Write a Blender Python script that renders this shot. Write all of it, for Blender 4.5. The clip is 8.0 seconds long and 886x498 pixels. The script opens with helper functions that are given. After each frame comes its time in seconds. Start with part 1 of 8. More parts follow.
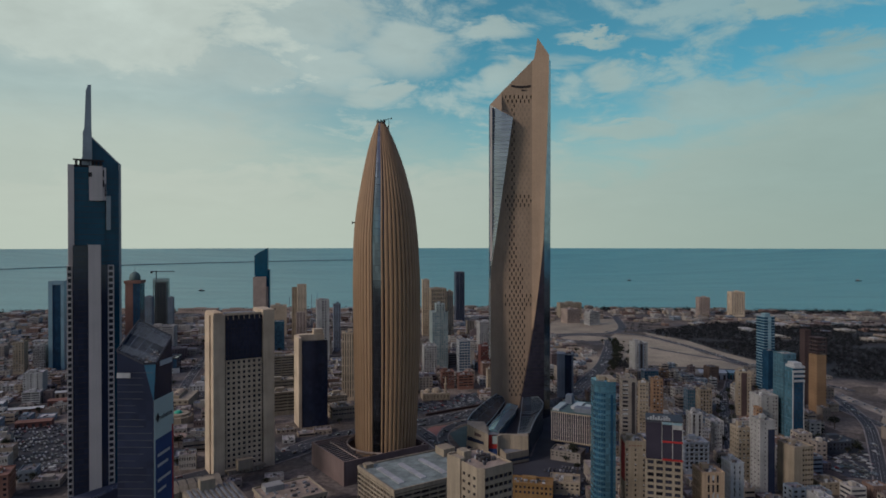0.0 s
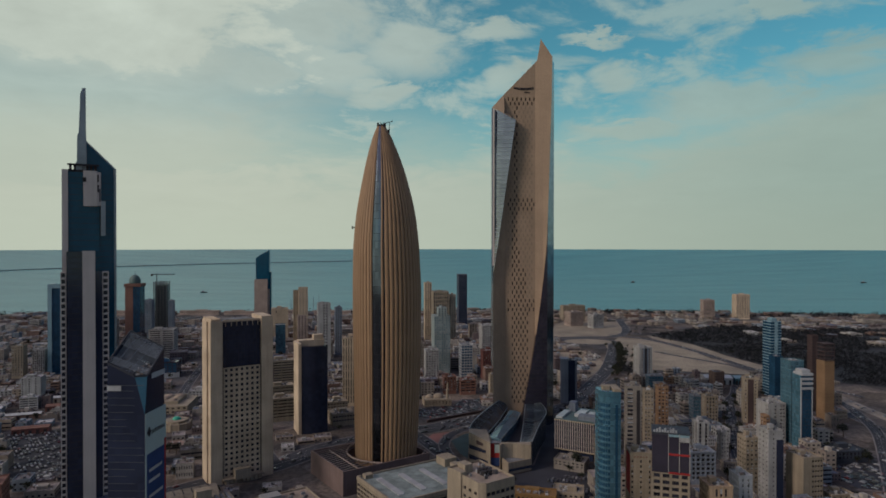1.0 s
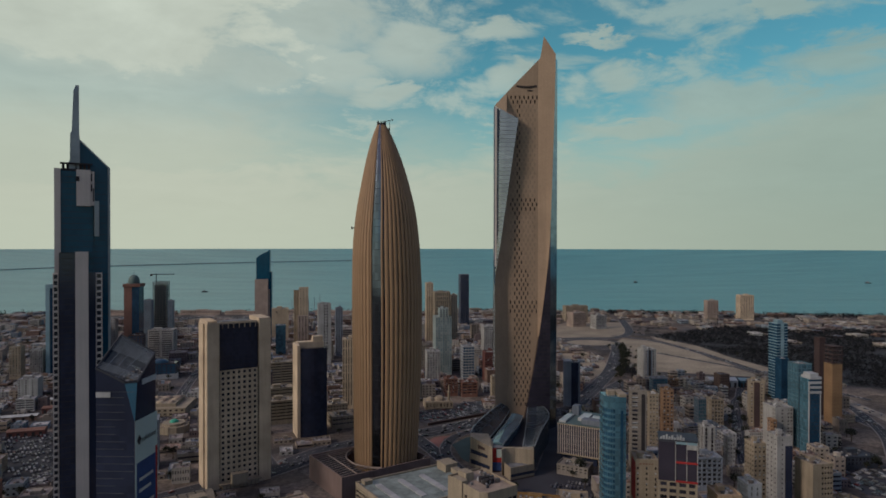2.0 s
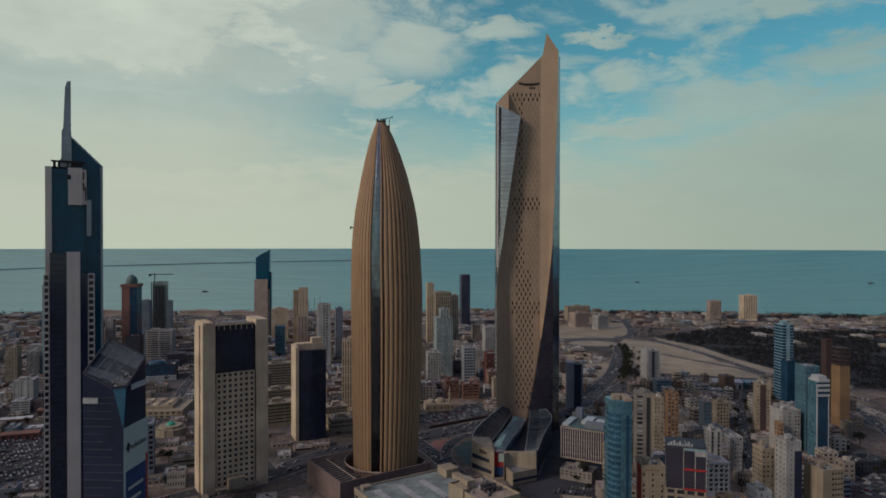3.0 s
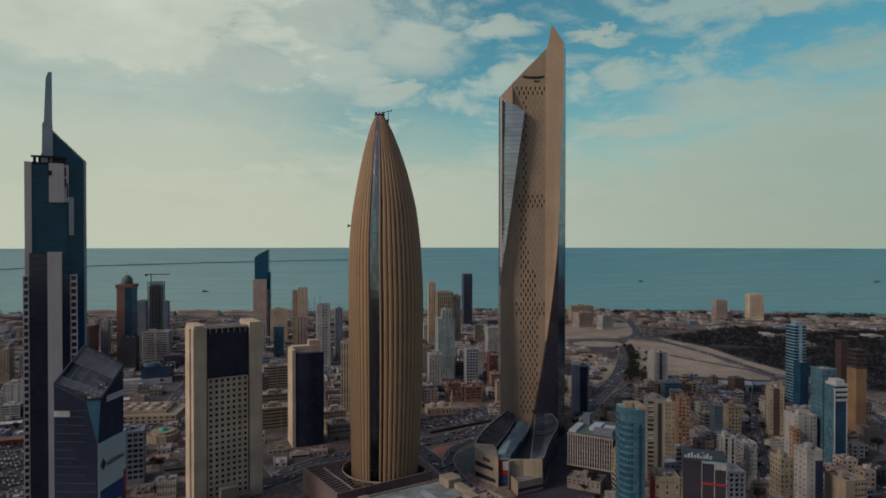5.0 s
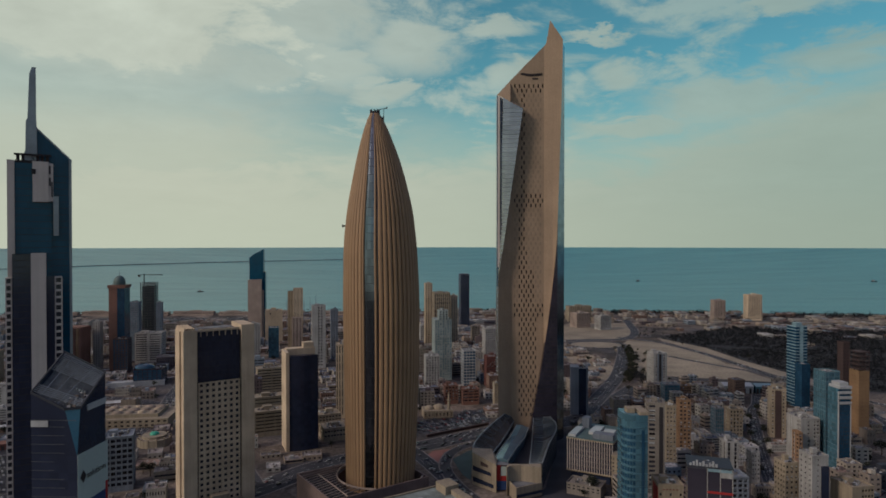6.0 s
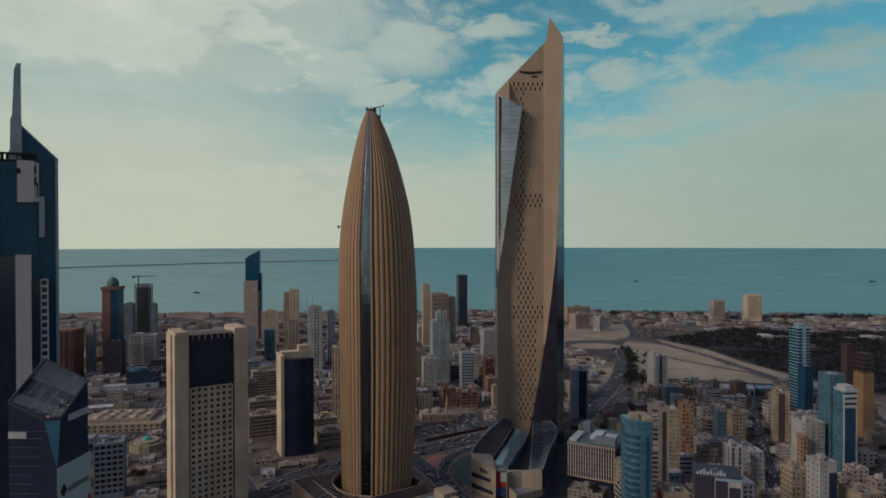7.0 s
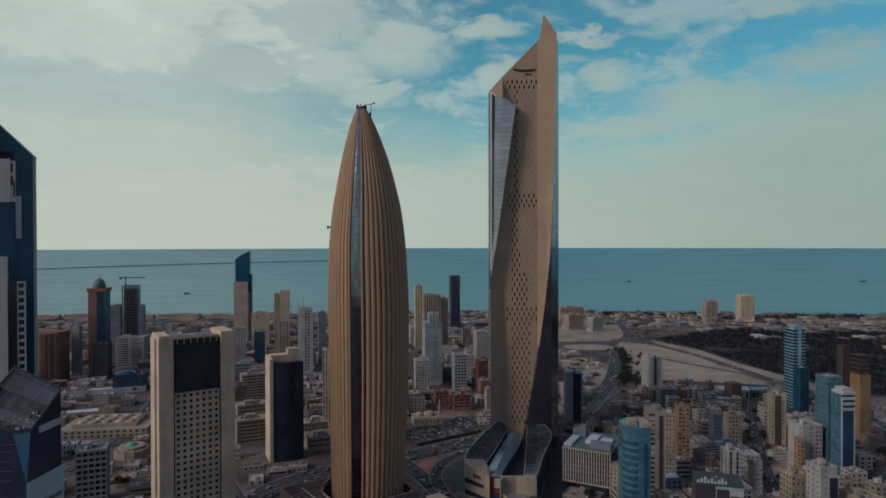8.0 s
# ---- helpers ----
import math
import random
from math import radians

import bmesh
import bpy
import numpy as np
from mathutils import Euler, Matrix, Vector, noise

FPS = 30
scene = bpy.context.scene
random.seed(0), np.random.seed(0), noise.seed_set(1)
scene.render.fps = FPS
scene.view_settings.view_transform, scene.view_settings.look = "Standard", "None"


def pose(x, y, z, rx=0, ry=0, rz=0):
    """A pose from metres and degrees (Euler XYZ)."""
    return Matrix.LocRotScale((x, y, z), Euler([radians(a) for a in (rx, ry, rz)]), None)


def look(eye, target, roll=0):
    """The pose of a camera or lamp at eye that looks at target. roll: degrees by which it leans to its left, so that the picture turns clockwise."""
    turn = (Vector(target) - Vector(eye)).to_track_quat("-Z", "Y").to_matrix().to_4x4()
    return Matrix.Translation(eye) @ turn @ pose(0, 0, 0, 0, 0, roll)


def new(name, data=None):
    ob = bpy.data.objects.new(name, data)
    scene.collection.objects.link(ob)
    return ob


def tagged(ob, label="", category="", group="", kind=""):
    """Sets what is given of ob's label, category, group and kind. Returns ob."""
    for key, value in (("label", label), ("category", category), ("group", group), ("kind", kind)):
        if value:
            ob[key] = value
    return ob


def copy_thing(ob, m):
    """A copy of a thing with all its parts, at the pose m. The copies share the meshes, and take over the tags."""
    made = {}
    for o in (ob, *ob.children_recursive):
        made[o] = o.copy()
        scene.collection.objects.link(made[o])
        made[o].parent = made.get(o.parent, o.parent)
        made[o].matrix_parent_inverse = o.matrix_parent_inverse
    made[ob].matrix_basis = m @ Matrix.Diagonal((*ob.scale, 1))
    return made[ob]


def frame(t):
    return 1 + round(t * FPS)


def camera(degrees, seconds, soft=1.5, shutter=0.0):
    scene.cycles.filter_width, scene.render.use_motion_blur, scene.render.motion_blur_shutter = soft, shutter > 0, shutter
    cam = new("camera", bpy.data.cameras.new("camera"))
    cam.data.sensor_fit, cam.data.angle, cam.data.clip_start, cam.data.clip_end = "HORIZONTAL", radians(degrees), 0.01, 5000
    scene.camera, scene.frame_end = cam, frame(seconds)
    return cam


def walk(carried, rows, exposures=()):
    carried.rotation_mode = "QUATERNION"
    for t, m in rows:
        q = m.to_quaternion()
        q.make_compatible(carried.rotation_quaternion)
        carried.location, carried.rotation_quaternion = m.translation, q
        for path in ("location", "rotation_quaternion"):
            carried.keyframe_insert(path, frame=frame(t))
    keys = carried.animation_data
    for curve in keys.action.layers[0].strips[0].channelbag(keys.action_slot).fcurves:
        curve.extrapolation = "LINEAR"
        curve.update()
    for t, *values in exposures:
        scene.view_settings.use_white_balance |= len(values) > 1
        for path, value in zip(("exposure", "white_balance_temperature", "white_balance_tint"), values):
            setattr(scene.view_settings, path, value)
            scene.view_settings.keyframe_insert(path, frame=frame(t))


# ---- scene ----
cam = camera(70.0, 8.0, soft=1.7)
PATH = [
    (0, pose(0.376, 1.854, 186.339, 89.5238, 0.0083, 0.0494)),
    (0.5, pose(1.135, 6.440, 188.575, 89.5551, 0.0201, 0.1737)),
    (1, pose(1.782, 11.099, 190.189, 89.5791, -0.0130, 0.3275)),
    (1.5, pose(2.256, 16.013, 190.951, 89.5502, -0.0474, 0.4405)),
    (3, pose(2.586, 31.706, 191.474, 89.5090, -0.0969, 0.6128)),
    (3.5, pose(2.594, 37.079, 191.436, 89.4842, -0.0443, 0.6578)),
    (4, pose(2.651, 42.533, 191.320, 89.4562, -0.0080, 0.7380)),
    (4.5, pose(2.579, 47.978, 191.361, 89.4321, 0.0008, 0.7907)),
    (6, pose(2.421, 64.505, 192.040, 89.3812, 0.0198, 0.4867)),
    (6.5, pose(2.214, 69.971, 192.286, 89.4017, 0.0367, 0.2346)),
    (7, pose(2.095, 75.380, 192.508, 89.4176, 0.0760, 0.2777)),
    (7.5, pose(2.034, 80.773, 192.801, 89.4306, 0.0831, 0.1953)),
    (8, pose(2.103, 86.135, 192.929, 89.4378, 0.1152, -0.4097)),
]
walk(cam, PATH, exposures=[(0.0, 0.0, 6010, 10), (0.5, 0.0, 6110, 10), (1.5, 0.0, 6430, 10), (3.0, 0.0, 6400, 10), (4.0, 0.0, 6500, 10),
                          (6.0, 0.0, 6500, 10), (7.0, 0.0, 6380, 10), (8.0, 0.0, 6030, 10)])

# ---------------------------------------------------------------- light
SUN_ELEV, SUN_AZ = 29.0, 240.0      # degrees; azimuth clockwise from +y: the sun stands behind and to the left
world = bpy.data.worlds.new("hazy_sky")
scene.world = world
world.use_nodes = True
wn, wl = world.node_tree.nodes, world.node_tree.links


def wmath(op, a, b=None, clamp=False):
    n = wn.new("ShaderNodeMath")
    n.operation, n.use_clamp = op, clamp
    for i, s in enumerate((a, b)):
        if s is None:
            continue
        if isinstance(s, (int, float)):
            n.inputs[i].default_value = s
        else:
            wl.new(s, n.inputs[i])
    return n.outputs[0]


def wmix(fac, a, b, blend="MIX"):
    n = wn.new("ShaderNodeMix")
    n.data_type, n.blend_type = "RGBA", blend
    for i, s in ((0, fac), (6, a), (7, b)):
        if isinstance(s, (int, float, tuple)):
            n.inputs[i].default_value = s
        else:
            wl.new(s, n.inputs[i])
    return n.outputs[2]


def wnoise(vec, scale, detail, rough, dist=0.0):
    n = wn.new("ShaderNodeTexNoise")
    n.inputs["Scale"].default_value, n.inputs["Detail"].default_value = scale, detail
    n.inputs["Roughness"].default_value, n.inputs["Distortion"].default_value = rough, dist
    wl.new(vec, n.inputs["Vector"])
    return n.outputs["Fac"]


def wramp(fac, lo, hi):
    n = wn.new("ShaderNodeMapRange")
    n.interpolation_type = "SMOOTHSTEP"
    n.inputs["From Min"].default_value, n.inputs["From Max"].default_value = lo, hi
    wl.new(fac, n.inputs["Value"])
    return n.outputs["Result"]


sky = wn.new("ShaderNodeTexSky")
sky.sky_type, sky.sun_disc = "NISHITA", False
sky.sun_elevation, sky.sun_rotation = radians(SUN_ELEV), radians(SUN_AZ)
sky.air_density, sky.dust_density, sky.ozone_density = 1.0, 1.5, 2.0
coord = wn.new("ShaderNodeTexCoord")
split = wn.new("ShaderNodeSeparateXYZ")
wl.new(coord.outputs["Generated"], split.inputs[0])
dx, dy, dz = split.outputs
# the clouds lie on a flat layer overhead: way / (height of the way)
lift = wmath("ADD", wmath("MAXIMUM", dz, 0.0), 0.22)
plan = wn.new("ShaderNodeCombineXYZ")
wl.new(wmath("DIVIDE", dx, lift), plan.inputs[0])
wl.new(wmath("DIVIDE", dy, lift), plan.inputs[1])
plane = plan.outputs[0]
big = wnoise(plane, 0.55, 4.0, 0.55, 0.4)
mid = wnoise(plane, 2.1, 6.0, 0.60, 0.6)
fine = wnoise(plane, 5.5, 6.0, 0.62, 0.4)
side = wmath("DIVIDE", dx, wmath("MAXIMUM", wmath("ABSOLUTE", dy), 0.2))
n_big, n_mid, n_fine = (wmath("SUBTRACT", q, 0.5) for q in (big, mid, fine))


def wsum(*terms):
    """Sum of (socket, factor) pairs and plain numbers."""
    acc = None
    for q in terms:
        v = q if isinstance(q, (int, float)) else wmath("MULTIPLY", q[0], q[1])
        acc = v if acc is None else wmath("ADD", acc, v)
    return acc


# a bank of thick cloud high in the west, broken towards the north
bank = wmath("MULTIPLY", wramp(wsum((dz, 1.0), -0.215, (n_mid, 0.16), (n_fine, 0.10)), -0.035, 0.045),
             wramp(wsum((side, -1.0), -0.22, (n_big, 0.25), (n_mid, 0.75), (n_fine, 0.45)), -0.13, 0.13))
# a low veil over the sea, which climbs towards the east
rim = wsum((wmath("MAXIMUM", wsum((side, 0.25), 0.075), 0.150), 1.0), (n_mid, 0.16), (n_fine, 0.06))
veil = wramp(wmath("SUBTRACT", rim, dz), -0.045, 0.07)
gap = wmath("MULTIPLY", wramp(wsum((dz, 1.0), (n_mid, 0.08)), 0.15, 0.205), wramp(wsum((dz, 1.0), (n_mid, 0.08)), 0.255, 0.21))     # a thinner belt half way up
smear = wmath("MULTIPLY", wramp(wsum((side, 1.0), (n_mid, 0.5), (dz, 0.5)), 0.20, -0.36), wmath("SUBTRACT", 0.84, wmath("MULTIPLY", gap, 0.14)))
# loose puffs and streaks between
puffs = wramp(wmath("ADD", wmath("MULTIPLY", mid, 0.70), wmath("MULTIPLY", fine, 0.42)), 0.525, 0.66)
turned = wn.new("ShaderNodeMapping")
turned.inputs["Rotation"].default_value = (0.0, 0.0, radians(28.0))
turned.inputs["Scale"].default_value = (1.0, 2.2, 1.0)
wl.new(plane, turned.inputs["Vector"])
wisps = wramp(wnoise(turned.outputs[0], 3.3, 5.0, 0.58, 0.3), 0.545, 0.70)
puffs = wmath("MAXIMUM", wmath("MULTIPLY", puffs, 0.82), wmath("MULTIPLY", wisps, 0.62))
# single heaps and streaks of cloud: way aside, height, half width, half height
for s0, z0, ra, rb_ in ((-0.066, 0.299, 0.085, 0.050), (-0.20, 0.325, 0.14, 0.055), (-0.30, 0.255, 0.12, 0.045), (-0.17, 0.262, 0.09, 0.040), (0.62, 0.250, 0.12, 0.028), (0.30, 0.172, 0.12, 0.020), (0.273, 0.244, 0.050, 0.024), (0.094, 0.255, 0.036, 0.028), (0.53, 0.310, 0.08, 0.011),
                        (-0.116, 0.230, 0.065, 0.022), (0.45, 0.200, 0.15, 0.040), (0.07, 0.318, 0.060, 0.014), (0.22, 0.300, 0.05, 0.009)):
    u = wmath("DIVIDE", wmath("SUBTRACT", wsum((side, 1.0), (n_mid, 0.12), (n_fine, 0.10)), s0), ra)
    v = wmath("DIVIDE", wmath("SUBTRACT", wsum((dz, 1.0), (n_fine, 0.07), (n_mid, -0.05)), z0), rb_)
    rr = wmath("ADD", wmath("MULTIPLY", u, u), wmath("MULTIPLY", v, v))
    puffs = wmath("MAXIMUM", puffs, wramp(wsum((rr, 1.0), (n_fine, 2.2)), 1.7, 0.1))
cloud = wmath("MAXIMUM", wmath("MAXIMUM", wmath("MULTIPLY", veil, 0.93), wmath("MULTIPLY", bank, 0.95)), wmath("MAXIMUM", wmath("MULTIPLY", puffs, 0.76), smear))
# the cloud thins out behind, in the south-east, away from the sun
clear = wramp(wsum((dx, 0.8), (dy, -0.6)), 0.08, 0.55)
cloud = wmath("MULTIPLY", cloud, wmath("SUBTRACT", 1.0, wmath("MULTIPLY", clear, 0.85)))
west = wramp(side, 0.75, -0.45)
low = wramp(dz, 0.27, 0.04)          # haze towards the horizon
tint = wmix(clear, wmix(wramp(dz, 0.38, 0.60), (0.51, 1.10, 0.92, 1.0), (0.92, 0.92, 1.20, 1.0)), (1.02, 0.91, 0.98, 1.0))
blue = wmix(1.0, sky.outputs[0], tint, "MULTIPLY")
hazy = wmix(wmath("MULTIPLY", low, 0.80), blue, (4.2, 5.2, 4.5, 1.0))
tone = wmath("ADD", wmath("MULTIPLY", mid, 0.50), wmath("MULTIPLY", fine, 0.28))
cloudc = wmix(west, (3.45, 4.4, 3.8, 1.0), (5.68, 6.15, 5.2, 1.0))
cloudc = wmix(1.0, cloudc, wmath("ADD", tone, 0.63), "MULTIPLY")
cloudc = wmix(wmath("MULTIPLY", wramp(dz, 0.24, 0.12), 0.75), cloudc, wmix(west, (3.42, 4.30, 3.65, 1.0), (5.72, 6.0, 4.75, 1.0)))
cloudc = wmix(wramp(dz, 0.40, 0.62), cloudc, (5.85, 5.2, 6.0, 1.0))
final = wmix(wmath("MULTIPLY", wramp(dz, 0.10, 0.0), 0.7), wmix(cloud, hazy, cloudc), wmix(west, (3.65, 4.4, 3.6, 1.0), (5.62, 6.12, 4.85, 1.0)))
wl.new(final, wn["Background"].inputs[0])
wn["Background"].inputs[1].default_value = 0.09

sun = new("sun", bpy.data.lights.new("sun", "SUN"))
sun.data.energy, sun.data.angle, sun.data.color = 1.85, radians(14.0), (1.0, 0.835, 0.71)
sa, se = radians(SUN_AZ), radians(SUN_ELEV)
sun.matrix_world = look((1000 * math.sin(sa) * math.cos(se), 1000 * math.cos(sa) * math.cos(se), 1000 * math.sin(se)), (0, 0, 0))


# ---------------------------------------------------------------- materials
def mat(name, col, rough=0.85, metal=0.0, big=0.2, bigscale=0.05, grain=0.12, grainscale=1.5, bump=0.0,
        ramp=None, vary="object", amount=0.25, spec=0.3, streak=0.0, coat=0.0):
    """A surface with stains at two scales; ramp: colours that a random number for each object or island picks from."""
    m = bpy.data.materials.new(name)
    m.use_nodes = True
    n, l = m.node_tree.nodes, m.node_tree.links
    bs = n["Principled BSDF"]
    bs.inputs["Roughness"].default_value, bs.inputs["Metallic"].default_value = rough, metal
    bs.inputs["Specular IOR Level"].default_value = spec
    bs.inputs["Coat Weight"].default_value = coat
    tc = n.new("ShaderNodeTexCoord")

    def tex(scale, detail, stretch=(1, 1, 1)):
        mp = n.new("ShaderNodeMapping")
        mp.inputs["Scale"].default_value = stretch
        l.new(tc.outputs["Object"], mp.inputs["Vector"])
        t = n.new("ShaderNodeTexNoise")
        t.inputs["Scale"].default_value, t.inputs["Detail"].default_value = scale, detail
        l.new(mp.outputs[0], t.inputs["Vector"])
        return t.outputs["Fac"]

    def mix(blend, fac, a, b):
        x = n.new("ShaderNodeMix")
        x.data_type, x.blend_type = "RGBA", blend
        for i, s in ((0, fac), (6, a), (7, b)):
            if isinstance(s, (int, float, tuple)):
                x.inputs[i].default_value = s
            else:
                l.new(s, x.inputs[i])
        return x.outputs[2]

    def ranged(fac, lo, hi):
        r = n.new("ShaderNodeMapRange")
        r.inputs["From Min"].default_value, r.inputs["From Max"].default_value = 0.3, 0.7
        r.inputs["To Min"].default_value, r.inputs["To Max"].default_value = lo, hi
        l.new(fac, r.inputs["Value"])
        return r.outputs["Result"]

    rnd = None
    if vary == "object":
        rnd = n.new("ShaderNodeObjectInfo").outputs["Random"]
    elif vary == "island":
        rnd = n.new("ShaderNodeNewGeometry").outputs["Random Per Island"]
    c = (*col, 1.0)
    if ramp:
        rp = n.new("ShaderNodeValToRGB")
        rp.color_ramp.interpolation = "CONSTANT"
        els = rp.color_ramp.elements
        while len(els) < len(ramp):
            els.new(0.5)
        for i, k in enumerate(ramp):
            els[i].position, els[i].color = i / len(ramp), (*k, 1.0)
        l.new(rnd, rp.inputs[0])
        c = rp.outputs[0]
    fine = tex(grainscale, 4.0)
    c = mix("MULTIPLY", 1.0, c, ranged(tex(bigscale, 3.0), 1 - big, 1 + big))
    c = mix("MULTIPLY", 1.0, c, ranged(fine, 1 - grain, 1 + grain))
    if streak:
        c = mix("MULTIPLY", 1.0, c, ranged(tex(0.6, 3.0, (1, 1, 0.04)), 1 - streak, 1 + streak * 0.4))
    if rnd is not None and not ramp and amount:
        r = n.new("ShaderNodeMapRange")
        r.inputs["To Min"].default_value, r.inputs["To Max"].default_value = 1 - amount, 1 + amount
        l.new(rnd, r.inputs["Value"])
        c = mix("MULTIPLY", 1.0, c, r.outputs[0])
    l.new(c, bs.inputs["Base Color"])
    if bump:
        b = n.new("ShaderNodeBump")
        b.inputs["Strength"].default_value, b.inputs["Distance"].default_value = 0.6, bump
        l.new(fine, b.inputs["Height"])
        l.new(b.outputs[0], bs.inputs["Normal"])
    return m


SAND = [(0.255, 0.205, 0.160), (0.310, 0.292, 0.268), (0.165, 0.108, 0.086), (0.285, 0.245, 0.205), (0.165, 0.200, 0.240), (0.320, 0.318, 0.312),
        (0.190, 0.160, 0.138), (0.300, 0.272, 0.238), (0.120, 0.092, 0.094), (0.235, 0.205, 0.178)]
ROOFS = [tuple(1.30 * q for q in k) for k in ((0.142, 0.124, 0.122), (0.190, 0.178, 0.176), (0.090, 0.086, 0.098), (0.235, 0.226, 0.230), (0.155, 0.108, 0.090), (0.075, 0.088, 0.118), (0.165, 0.140, 0.132))]
M = {}
M["walls"] = mat("painted_render", (0.3, 0.25, 0.2), ramp=SAND, streak=0.25)
M["roofs"] = mat("roof_screed", (0.2, 0.18, 0.16), ramp=ROOFS, big=0.4, bigscale=0.12, grain=0.35, grainscale=0.6)
M["walls_mixed"] = mat("painted_render_mixed", (0.3, 0.25, 0.2), ramp=SAND, streak=0.2, vary="island")
M["roofs_mixed"] = mat("roof_screed_mixed", (0.2, 0.18, 0.16), ramp=ROOFS, big=0.4, bigscale=0.1, grain=0.4, grainscale=0.5, vary="island")
M["pane"] = mat("window_glass", (0.020, 0.021, 0.030), rough=0.18, vary="island", amount=0.7, spec=0.5, big=0.1, grain=0.1)
M["equip"] = mat("roof_units", (0.190, 0.192, 0.205), vary="island", rough=0.6, ramp=[(0.34, 0.34, 0.345), (0.055, 0.055, 0.062), (0.20, 0.195, 0.19), (0.10, 0.092, 0.09), (0.40, 0.40, 0.40), (0.15, 0.118, 0.10), (0.24, 0.245, 0.26)])
M["beige"] = mat("beige_stone", (0.372, 0.300, 0.220), streak=0.12, amount=0.05)
M["sandstone"] = mat("pale_sandstone", (0.450, 0.358, 0.262), streak=0.12, amount=0.03)
M["cream"] = mat("cream_render", (0.248, 0.206, 0.154), streak=0.2, amount=0.06)
M["white"] = mat("white_render", (0.286, 0.282, 0.276), streak=0.25, amount=0.06)
M["grey"] = mat("grey_concrete", (0.150, 0.172, 0.208), streak=0.2, amount=0.08)
M["brown"] = mat("brown_stone", (0.163, 0.085, 0.067), streak=0.15, amount=0.08)
M["redbrown"] = mat("red_brown_brick", (0.115, 0.045, 0.039), streak=0.15, amount=0.08)
M["orange"] = mat("orange_render", (0.225, 0.138, 0.084), streak=0.2, amount=0.08)
M["yellow"] = mat("yellow_render", (0.310, 0.225, 0.153), streak=0.2, amount=0.08)
M["gold"] = mat("gold_cladding", (0.200, 0.126, 0.070), rough=0.5, streak=0.12, amount=0.05)
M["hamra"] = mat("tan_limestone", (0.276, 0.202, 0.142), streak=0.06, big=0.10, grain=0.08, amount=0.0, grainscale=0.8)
M["fin"] = mat("bronze_fin", (0.252, 0.160, 0.092), rough=0.6, streak=0.06, big=0.08, grain=0.06, amount=0.06)
M["dark_glass"] = mat("dark_glass", (0.018, 0.024, 0.046), rough=0.12, spec=0.45, big=0.2, bigscale=0.05, grain=0.06, vary="island", amount=0.14)
M["navy_glass"] = mat("navy_glass", (0.015, 0.050, 0.094), rough=0.12, spec=0.36, big=0.2, bigscale=0.05, grain=0.06, vary="island", amount=0.15)
M["blue_glass"] = mat("blue_glass", (0.048, 0.112, 0.152), rough=0.2, spec=0.5, big=0.15, bigscale=0.05, grain=0.1, vary="island", amount=0.25)
M["teal_glass"] = mat("teal_glass", (0.075, 0.135, 0.17), rough=0.2, spec=0.5, vary="island", amount=0.25)
M["silver_glass"] = mat("silver_glass", (0.30, 0.31, 0.31), rough=0.22, metal=0.75, big=0.08, grain=0.05, vary="island", amount=0.12)
M["grey_glass"] = mat("grey_glass", (0.036, 0.046, 0.056), rough=0.25, spec=0.5, vary="island", amount=0.4)
M["metal"] = mat("painted_steel", (0.24, 0.27, 0.285), rough=0.45, metal=0.3, amount=0.05)
M["bone"] = mat("pale_pink_stone", (0.485, 0.425, 0.392), streak=0.08, amount=0.03, big=0.08, grain=0.04)
M["podium"] = mat("rose_brown_stone", (0.150, 0.108, 0.100), streak=0.15, amount=0.03)
M["ice"] = mat("pale_blue_panel", (0.165, 0.255, 0.295), rough=0.35, vary="island", amount=0.15)
M["ochre"] = mat("ochre_render", (0.21, 0.122, 0.046), streak=0.2, amount=0.05)
M["dark"] = mat("dark_recess", (0.024, 0.021, 0.024), amount=0.05)
M["pale"] = mat("pale_panel", (0.290, 0.300, 0.312), streak=0.1, amount=0.05)
M["band"] = mat("pink_beige_panel", (0.272, 0.215, 0.185), streak=0.08, amount=0.04)
M["skylight"] = mat("skylight_glass", (0.340, 0.345, 0.350), rough=0.3, amount=0.15)
M["roofgrey"] = mat("grey_membrane", (0.140, 0.146, 0.158), big=0.35, bigscale=0.15, grain=0.2, amount=0.05)
M["tanroof"] = mat("tan_screed", (0.250, 0.198, 0.160), big=0.3, bigscale=0.1, grain=0.2, amount=0.1)
M["asphalt"] = mat("asphalt", (0.031, 0.032, 0.040), big=0.3, bigscale=0.03, grain=0.2, amount=0.1)
M["line"] = mat("road_paint", (0.300, 0.300, 0.310), amount=0.1)
M["kerb"] = mat("kerb_stone", (0.150, 0.136, 0.135), amount=0.1)
M["sandy"] = mat("bare_sand", (0.226, 0.189, 0.142), big=0.25, bigscale=0.02, grain=0.25, grainscale=0.3, amount=0.05)
M["redpave"] = mat("red_paving", (0.192, 0.085, 0.072), amount=0.1)
M["leaf"] = mat("leaves", (0.026, 0.030, 0.022), vary="island", amount=0.6, big=0.3, bigscale=0.05, rough=0.9, spec=0.1)
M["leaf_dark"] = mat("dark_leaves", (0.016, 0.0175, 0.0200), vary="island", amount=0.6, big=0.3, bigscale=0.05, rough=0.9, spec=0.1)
M["trunk"] = mat("bark", (0.07, 0.05, 0.035))
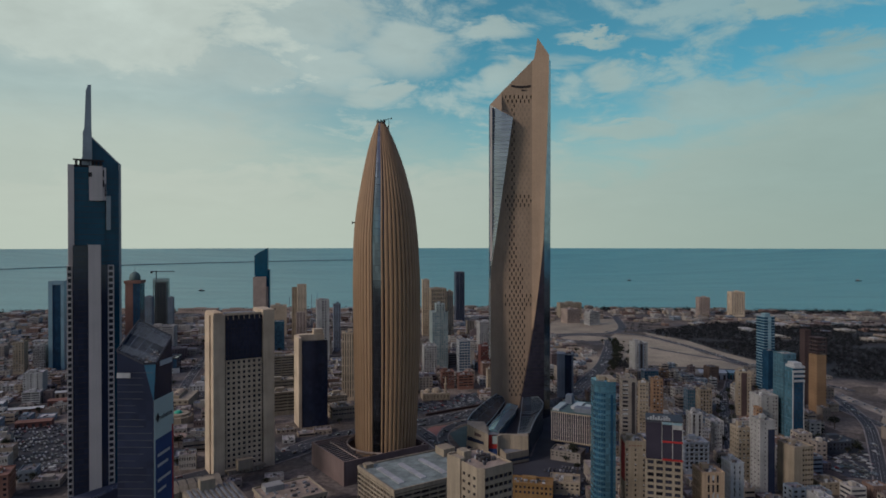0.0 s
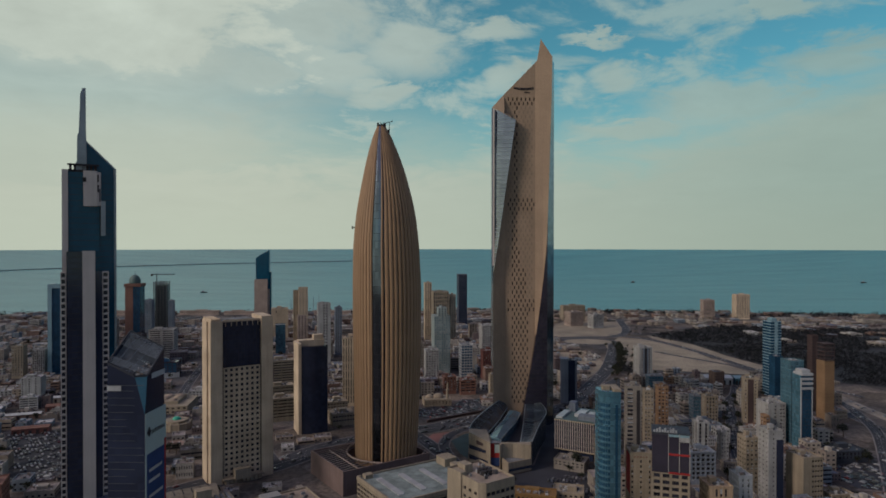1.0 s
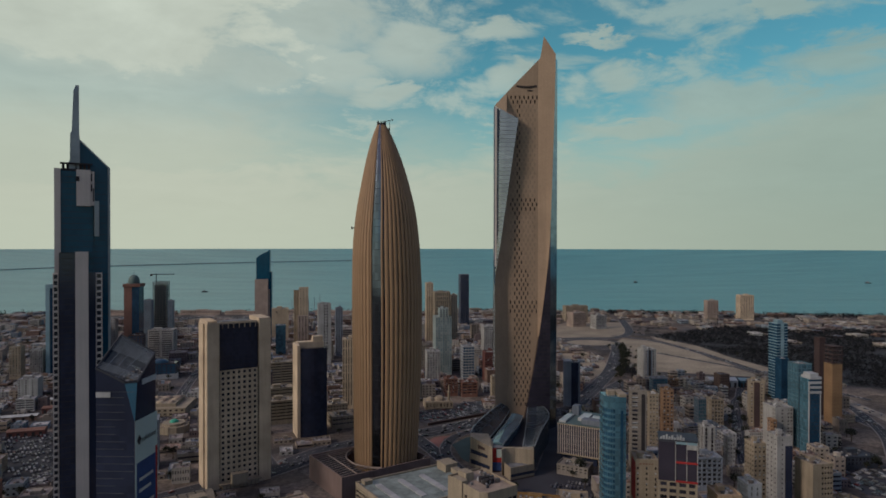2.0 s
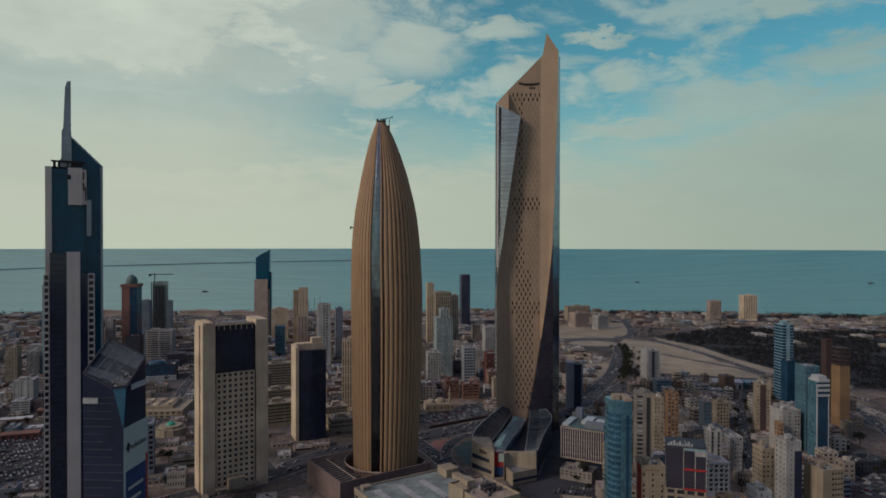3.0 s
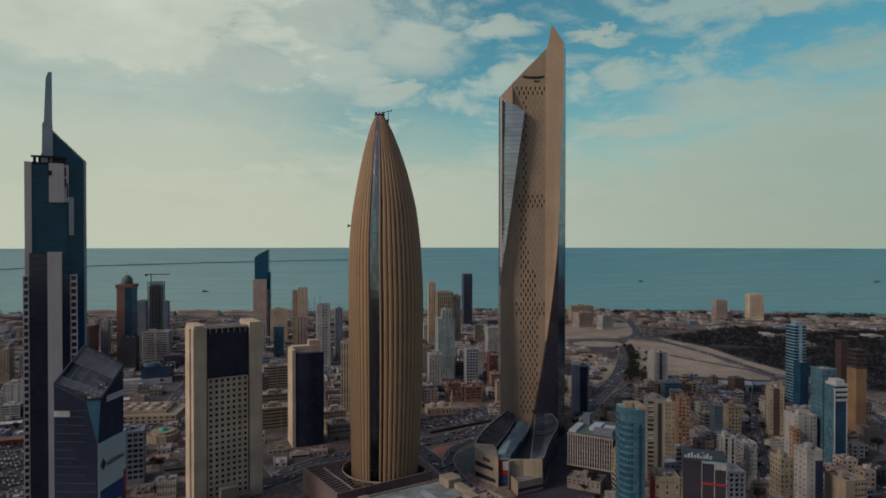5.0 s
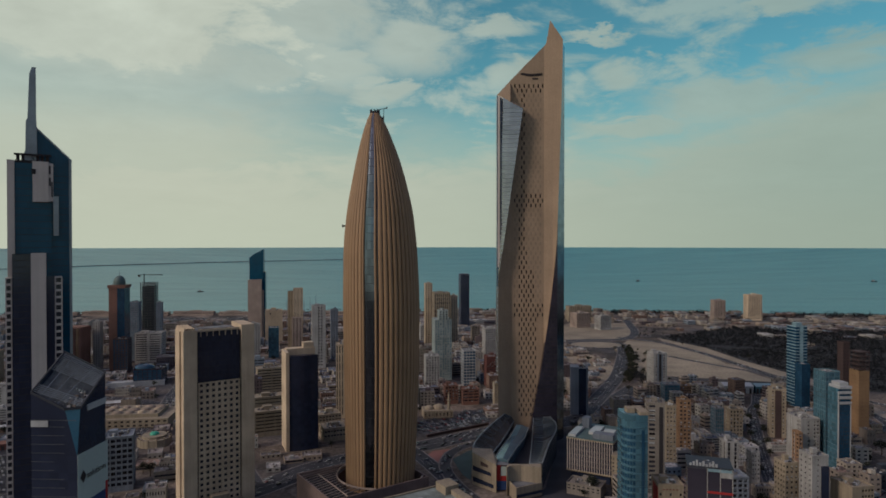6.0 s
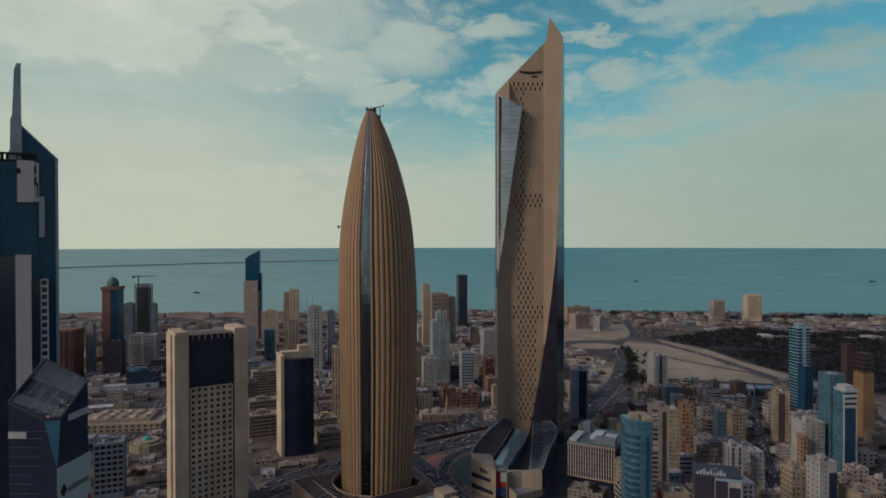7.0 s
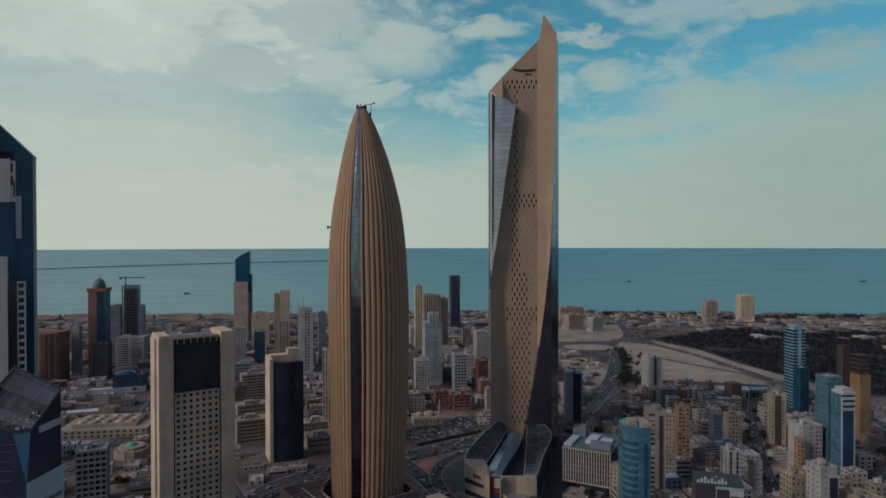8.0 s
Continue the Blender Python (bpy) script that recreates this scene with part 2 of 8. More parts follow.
M["car"] = mat("car_paint", (0.3, 0.3, 0.3), rough=0.3, coat=0.5, ramp=[(0.19, 0.19, 0.20), (0.05, 0.05, 0.055), (0.10, 0.10, 0.11), (0.21, 0.21, 0.22),
               (0.06, 0.07, 0.09), (0.02, 0.02, 0.02), (0.09, 0.09, 0.09), (0.03, 0.03, 0.035), (0.13, 0.02, 0.02)], big=0.05, grain=0.02)
M["cars"] = mat("car_paint_mixed", (0.3, 0.3, 0.3), rough=0.3, vary="island", ramp=[(0.19, 0.19, 0.20), (0.05, 0.05, 0.055), (0.10, 0.10, 0.11), (0.21, 0.21, 0.22),
                (0.06, 0.07, 0.09), (0.02, 0.02, 0.02), (0.09, 0.09, 0.09)], big=0.05, grain=0.02)
M["tyre"] = mat("tyre_rubber", (0.02, 0.02, 0.02))
M["red"] = mat("red_panel", (0.24, 0.02, 0.02), amount=0.05)
M["green"] = mat("green_dome_tiles", (0.03, 0.28, 0.19), rough=0.4, amount=0.05)
M["poster_pale"] = mat("pale_banner", (0.30, 0.36, 0.35), big=0.05, grain=0.04, amount=0.0)
M["poster_blue"] = mat("blue_banner", (0.018, 0.04, 0.12), big=0.2, bigscale=0.15, grain=0.04, amount=0.0)
M["darkbrown"] = mat("dark_brown_concrete", (0.052, 0.034, 0.034), streak=0.15, amount=0.08)
M["verdigris"] = mat("weathered_copper", (0.075, 0.115, 0.115), rough=0.6, amount=0.0)
M["teal_roof"] = mat("grey_green_membrane", (0.160, 0.190, 0.186), big=0.35, bigscale=0.15, grain=0.2, amount=0.05)
M["teal_pave"] = mat("dark_teal_paving", (0.032, 0.060, 0.066), amount=0.05)
M["slot_glass"] = mat("mirror_glass", (0.120, 0.138, 0.170), rough=0.16, metal=1.0, spec=0.5, big=0.06, grain=0.04, vary="island", amount=0.2)
M["metal_dark"] = mat("dark_steel", (0.070, 0.078, 0.085), rough=0.5, big=0.3, bigscale=0.3, amount=0.1)
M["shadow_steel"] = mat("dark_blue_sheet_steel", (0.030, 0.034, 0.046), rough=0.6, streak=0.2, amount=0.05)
M["pale_road"] = mat("worn_concrete_road", (0.230, 0.195, 0.160), big=0.25, bigscale=0.03, grain=0.2, amount=0.05)
M["taupe"] = mat("taupe_render", (0.185, 0.165, 0.145), streak=0.2, amount=0.05)
M["deep_glass"] = mat("deep_teal_glass", (0.007, 0.058, 0.104), rough=0.10, spec=0.20, big=0.12, bigscale=0.05, grain=0.05, vary="island", amount=0.07)
M["wing_glass"] = mat("dark_wing_glass", (0.031, 0.028, 0.041), rough=0.10, spec=0.55, big=0.2, bigscale=0.05, grain=0.08, vary="island", amount=0.15)
M["corner_glass"] = mat("mirror_corner_glass", (0.210, 0.275, 0.330), rough=0.12, metal=1.0, big=0.06, grain=0.04, vary="island", amount=0.15)
M["teal_wall"] = mat("pale_teal_render", (0.215, 0.255, 0.255), streak=0.2, amount=0.05)
# the tan limestone again, darkened in colour for the shade in shallow slots
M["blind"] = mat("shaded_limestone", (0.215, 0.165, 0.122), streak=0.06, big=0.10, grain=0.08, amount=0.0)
M["triangle"] = mat("blue_facet_glass", (0.02, 0.10, 0.17), rough=0.2, spec=0.5, amount=0.0)


# ---------------------------------------------------------------- mesh helpers
class Mb:
    """Collects faces; a material slot number goes with each."""

    def __init__(s):
        s.v, s.f, s.m = [], [], []

    def face(s, pts, m=0):
        k = len(s.v)
        s.v.extend(tuple(p) for p in pts)
        s.f.append(tuple(range(k, k + len(pts))))
        s.m.append(m)

    def box(s, x0, x1, y0, y1, z0, z1, m=0):
        k = len(s.v)
        s.v += [(x, y, z) for z in (z0, z1) for y in (y0, y1) for x in (x0, x1)]
        for q in ((0, 1, 5, 4), (1, 3, 7, 5), (3, 2, 6, 7), (2, 0, 4, 6), (4, 5, 7, 6), (0, 2, 3, 1)):
            s.f.append(tuple(k + i for i in q))
            s.m.append(m)

    def prism(s, poly, z0, z1, m=0, top=None):
        """poly: counter-clockwise from above; z1: one height or one for each corner."""
        n = len(poly)
        zt = z1 if isinstance(z1, (list, tuple)) else [z1] * n
        k = len(s.v)
        s.v += [(x, y, z0) for x, y in poly] + [(x, y, z) for (x, y), z in zip(poly, zt)]
        for i in range(n):
            j = (i + 1) % n
            s.f.append((k + i, k + j, k + n + j, k + n + i))
            s.m.append(m)
        s.f.append(tuple(range(k + n, k + 2 * n)))
        s.m.append(m if top is None else top)
        s.f.append(tuple(range(k + n - 1, k - 1, -1)))
        s.m.append(m)

    def loft(s, rows, m=0, closed=False):
        """rows: rings of points, one above the other."""
        k, w = len(s.v), len(rows[0])
        for r in rows:
            s.v += [tuple(p) for p in r]
        for i in range(len(rows) - 1):
            for j in range(w if closed else w - 1):
                a, b = k + i * w + j, k + i * w + (j + 1) % w
                s.f.append((a, b, b + w, a + w))
                s.m.append(m)

    def facade(s, o, u, width, z0, z1, cols, rows, fw, fh, dep=0.35, m=0, panes=None, mask=None):
        """A wall seen from outside, from its lower left corner o along u, with real openings; the panes go into another Mb. Returns their centres."""
        nx, ny = u[1], -u[0]
        cw, ch = width / cols, (z1 - z0) / rows

        def P(a, z, back=0.0):
            return (o[0] + u[0] * a - nx * back, o[1] + u[1] * a - ny * back, z)
        out = []
        for r in range(rows):
            zb, zt = z0 + r * ch, z0 + (r + 1) * ch
            h0, h1 = zb + ch * (1 - fh) * 0.5, zt - ch * (1 - fh) * 0.5
            for c in range(cols):
                a0, a1 = c * cw, (c + 1) * cw
                if mask and not mask(c, r):
                    s.face((P(a0, zb), P(a1, zb), P(a1, zt), P(a0, zt)), m)
                    continue
                b0, b1 = a0 + cw * (1 - fw) * 0.5, a1 - cw * (1 - fw) * 0.5
                k = len(s.v)
                s.v += [P(a0, zb), P(a1, zb), P(a1, zt), P(a0, zt), P(b0, h0), P(b1, h0), P(b1, h1), P(b0, h1),
                        P(b0, h0, dep), P(b1, h0, dep), P(b1, h1, dep), P(b0, h1, dep)]
                for q in ((0, 1, 5, 4), (1, 2, 6, 5), (2, 3, 7, 6), (3, 0, 4, 7), (4, 5, 9, 8), (5, 6, 10, 9), (6, 7, 11, 10), (7, 4, 8, 11)):
                    s.f.append(tuple(k + i for i in q))
                    s.m.append(m)
                if panes is not None:
                    panes.face((P(b0, h0, dep), P(b1, h0, dep), P(b1, h1, dep), P(b0, h1, dep)))
                out.append((P((b0 + b1) / 2, (h0 + h1) / 2, dep), b1 - b0, h1 - h0))
        return out

    def weld(s):
        """Joins corners that lie in one place, so that a wall is one skin."""
        seen, at, v = {}, [], []
        for p in s.v:
            k = (round(p[0], 3), round(p[1], 3), round(p[2], 3))
            if k not in seen:
                seen[k] = len(v)
                v.append(p)
            at.append(seen[k])
        f, m = [], []
        for q, w in zip(s.f, s.m):
            r = [at[i] for i in q]
            r = [i for j, i in enumerate(r) if i != r[j - 1]]
            if len(set(r)) == len(r) and len(r) > 2:
                f.append(tuple(r))
                m.append(w)
        s.v, s.f, s.m = v, f, m

    def mesh(s, name, mats):
        me = bpy.data.meshes.new(name)
        me.from_pydata(s.v, [], s.f)
        for x in mats:
            me.materials.append(x)
        if max(s.m, default=0):
            me.polygons.foreach_set("material_index", s.m)
        me.update()
        return me


def part(name, mb, mats, parent=None, label="", kind=""):
    mats = mats if isinstance(mats, (list, tuple)) else [mats]
    if name in ("body", "window_wall", "concrete_frame", "carved_wall", "window_strip"):
        mb.weld()
    ob = new(name, mb.mesh(name, mats))
    ob.parent = parent
    return tagged(ob, label, kind=kind)


def thing(name, label, category, x=0.0, y=0.0, yaw=0.0, group="", z=0.0):
    ob = new(name)
    ob.matrix_world = pose(x, y, z, 0, 0, yaw)
    FOOT.append((x, y, 18.0))
    return tagged(ob, label, category, group)


def smooth(ob):
    ob.data.polygons.foreach_set("use_smooth", [True] * len(ob.data.polygons))


FOOT = []          # footprints already taken: x, y, radius


def pane_mesh(w, h):
    mb = Mb()
    mb.box(-w / 2, w / 2, -0.05, 0.05, -h / 2, h / 2)
    return mb


def single_panes(parent, spots, mat_, name="window"):
    """One object for each opening, all on one mesh."""
    if not spots:
        return
    me = pane_mesh(spots[0][1] + 0.1, spots[0][2] + 0.1).mesh(name, [mat_])
    for c, _, _ in spots:
        ob = new(name, me)
        ob.parent = parent
        ob.location = (c[0], c[1] + 0.06, c[2])


def roof_units(rng, w, d, z, n):
    """Water tanks, cooling units and a stair head on a flat roof."""
    mb = Mb()
    for _ in range(2 * n):
        a, b, c = rng.uniform(0.7, 2.2), rng.uniform(0.7, 1.8), rng.uniform(0.6, 1.7)
        x, y = rng.uniform(-w / 2 + 2.2, w / 2 - 2.2), rng.uniform(-d / 2 + 2, d / 2 - 2)
        mb.box(x - a / 2, x + a / 2, y - b / 2, y + b / 2, z, z + c)
    return mb


def flat_roof(mb, w, d, h, m, mroof, par=1.0, t=0.35):
    """Parapet ring and a sunken roof."""
    a, b = w / 2, d / 2
    for x0, x1, y0, y1 in ((-a, a, -b, -b + t), (-a, a, b - t, b), (-a, -a + t, -b + t, b - t), (a - t, a, -b + t, b - t)):
        mb.box(x0, x1, y0, y1, h - par, h, m)
    mb.face(((-a, -b, h - par), (a, -b, h - par), (a, b, h - par), (-a, b, h - par)), mroof)


def tower(name, label, x, y, w, d, h, yaw, wall, pane="pane", cols=6, floor=3.5, fw=0.55, fh=0.5, side=None, dep=0.35, foot=3.5,
          category="tower", units=6, single=False, mask=None, sidemask=None, roof="roofgrey", head=0.0):
    """A block with a window grid on its front and flanks. side: columns on the flanks, 0 for blank ones."""
    ob = thing(name, label, category, x, y, yaw)
    FOOT.append((x, y, 0.55 * math.hypot(w, d)))
    rng = random.Random(int(x * 7 + y * 13))
    mb, pn = Mb(), Mb()
    a, b = w / 2, d / 2
    rows = max(2, round((h - foot - 1.2 - head) / floor))
    top = h - 1.2 - head
    spots = mb.facade((-a, -b), (1, 0), w, foot, top, cols, rows, fw, fh, dep, 0, None if single else pn, mask)
    n = side if side is not None else max(1, round(cols * d / w))
    for o, u in (((-a, b), (0, -1)), ((a, -b), (0, 1))):
        if n:
            mb.facade(o, u, d, foot, top, n, rows, fw, fh, dep, 0, pn, sidemask)
        else:
            mb.face(((*o, foot), (o[0], o[1] + u[1] * d, foot), (o[0], o[1] + u[1] * d, top), (*o, top)))
    mb.face(((a, b, foot), (-a, b, foot), (-a, b, top), (a, b, top)))
    mb.box(-a, a, -b, b, 0, foot - 0.02, 0)
    mb.box(-a - 0.15, a + 0.15, -b - 0.15, b + 0.15, top, h - 0.95, 0)
    flat_roof(mb, w + 0.3, d + 0.3, h, 0, 1)
    if units:
        sx, sy = rng.uniform(-a * 0.45, a * 0.25), rng.uniform(-b * 0.2, b * 0.4)
        mb.box(sx - a * 0.3, sx + a * 0.3, sy - b * 0.28, sy + b * 0.28, h - 1.0, h + rng.uniform(1.8, 3.4))
    part("body", mb, [M[wall], M[roof]], ob)
    if "apartment" in category and spots:
        ac = Mb()
        for (cx, cy, cz), pw, ph in spots:
            if rng.random() < 0.22:
                s = rng.choice((-0.25, 0.25)) * pw
                ac.box(cx + s - 0.45, cx + s + 0.45, -b - 0.45, -b, cz - ph / 2 - 0.75, cz - ph / 2 - 0.1)
        if ac.f:
            part("air_conditioner", ac, M["equip"], ob, "small grey air conditioning units", "stuff")
    if pn.f:
        part("window_glass", pn, M[pane], ob, kind="stuff")
    if single:
        single_panes(ob, spots, M[pane])
    if "apartment" in category and y < 1000:
        # proud floor edges on every other block, sills and blinds on all
        if rng.random() < 0.55:
            fl = Mb()
            ch = (top - foot) / rows
            for r in range(1, rows):
                z = foot + r * ch
                fl.box(-a - 0.16, a + 0.16, -b - 0.16, -b + 0.02, z - 0.16, z + 0.16)
                fl.box(-a - 0.16, -a + 0.02, -b + 0.02, b, z - 0.16, z + 0.16)
            part("floor_edge", fl, M[wall], ob, kind="stuff")
        bl = Mb()
        for (cx, cy, cz), pw, ph in spots:
            if rng.random() < 0.3:
                drop = rng.uniform(0.3, 0.8) * ph
                bl.box(cx - pw / 2 + 0.05, cx + pw / 2 - 0.05, cy - 0.12, cy - 0.04, cz + ph / 2 - drop, cz + ph / 2)
        if bl.f:
            part("blind", bl, M["pale"], ob, "pale lowered blinds", "stuff")
        # small bathroom windows and downpipes up the west flank
        if side == 0 or rng.random() < 0.5:
            pipe = Mb()
            pipe.box(-a - 0.2, -a - 0.02, b * 0.3 - 0.12, b * 0.3 + 0.12, 0, top)
            part("downpipe", pipe, M["equip"], ob, "grey downpipe")
    if units:
        part("roof_plant", roof_units(rng, w * 0.8, d * 0.8, h - 1.0, units + 5), M["equip"], ob, kind="stuff")
        tank = Mb()
        tx, ty = rng.uniform(-a * 0.5, a * 0.5), rng.uniform(-b * 0.5, b * 0.5)
        tank.prism([(tx + 1.1 * math.cos(radians(q)), ty + 1.1 * math.sin(radians(q))) for q in range(0, 360, 30)], h - 1.0, h + 1.3)
        part("water_tank", tank, M["skylight"], ob, "pale round water tank")
    return ob


def curtain(mb, o, u, width, z0, z1, cols, rows, m=0, mrib=1, rib=0.18, proud=0.22, vert=True, gl=None):
    """A glass wall of single panes, with ribs standing proud of it."""
    nx, ny = u[1], -u[0]
    cw, ch = width / cols, (z1 - z0) / rows
    g = gl or mb
    for r in range(rows):
        for c in range(cols):
            a0, a1 = c * cw, (c + 1) * cw
            g.face(((o[0] + u[0] * a0, o[1] + u[1] * a0, z0 + r * ch), (o[0] + u[0] * a1, o[1] + u[1] * a1, z0 + r * ch),
                    (o[0] + u[0] * a1, o[1] + u[1] * a1, z0 + (r + 1) * ch), (o[0] + u[0] * a0, o[1] + u[1] * a0, z0 + (r + 1) * ch)), m)

    def bar(a0, a1, zb, zt):
        p = [(o[0] + u[0] * a + nx * k, o[1] + u[1] * a + ny * k) for a, k in ((a0, 0), (a0, proud), (a1, proud), (a1, 0))]
        mb.prism(p, zb, zt, mrib)
    for r in range(rows + 1):
        bar(0, width, z0 + r * ch - rib, z0 + r * ch + rib)
    if vert:
        for c in range(cols + 1):
            bar(max(0, c * cw - rib * 0.6), min(width, c * cw + rib * 0.6), z0, z1)


def glass_tower(name, label, x, y, w, d, h, yaw, glass="blue_glass", rib="metal", cols=6, floor=3.8, vert=True, ribw=0.25, units=4, wallside=None):
    ob = thing(name, label, "tower", x, y, yaw)
    FOOT.append((x, y, 0.55 * math.hypot(w, d)))
    rng = random.Random(int(x * 3 + y * 5))
    mb, gl = Mb(), Mb()
    a, b = w / 2, d / 2
    rows = max(2, round((h - 1.0) / floor))
    curtain(mb, (-a, -b), (1, 0), w, 0, h - 1, cols, rows, 0, 0, ribw, 0.3, vert, gl)
    for o, u in (((-a, b), (0, -1)), ((a, -b), (0, 1))):
        if wallside and u[1] == wallside:
            mb.prism([(o[0] - 0.4, -b + 0.3), (o[0] + 0.4, -b + 0.3), (o[0] + 0.4, b), (o[0] - 0.4, b)], 0, h)
        else:
            curtain(mb, o, u, d, 0, h - 1, max(2, round(cols * d / w)), rows, 0, 0, ribw, 0.3, vert, gl)
    mb.face(((a, b, 0), (-a, b, 0), (-a, b, h), (a, b, h)))
    flat_roof(mb, w + 0.5, d + 0.5, h, 0, 1)
    part("frame", mb, [M[rib], M["roofgrey"]], ob)
    part("glazing", gl, M[glass], ob, kind="stuff")
    if units:
        part("roof_plant", roof_units(rng, w * 0.8, d * 0.8, h - 1.0, units), M["equip"], ob, kind="stuff")
    return ob


# ---------------------------------------------------------------- ground, sea, roads
def ground_material():
    m = bpy.data.materials.new("city_ground")
    m.use_nodes = True
    n, l = m.node_tree.nodes, m.node_tree.links
    bs = n["Principled BSDF"]
    bs.inputs["Roughness"].default_value, bs.inputs["Specular IOR Level"].default_value = 0.95, 0.1
    tc = n.new("ShaderNodeTexCoord")
    big = n.new("ShaderNodeTexNoise")
    big.inputs["Scale"].default_value, big.inputs["Detail"].default_value = 0.012, 5.0
    cell = n.new("ShaderNodeTexVoronoi")
    cell.inputs["Scale"].default_value = 0.03
    fine = n.new("ShaderNodeTexNoise")
    fine.inputs["Scale"].default_value, fine.inputs["Detail"].default_value = 0.25, 6.0
    for t in (big, cell, fine):
        l.new(tc.outputs["Object"], t.inputs["Vector"])
    ramp = n.new("ShaderNodeValToRGB")
    els = ramp.color_ramp.elements
    els[0].position, els[0].color = 0.36, (0.058, 0.056, 0.060, 1)
    els[1].position, els[1].color = 0.66, (0.205, 0.168, 0.138, 1)
    k = els.new(0.52)
    k.color = (0.112, 0.094, 0.084, 1)
    l.new(big.outputs["Fac"], ramp.inputs[0])
    sep = n.new("ShaderNodeSeparateColor")
    l.new(cell.outputs["Color"], sep.inputs[0])
    mr = n.new("ShaderNodeMapRange")
    mr.inputs["To Min"].default_value, mr.inputs["To Max"].default_value = 0.55, 1.35
    l.new(sep.outputs[0], mr.inputs["Value"])
    mr2 = n.new("ShaderNodeMapRange")
    mr2.inputs["From Min"].default_value, mr2.inputs["From Max"].default_value = 0.3, 0.7
    mr2.inputs["To Min"].default_value, mr2.inputs["To Max"].default_value = 0.6, 1.4
    l.new(fine.outputs["Fac"], mr2.inputs["Value"])
    c = ramp.outputs[0]
    for o in (mr.outputs[0], mr2.outputs[0]):
        x = n.new("ShaderNodeMix")
        x.data_type, x.blend_type = "RGBA", "MULTIPLY"
        x.inputs[0].default_value = 1.0
        l.new(c, x.inputs[6])
        l.new(o, x.inputs[7])
        c = x.outputs[2]
    l.new(c, bs.inputs["Base Color"])
    return m


def sea_material():
    m = bpy.data.materials.new("sea_water")
    m.use_nodes = True
    n, l = m.node_tree.nodes, m.node_tree.links
    bs = n["Principled BSDF"]
    bs.inputs["Roughness"].default_value, bs.inputs["Specular IOR Level"].default_value = 0.38, 0.45
    tc = n.new("ShaderNodeTexCoord")
    mp = n.new("ShaderNodeMapping")
    mp.inputs["Scale"].default_value = (0.0012, 0.006, 0.001)
    l.new(tc.outputs["Object"], mp.inputs["Vector"])
    wind = n.new("ShaderNodeTexNoise")
    wind.inputs["Scale"].default_value, wind.inputs["Detail"].default_value = 1.6, 5.0
    l.new(mp.outputs[0], wind.inputs["Vector"])
    ramp = n.new("ShaderNodeValToRGB")
    els = ramp.color_ramp.elements
    els[0].position, els[0].color = 0.34, (0.050, 0.178, 0.192, 1)
    els[1].position, els[1].color = 0.70, (0.088, 0.258, 0.262, 1)
    l.new(wind.outputs["Fac"], ramp.inputs[0])
    l.new(ramp.outputs[0], bs.inputs["Base Color"])
    wave = n.new("ShaderNodeTexNoise")
    wave.inputs["Scale"].default_value, wave.inputs["Detail"].default_value = 0.08, 4.0
    l.new(tc.outputs["Object"], wave.inputs["Vector"])
    b = n.new("ShaderNodeBump")
    b.inputs["Strength"].default_value, b.inputs["Distance"].default_value = 1.0, 3.0
    l.new(wave.outputs["Fac"], b.inputs["Height"])
    l.new(b.outputs[0], bs.inputs["Normal"])
    return m


def shore_y(x):
    """The coast: where the land ends."""
    return 1795 + 45 * math.exp(-((x - 150) / 500.0) ** 2) - 0.10 * max(0.0, -x - 500) - 0.09 * max(0.0, x - 500) + 9 * math.sin(x * 0.011) + 5 * math.sin(x * 0.037)


mb = Mb()
xs = [-4900 + 50 * i for i in range(197)]
rows = [[(x, -2500.0, 0.0) for x in xs], [(x, 200.0, 0.0) for x in xs], [(x, 1200.0, 0.0) for x in xs], [(x, shore_y(x), 0.0) for x in xs],
        [(x, shore_y(x) + 9, -1.6) for x in xs]]
mb.loft(rows)
tagged(part("ground", mb, ground_material()), "dusty brown city ground between the buildings", "ground", kind="structure")

mb = Mb()
rings = []
for i in range(60):
    r = 1450 + 3500 * i / 59
    z = -1.2 + 153.0 * max(0.0, (r - 2700) / 2250) ** 2      # the far water lifts to where the true horizon shows
    rings.append([(r * math.sin(radians(a)), 45 + r * math.cos(radians(a)), z) for a in range(-70, 71, 2)])
mb.loft([list(reversed(r)) for r in rings])
sea = tagged(part("water", mb, sea_material()), "calm teal sea under a hazy sky", "sea", kind="structure")
smooth(sea)


def ribbon(pts, width, z, mb, m=0, thick=0.0):
    """A strip of road along a smoothed line."""
    P = [Vector((p[0], p[1])) for p in pts]
    for _ in range(3):
        Q = [P[0]]
        for a, b in zip(P, P[1:]):
            Q += [a.lerp(b, 0.25), a.lerp(b, 0.75)]
        P = Q + [P[-1]]
    L, R = [], []
    for i, p in enumerate(P):
        t = (P[min(i + 1, len(P) - 1)] - P[max(i - 1, 0)]).normalized()
        nrm = Vector((-t.y, t.x)) * width / 2
        L.append((*(p + nrm), z))
        R.append((*(p - nrm), z))
    mb.loft([R, L], m)
    if thick:
        mb.loft([[(x, y, 0.0) for x, y, _ in R], R], m)
        mb.loft([L, [(x, y, 0.0) for x, y, _ in L]], m)
    return P


ROADS = []
LAYER = [0]         # each road lies a little above those before it


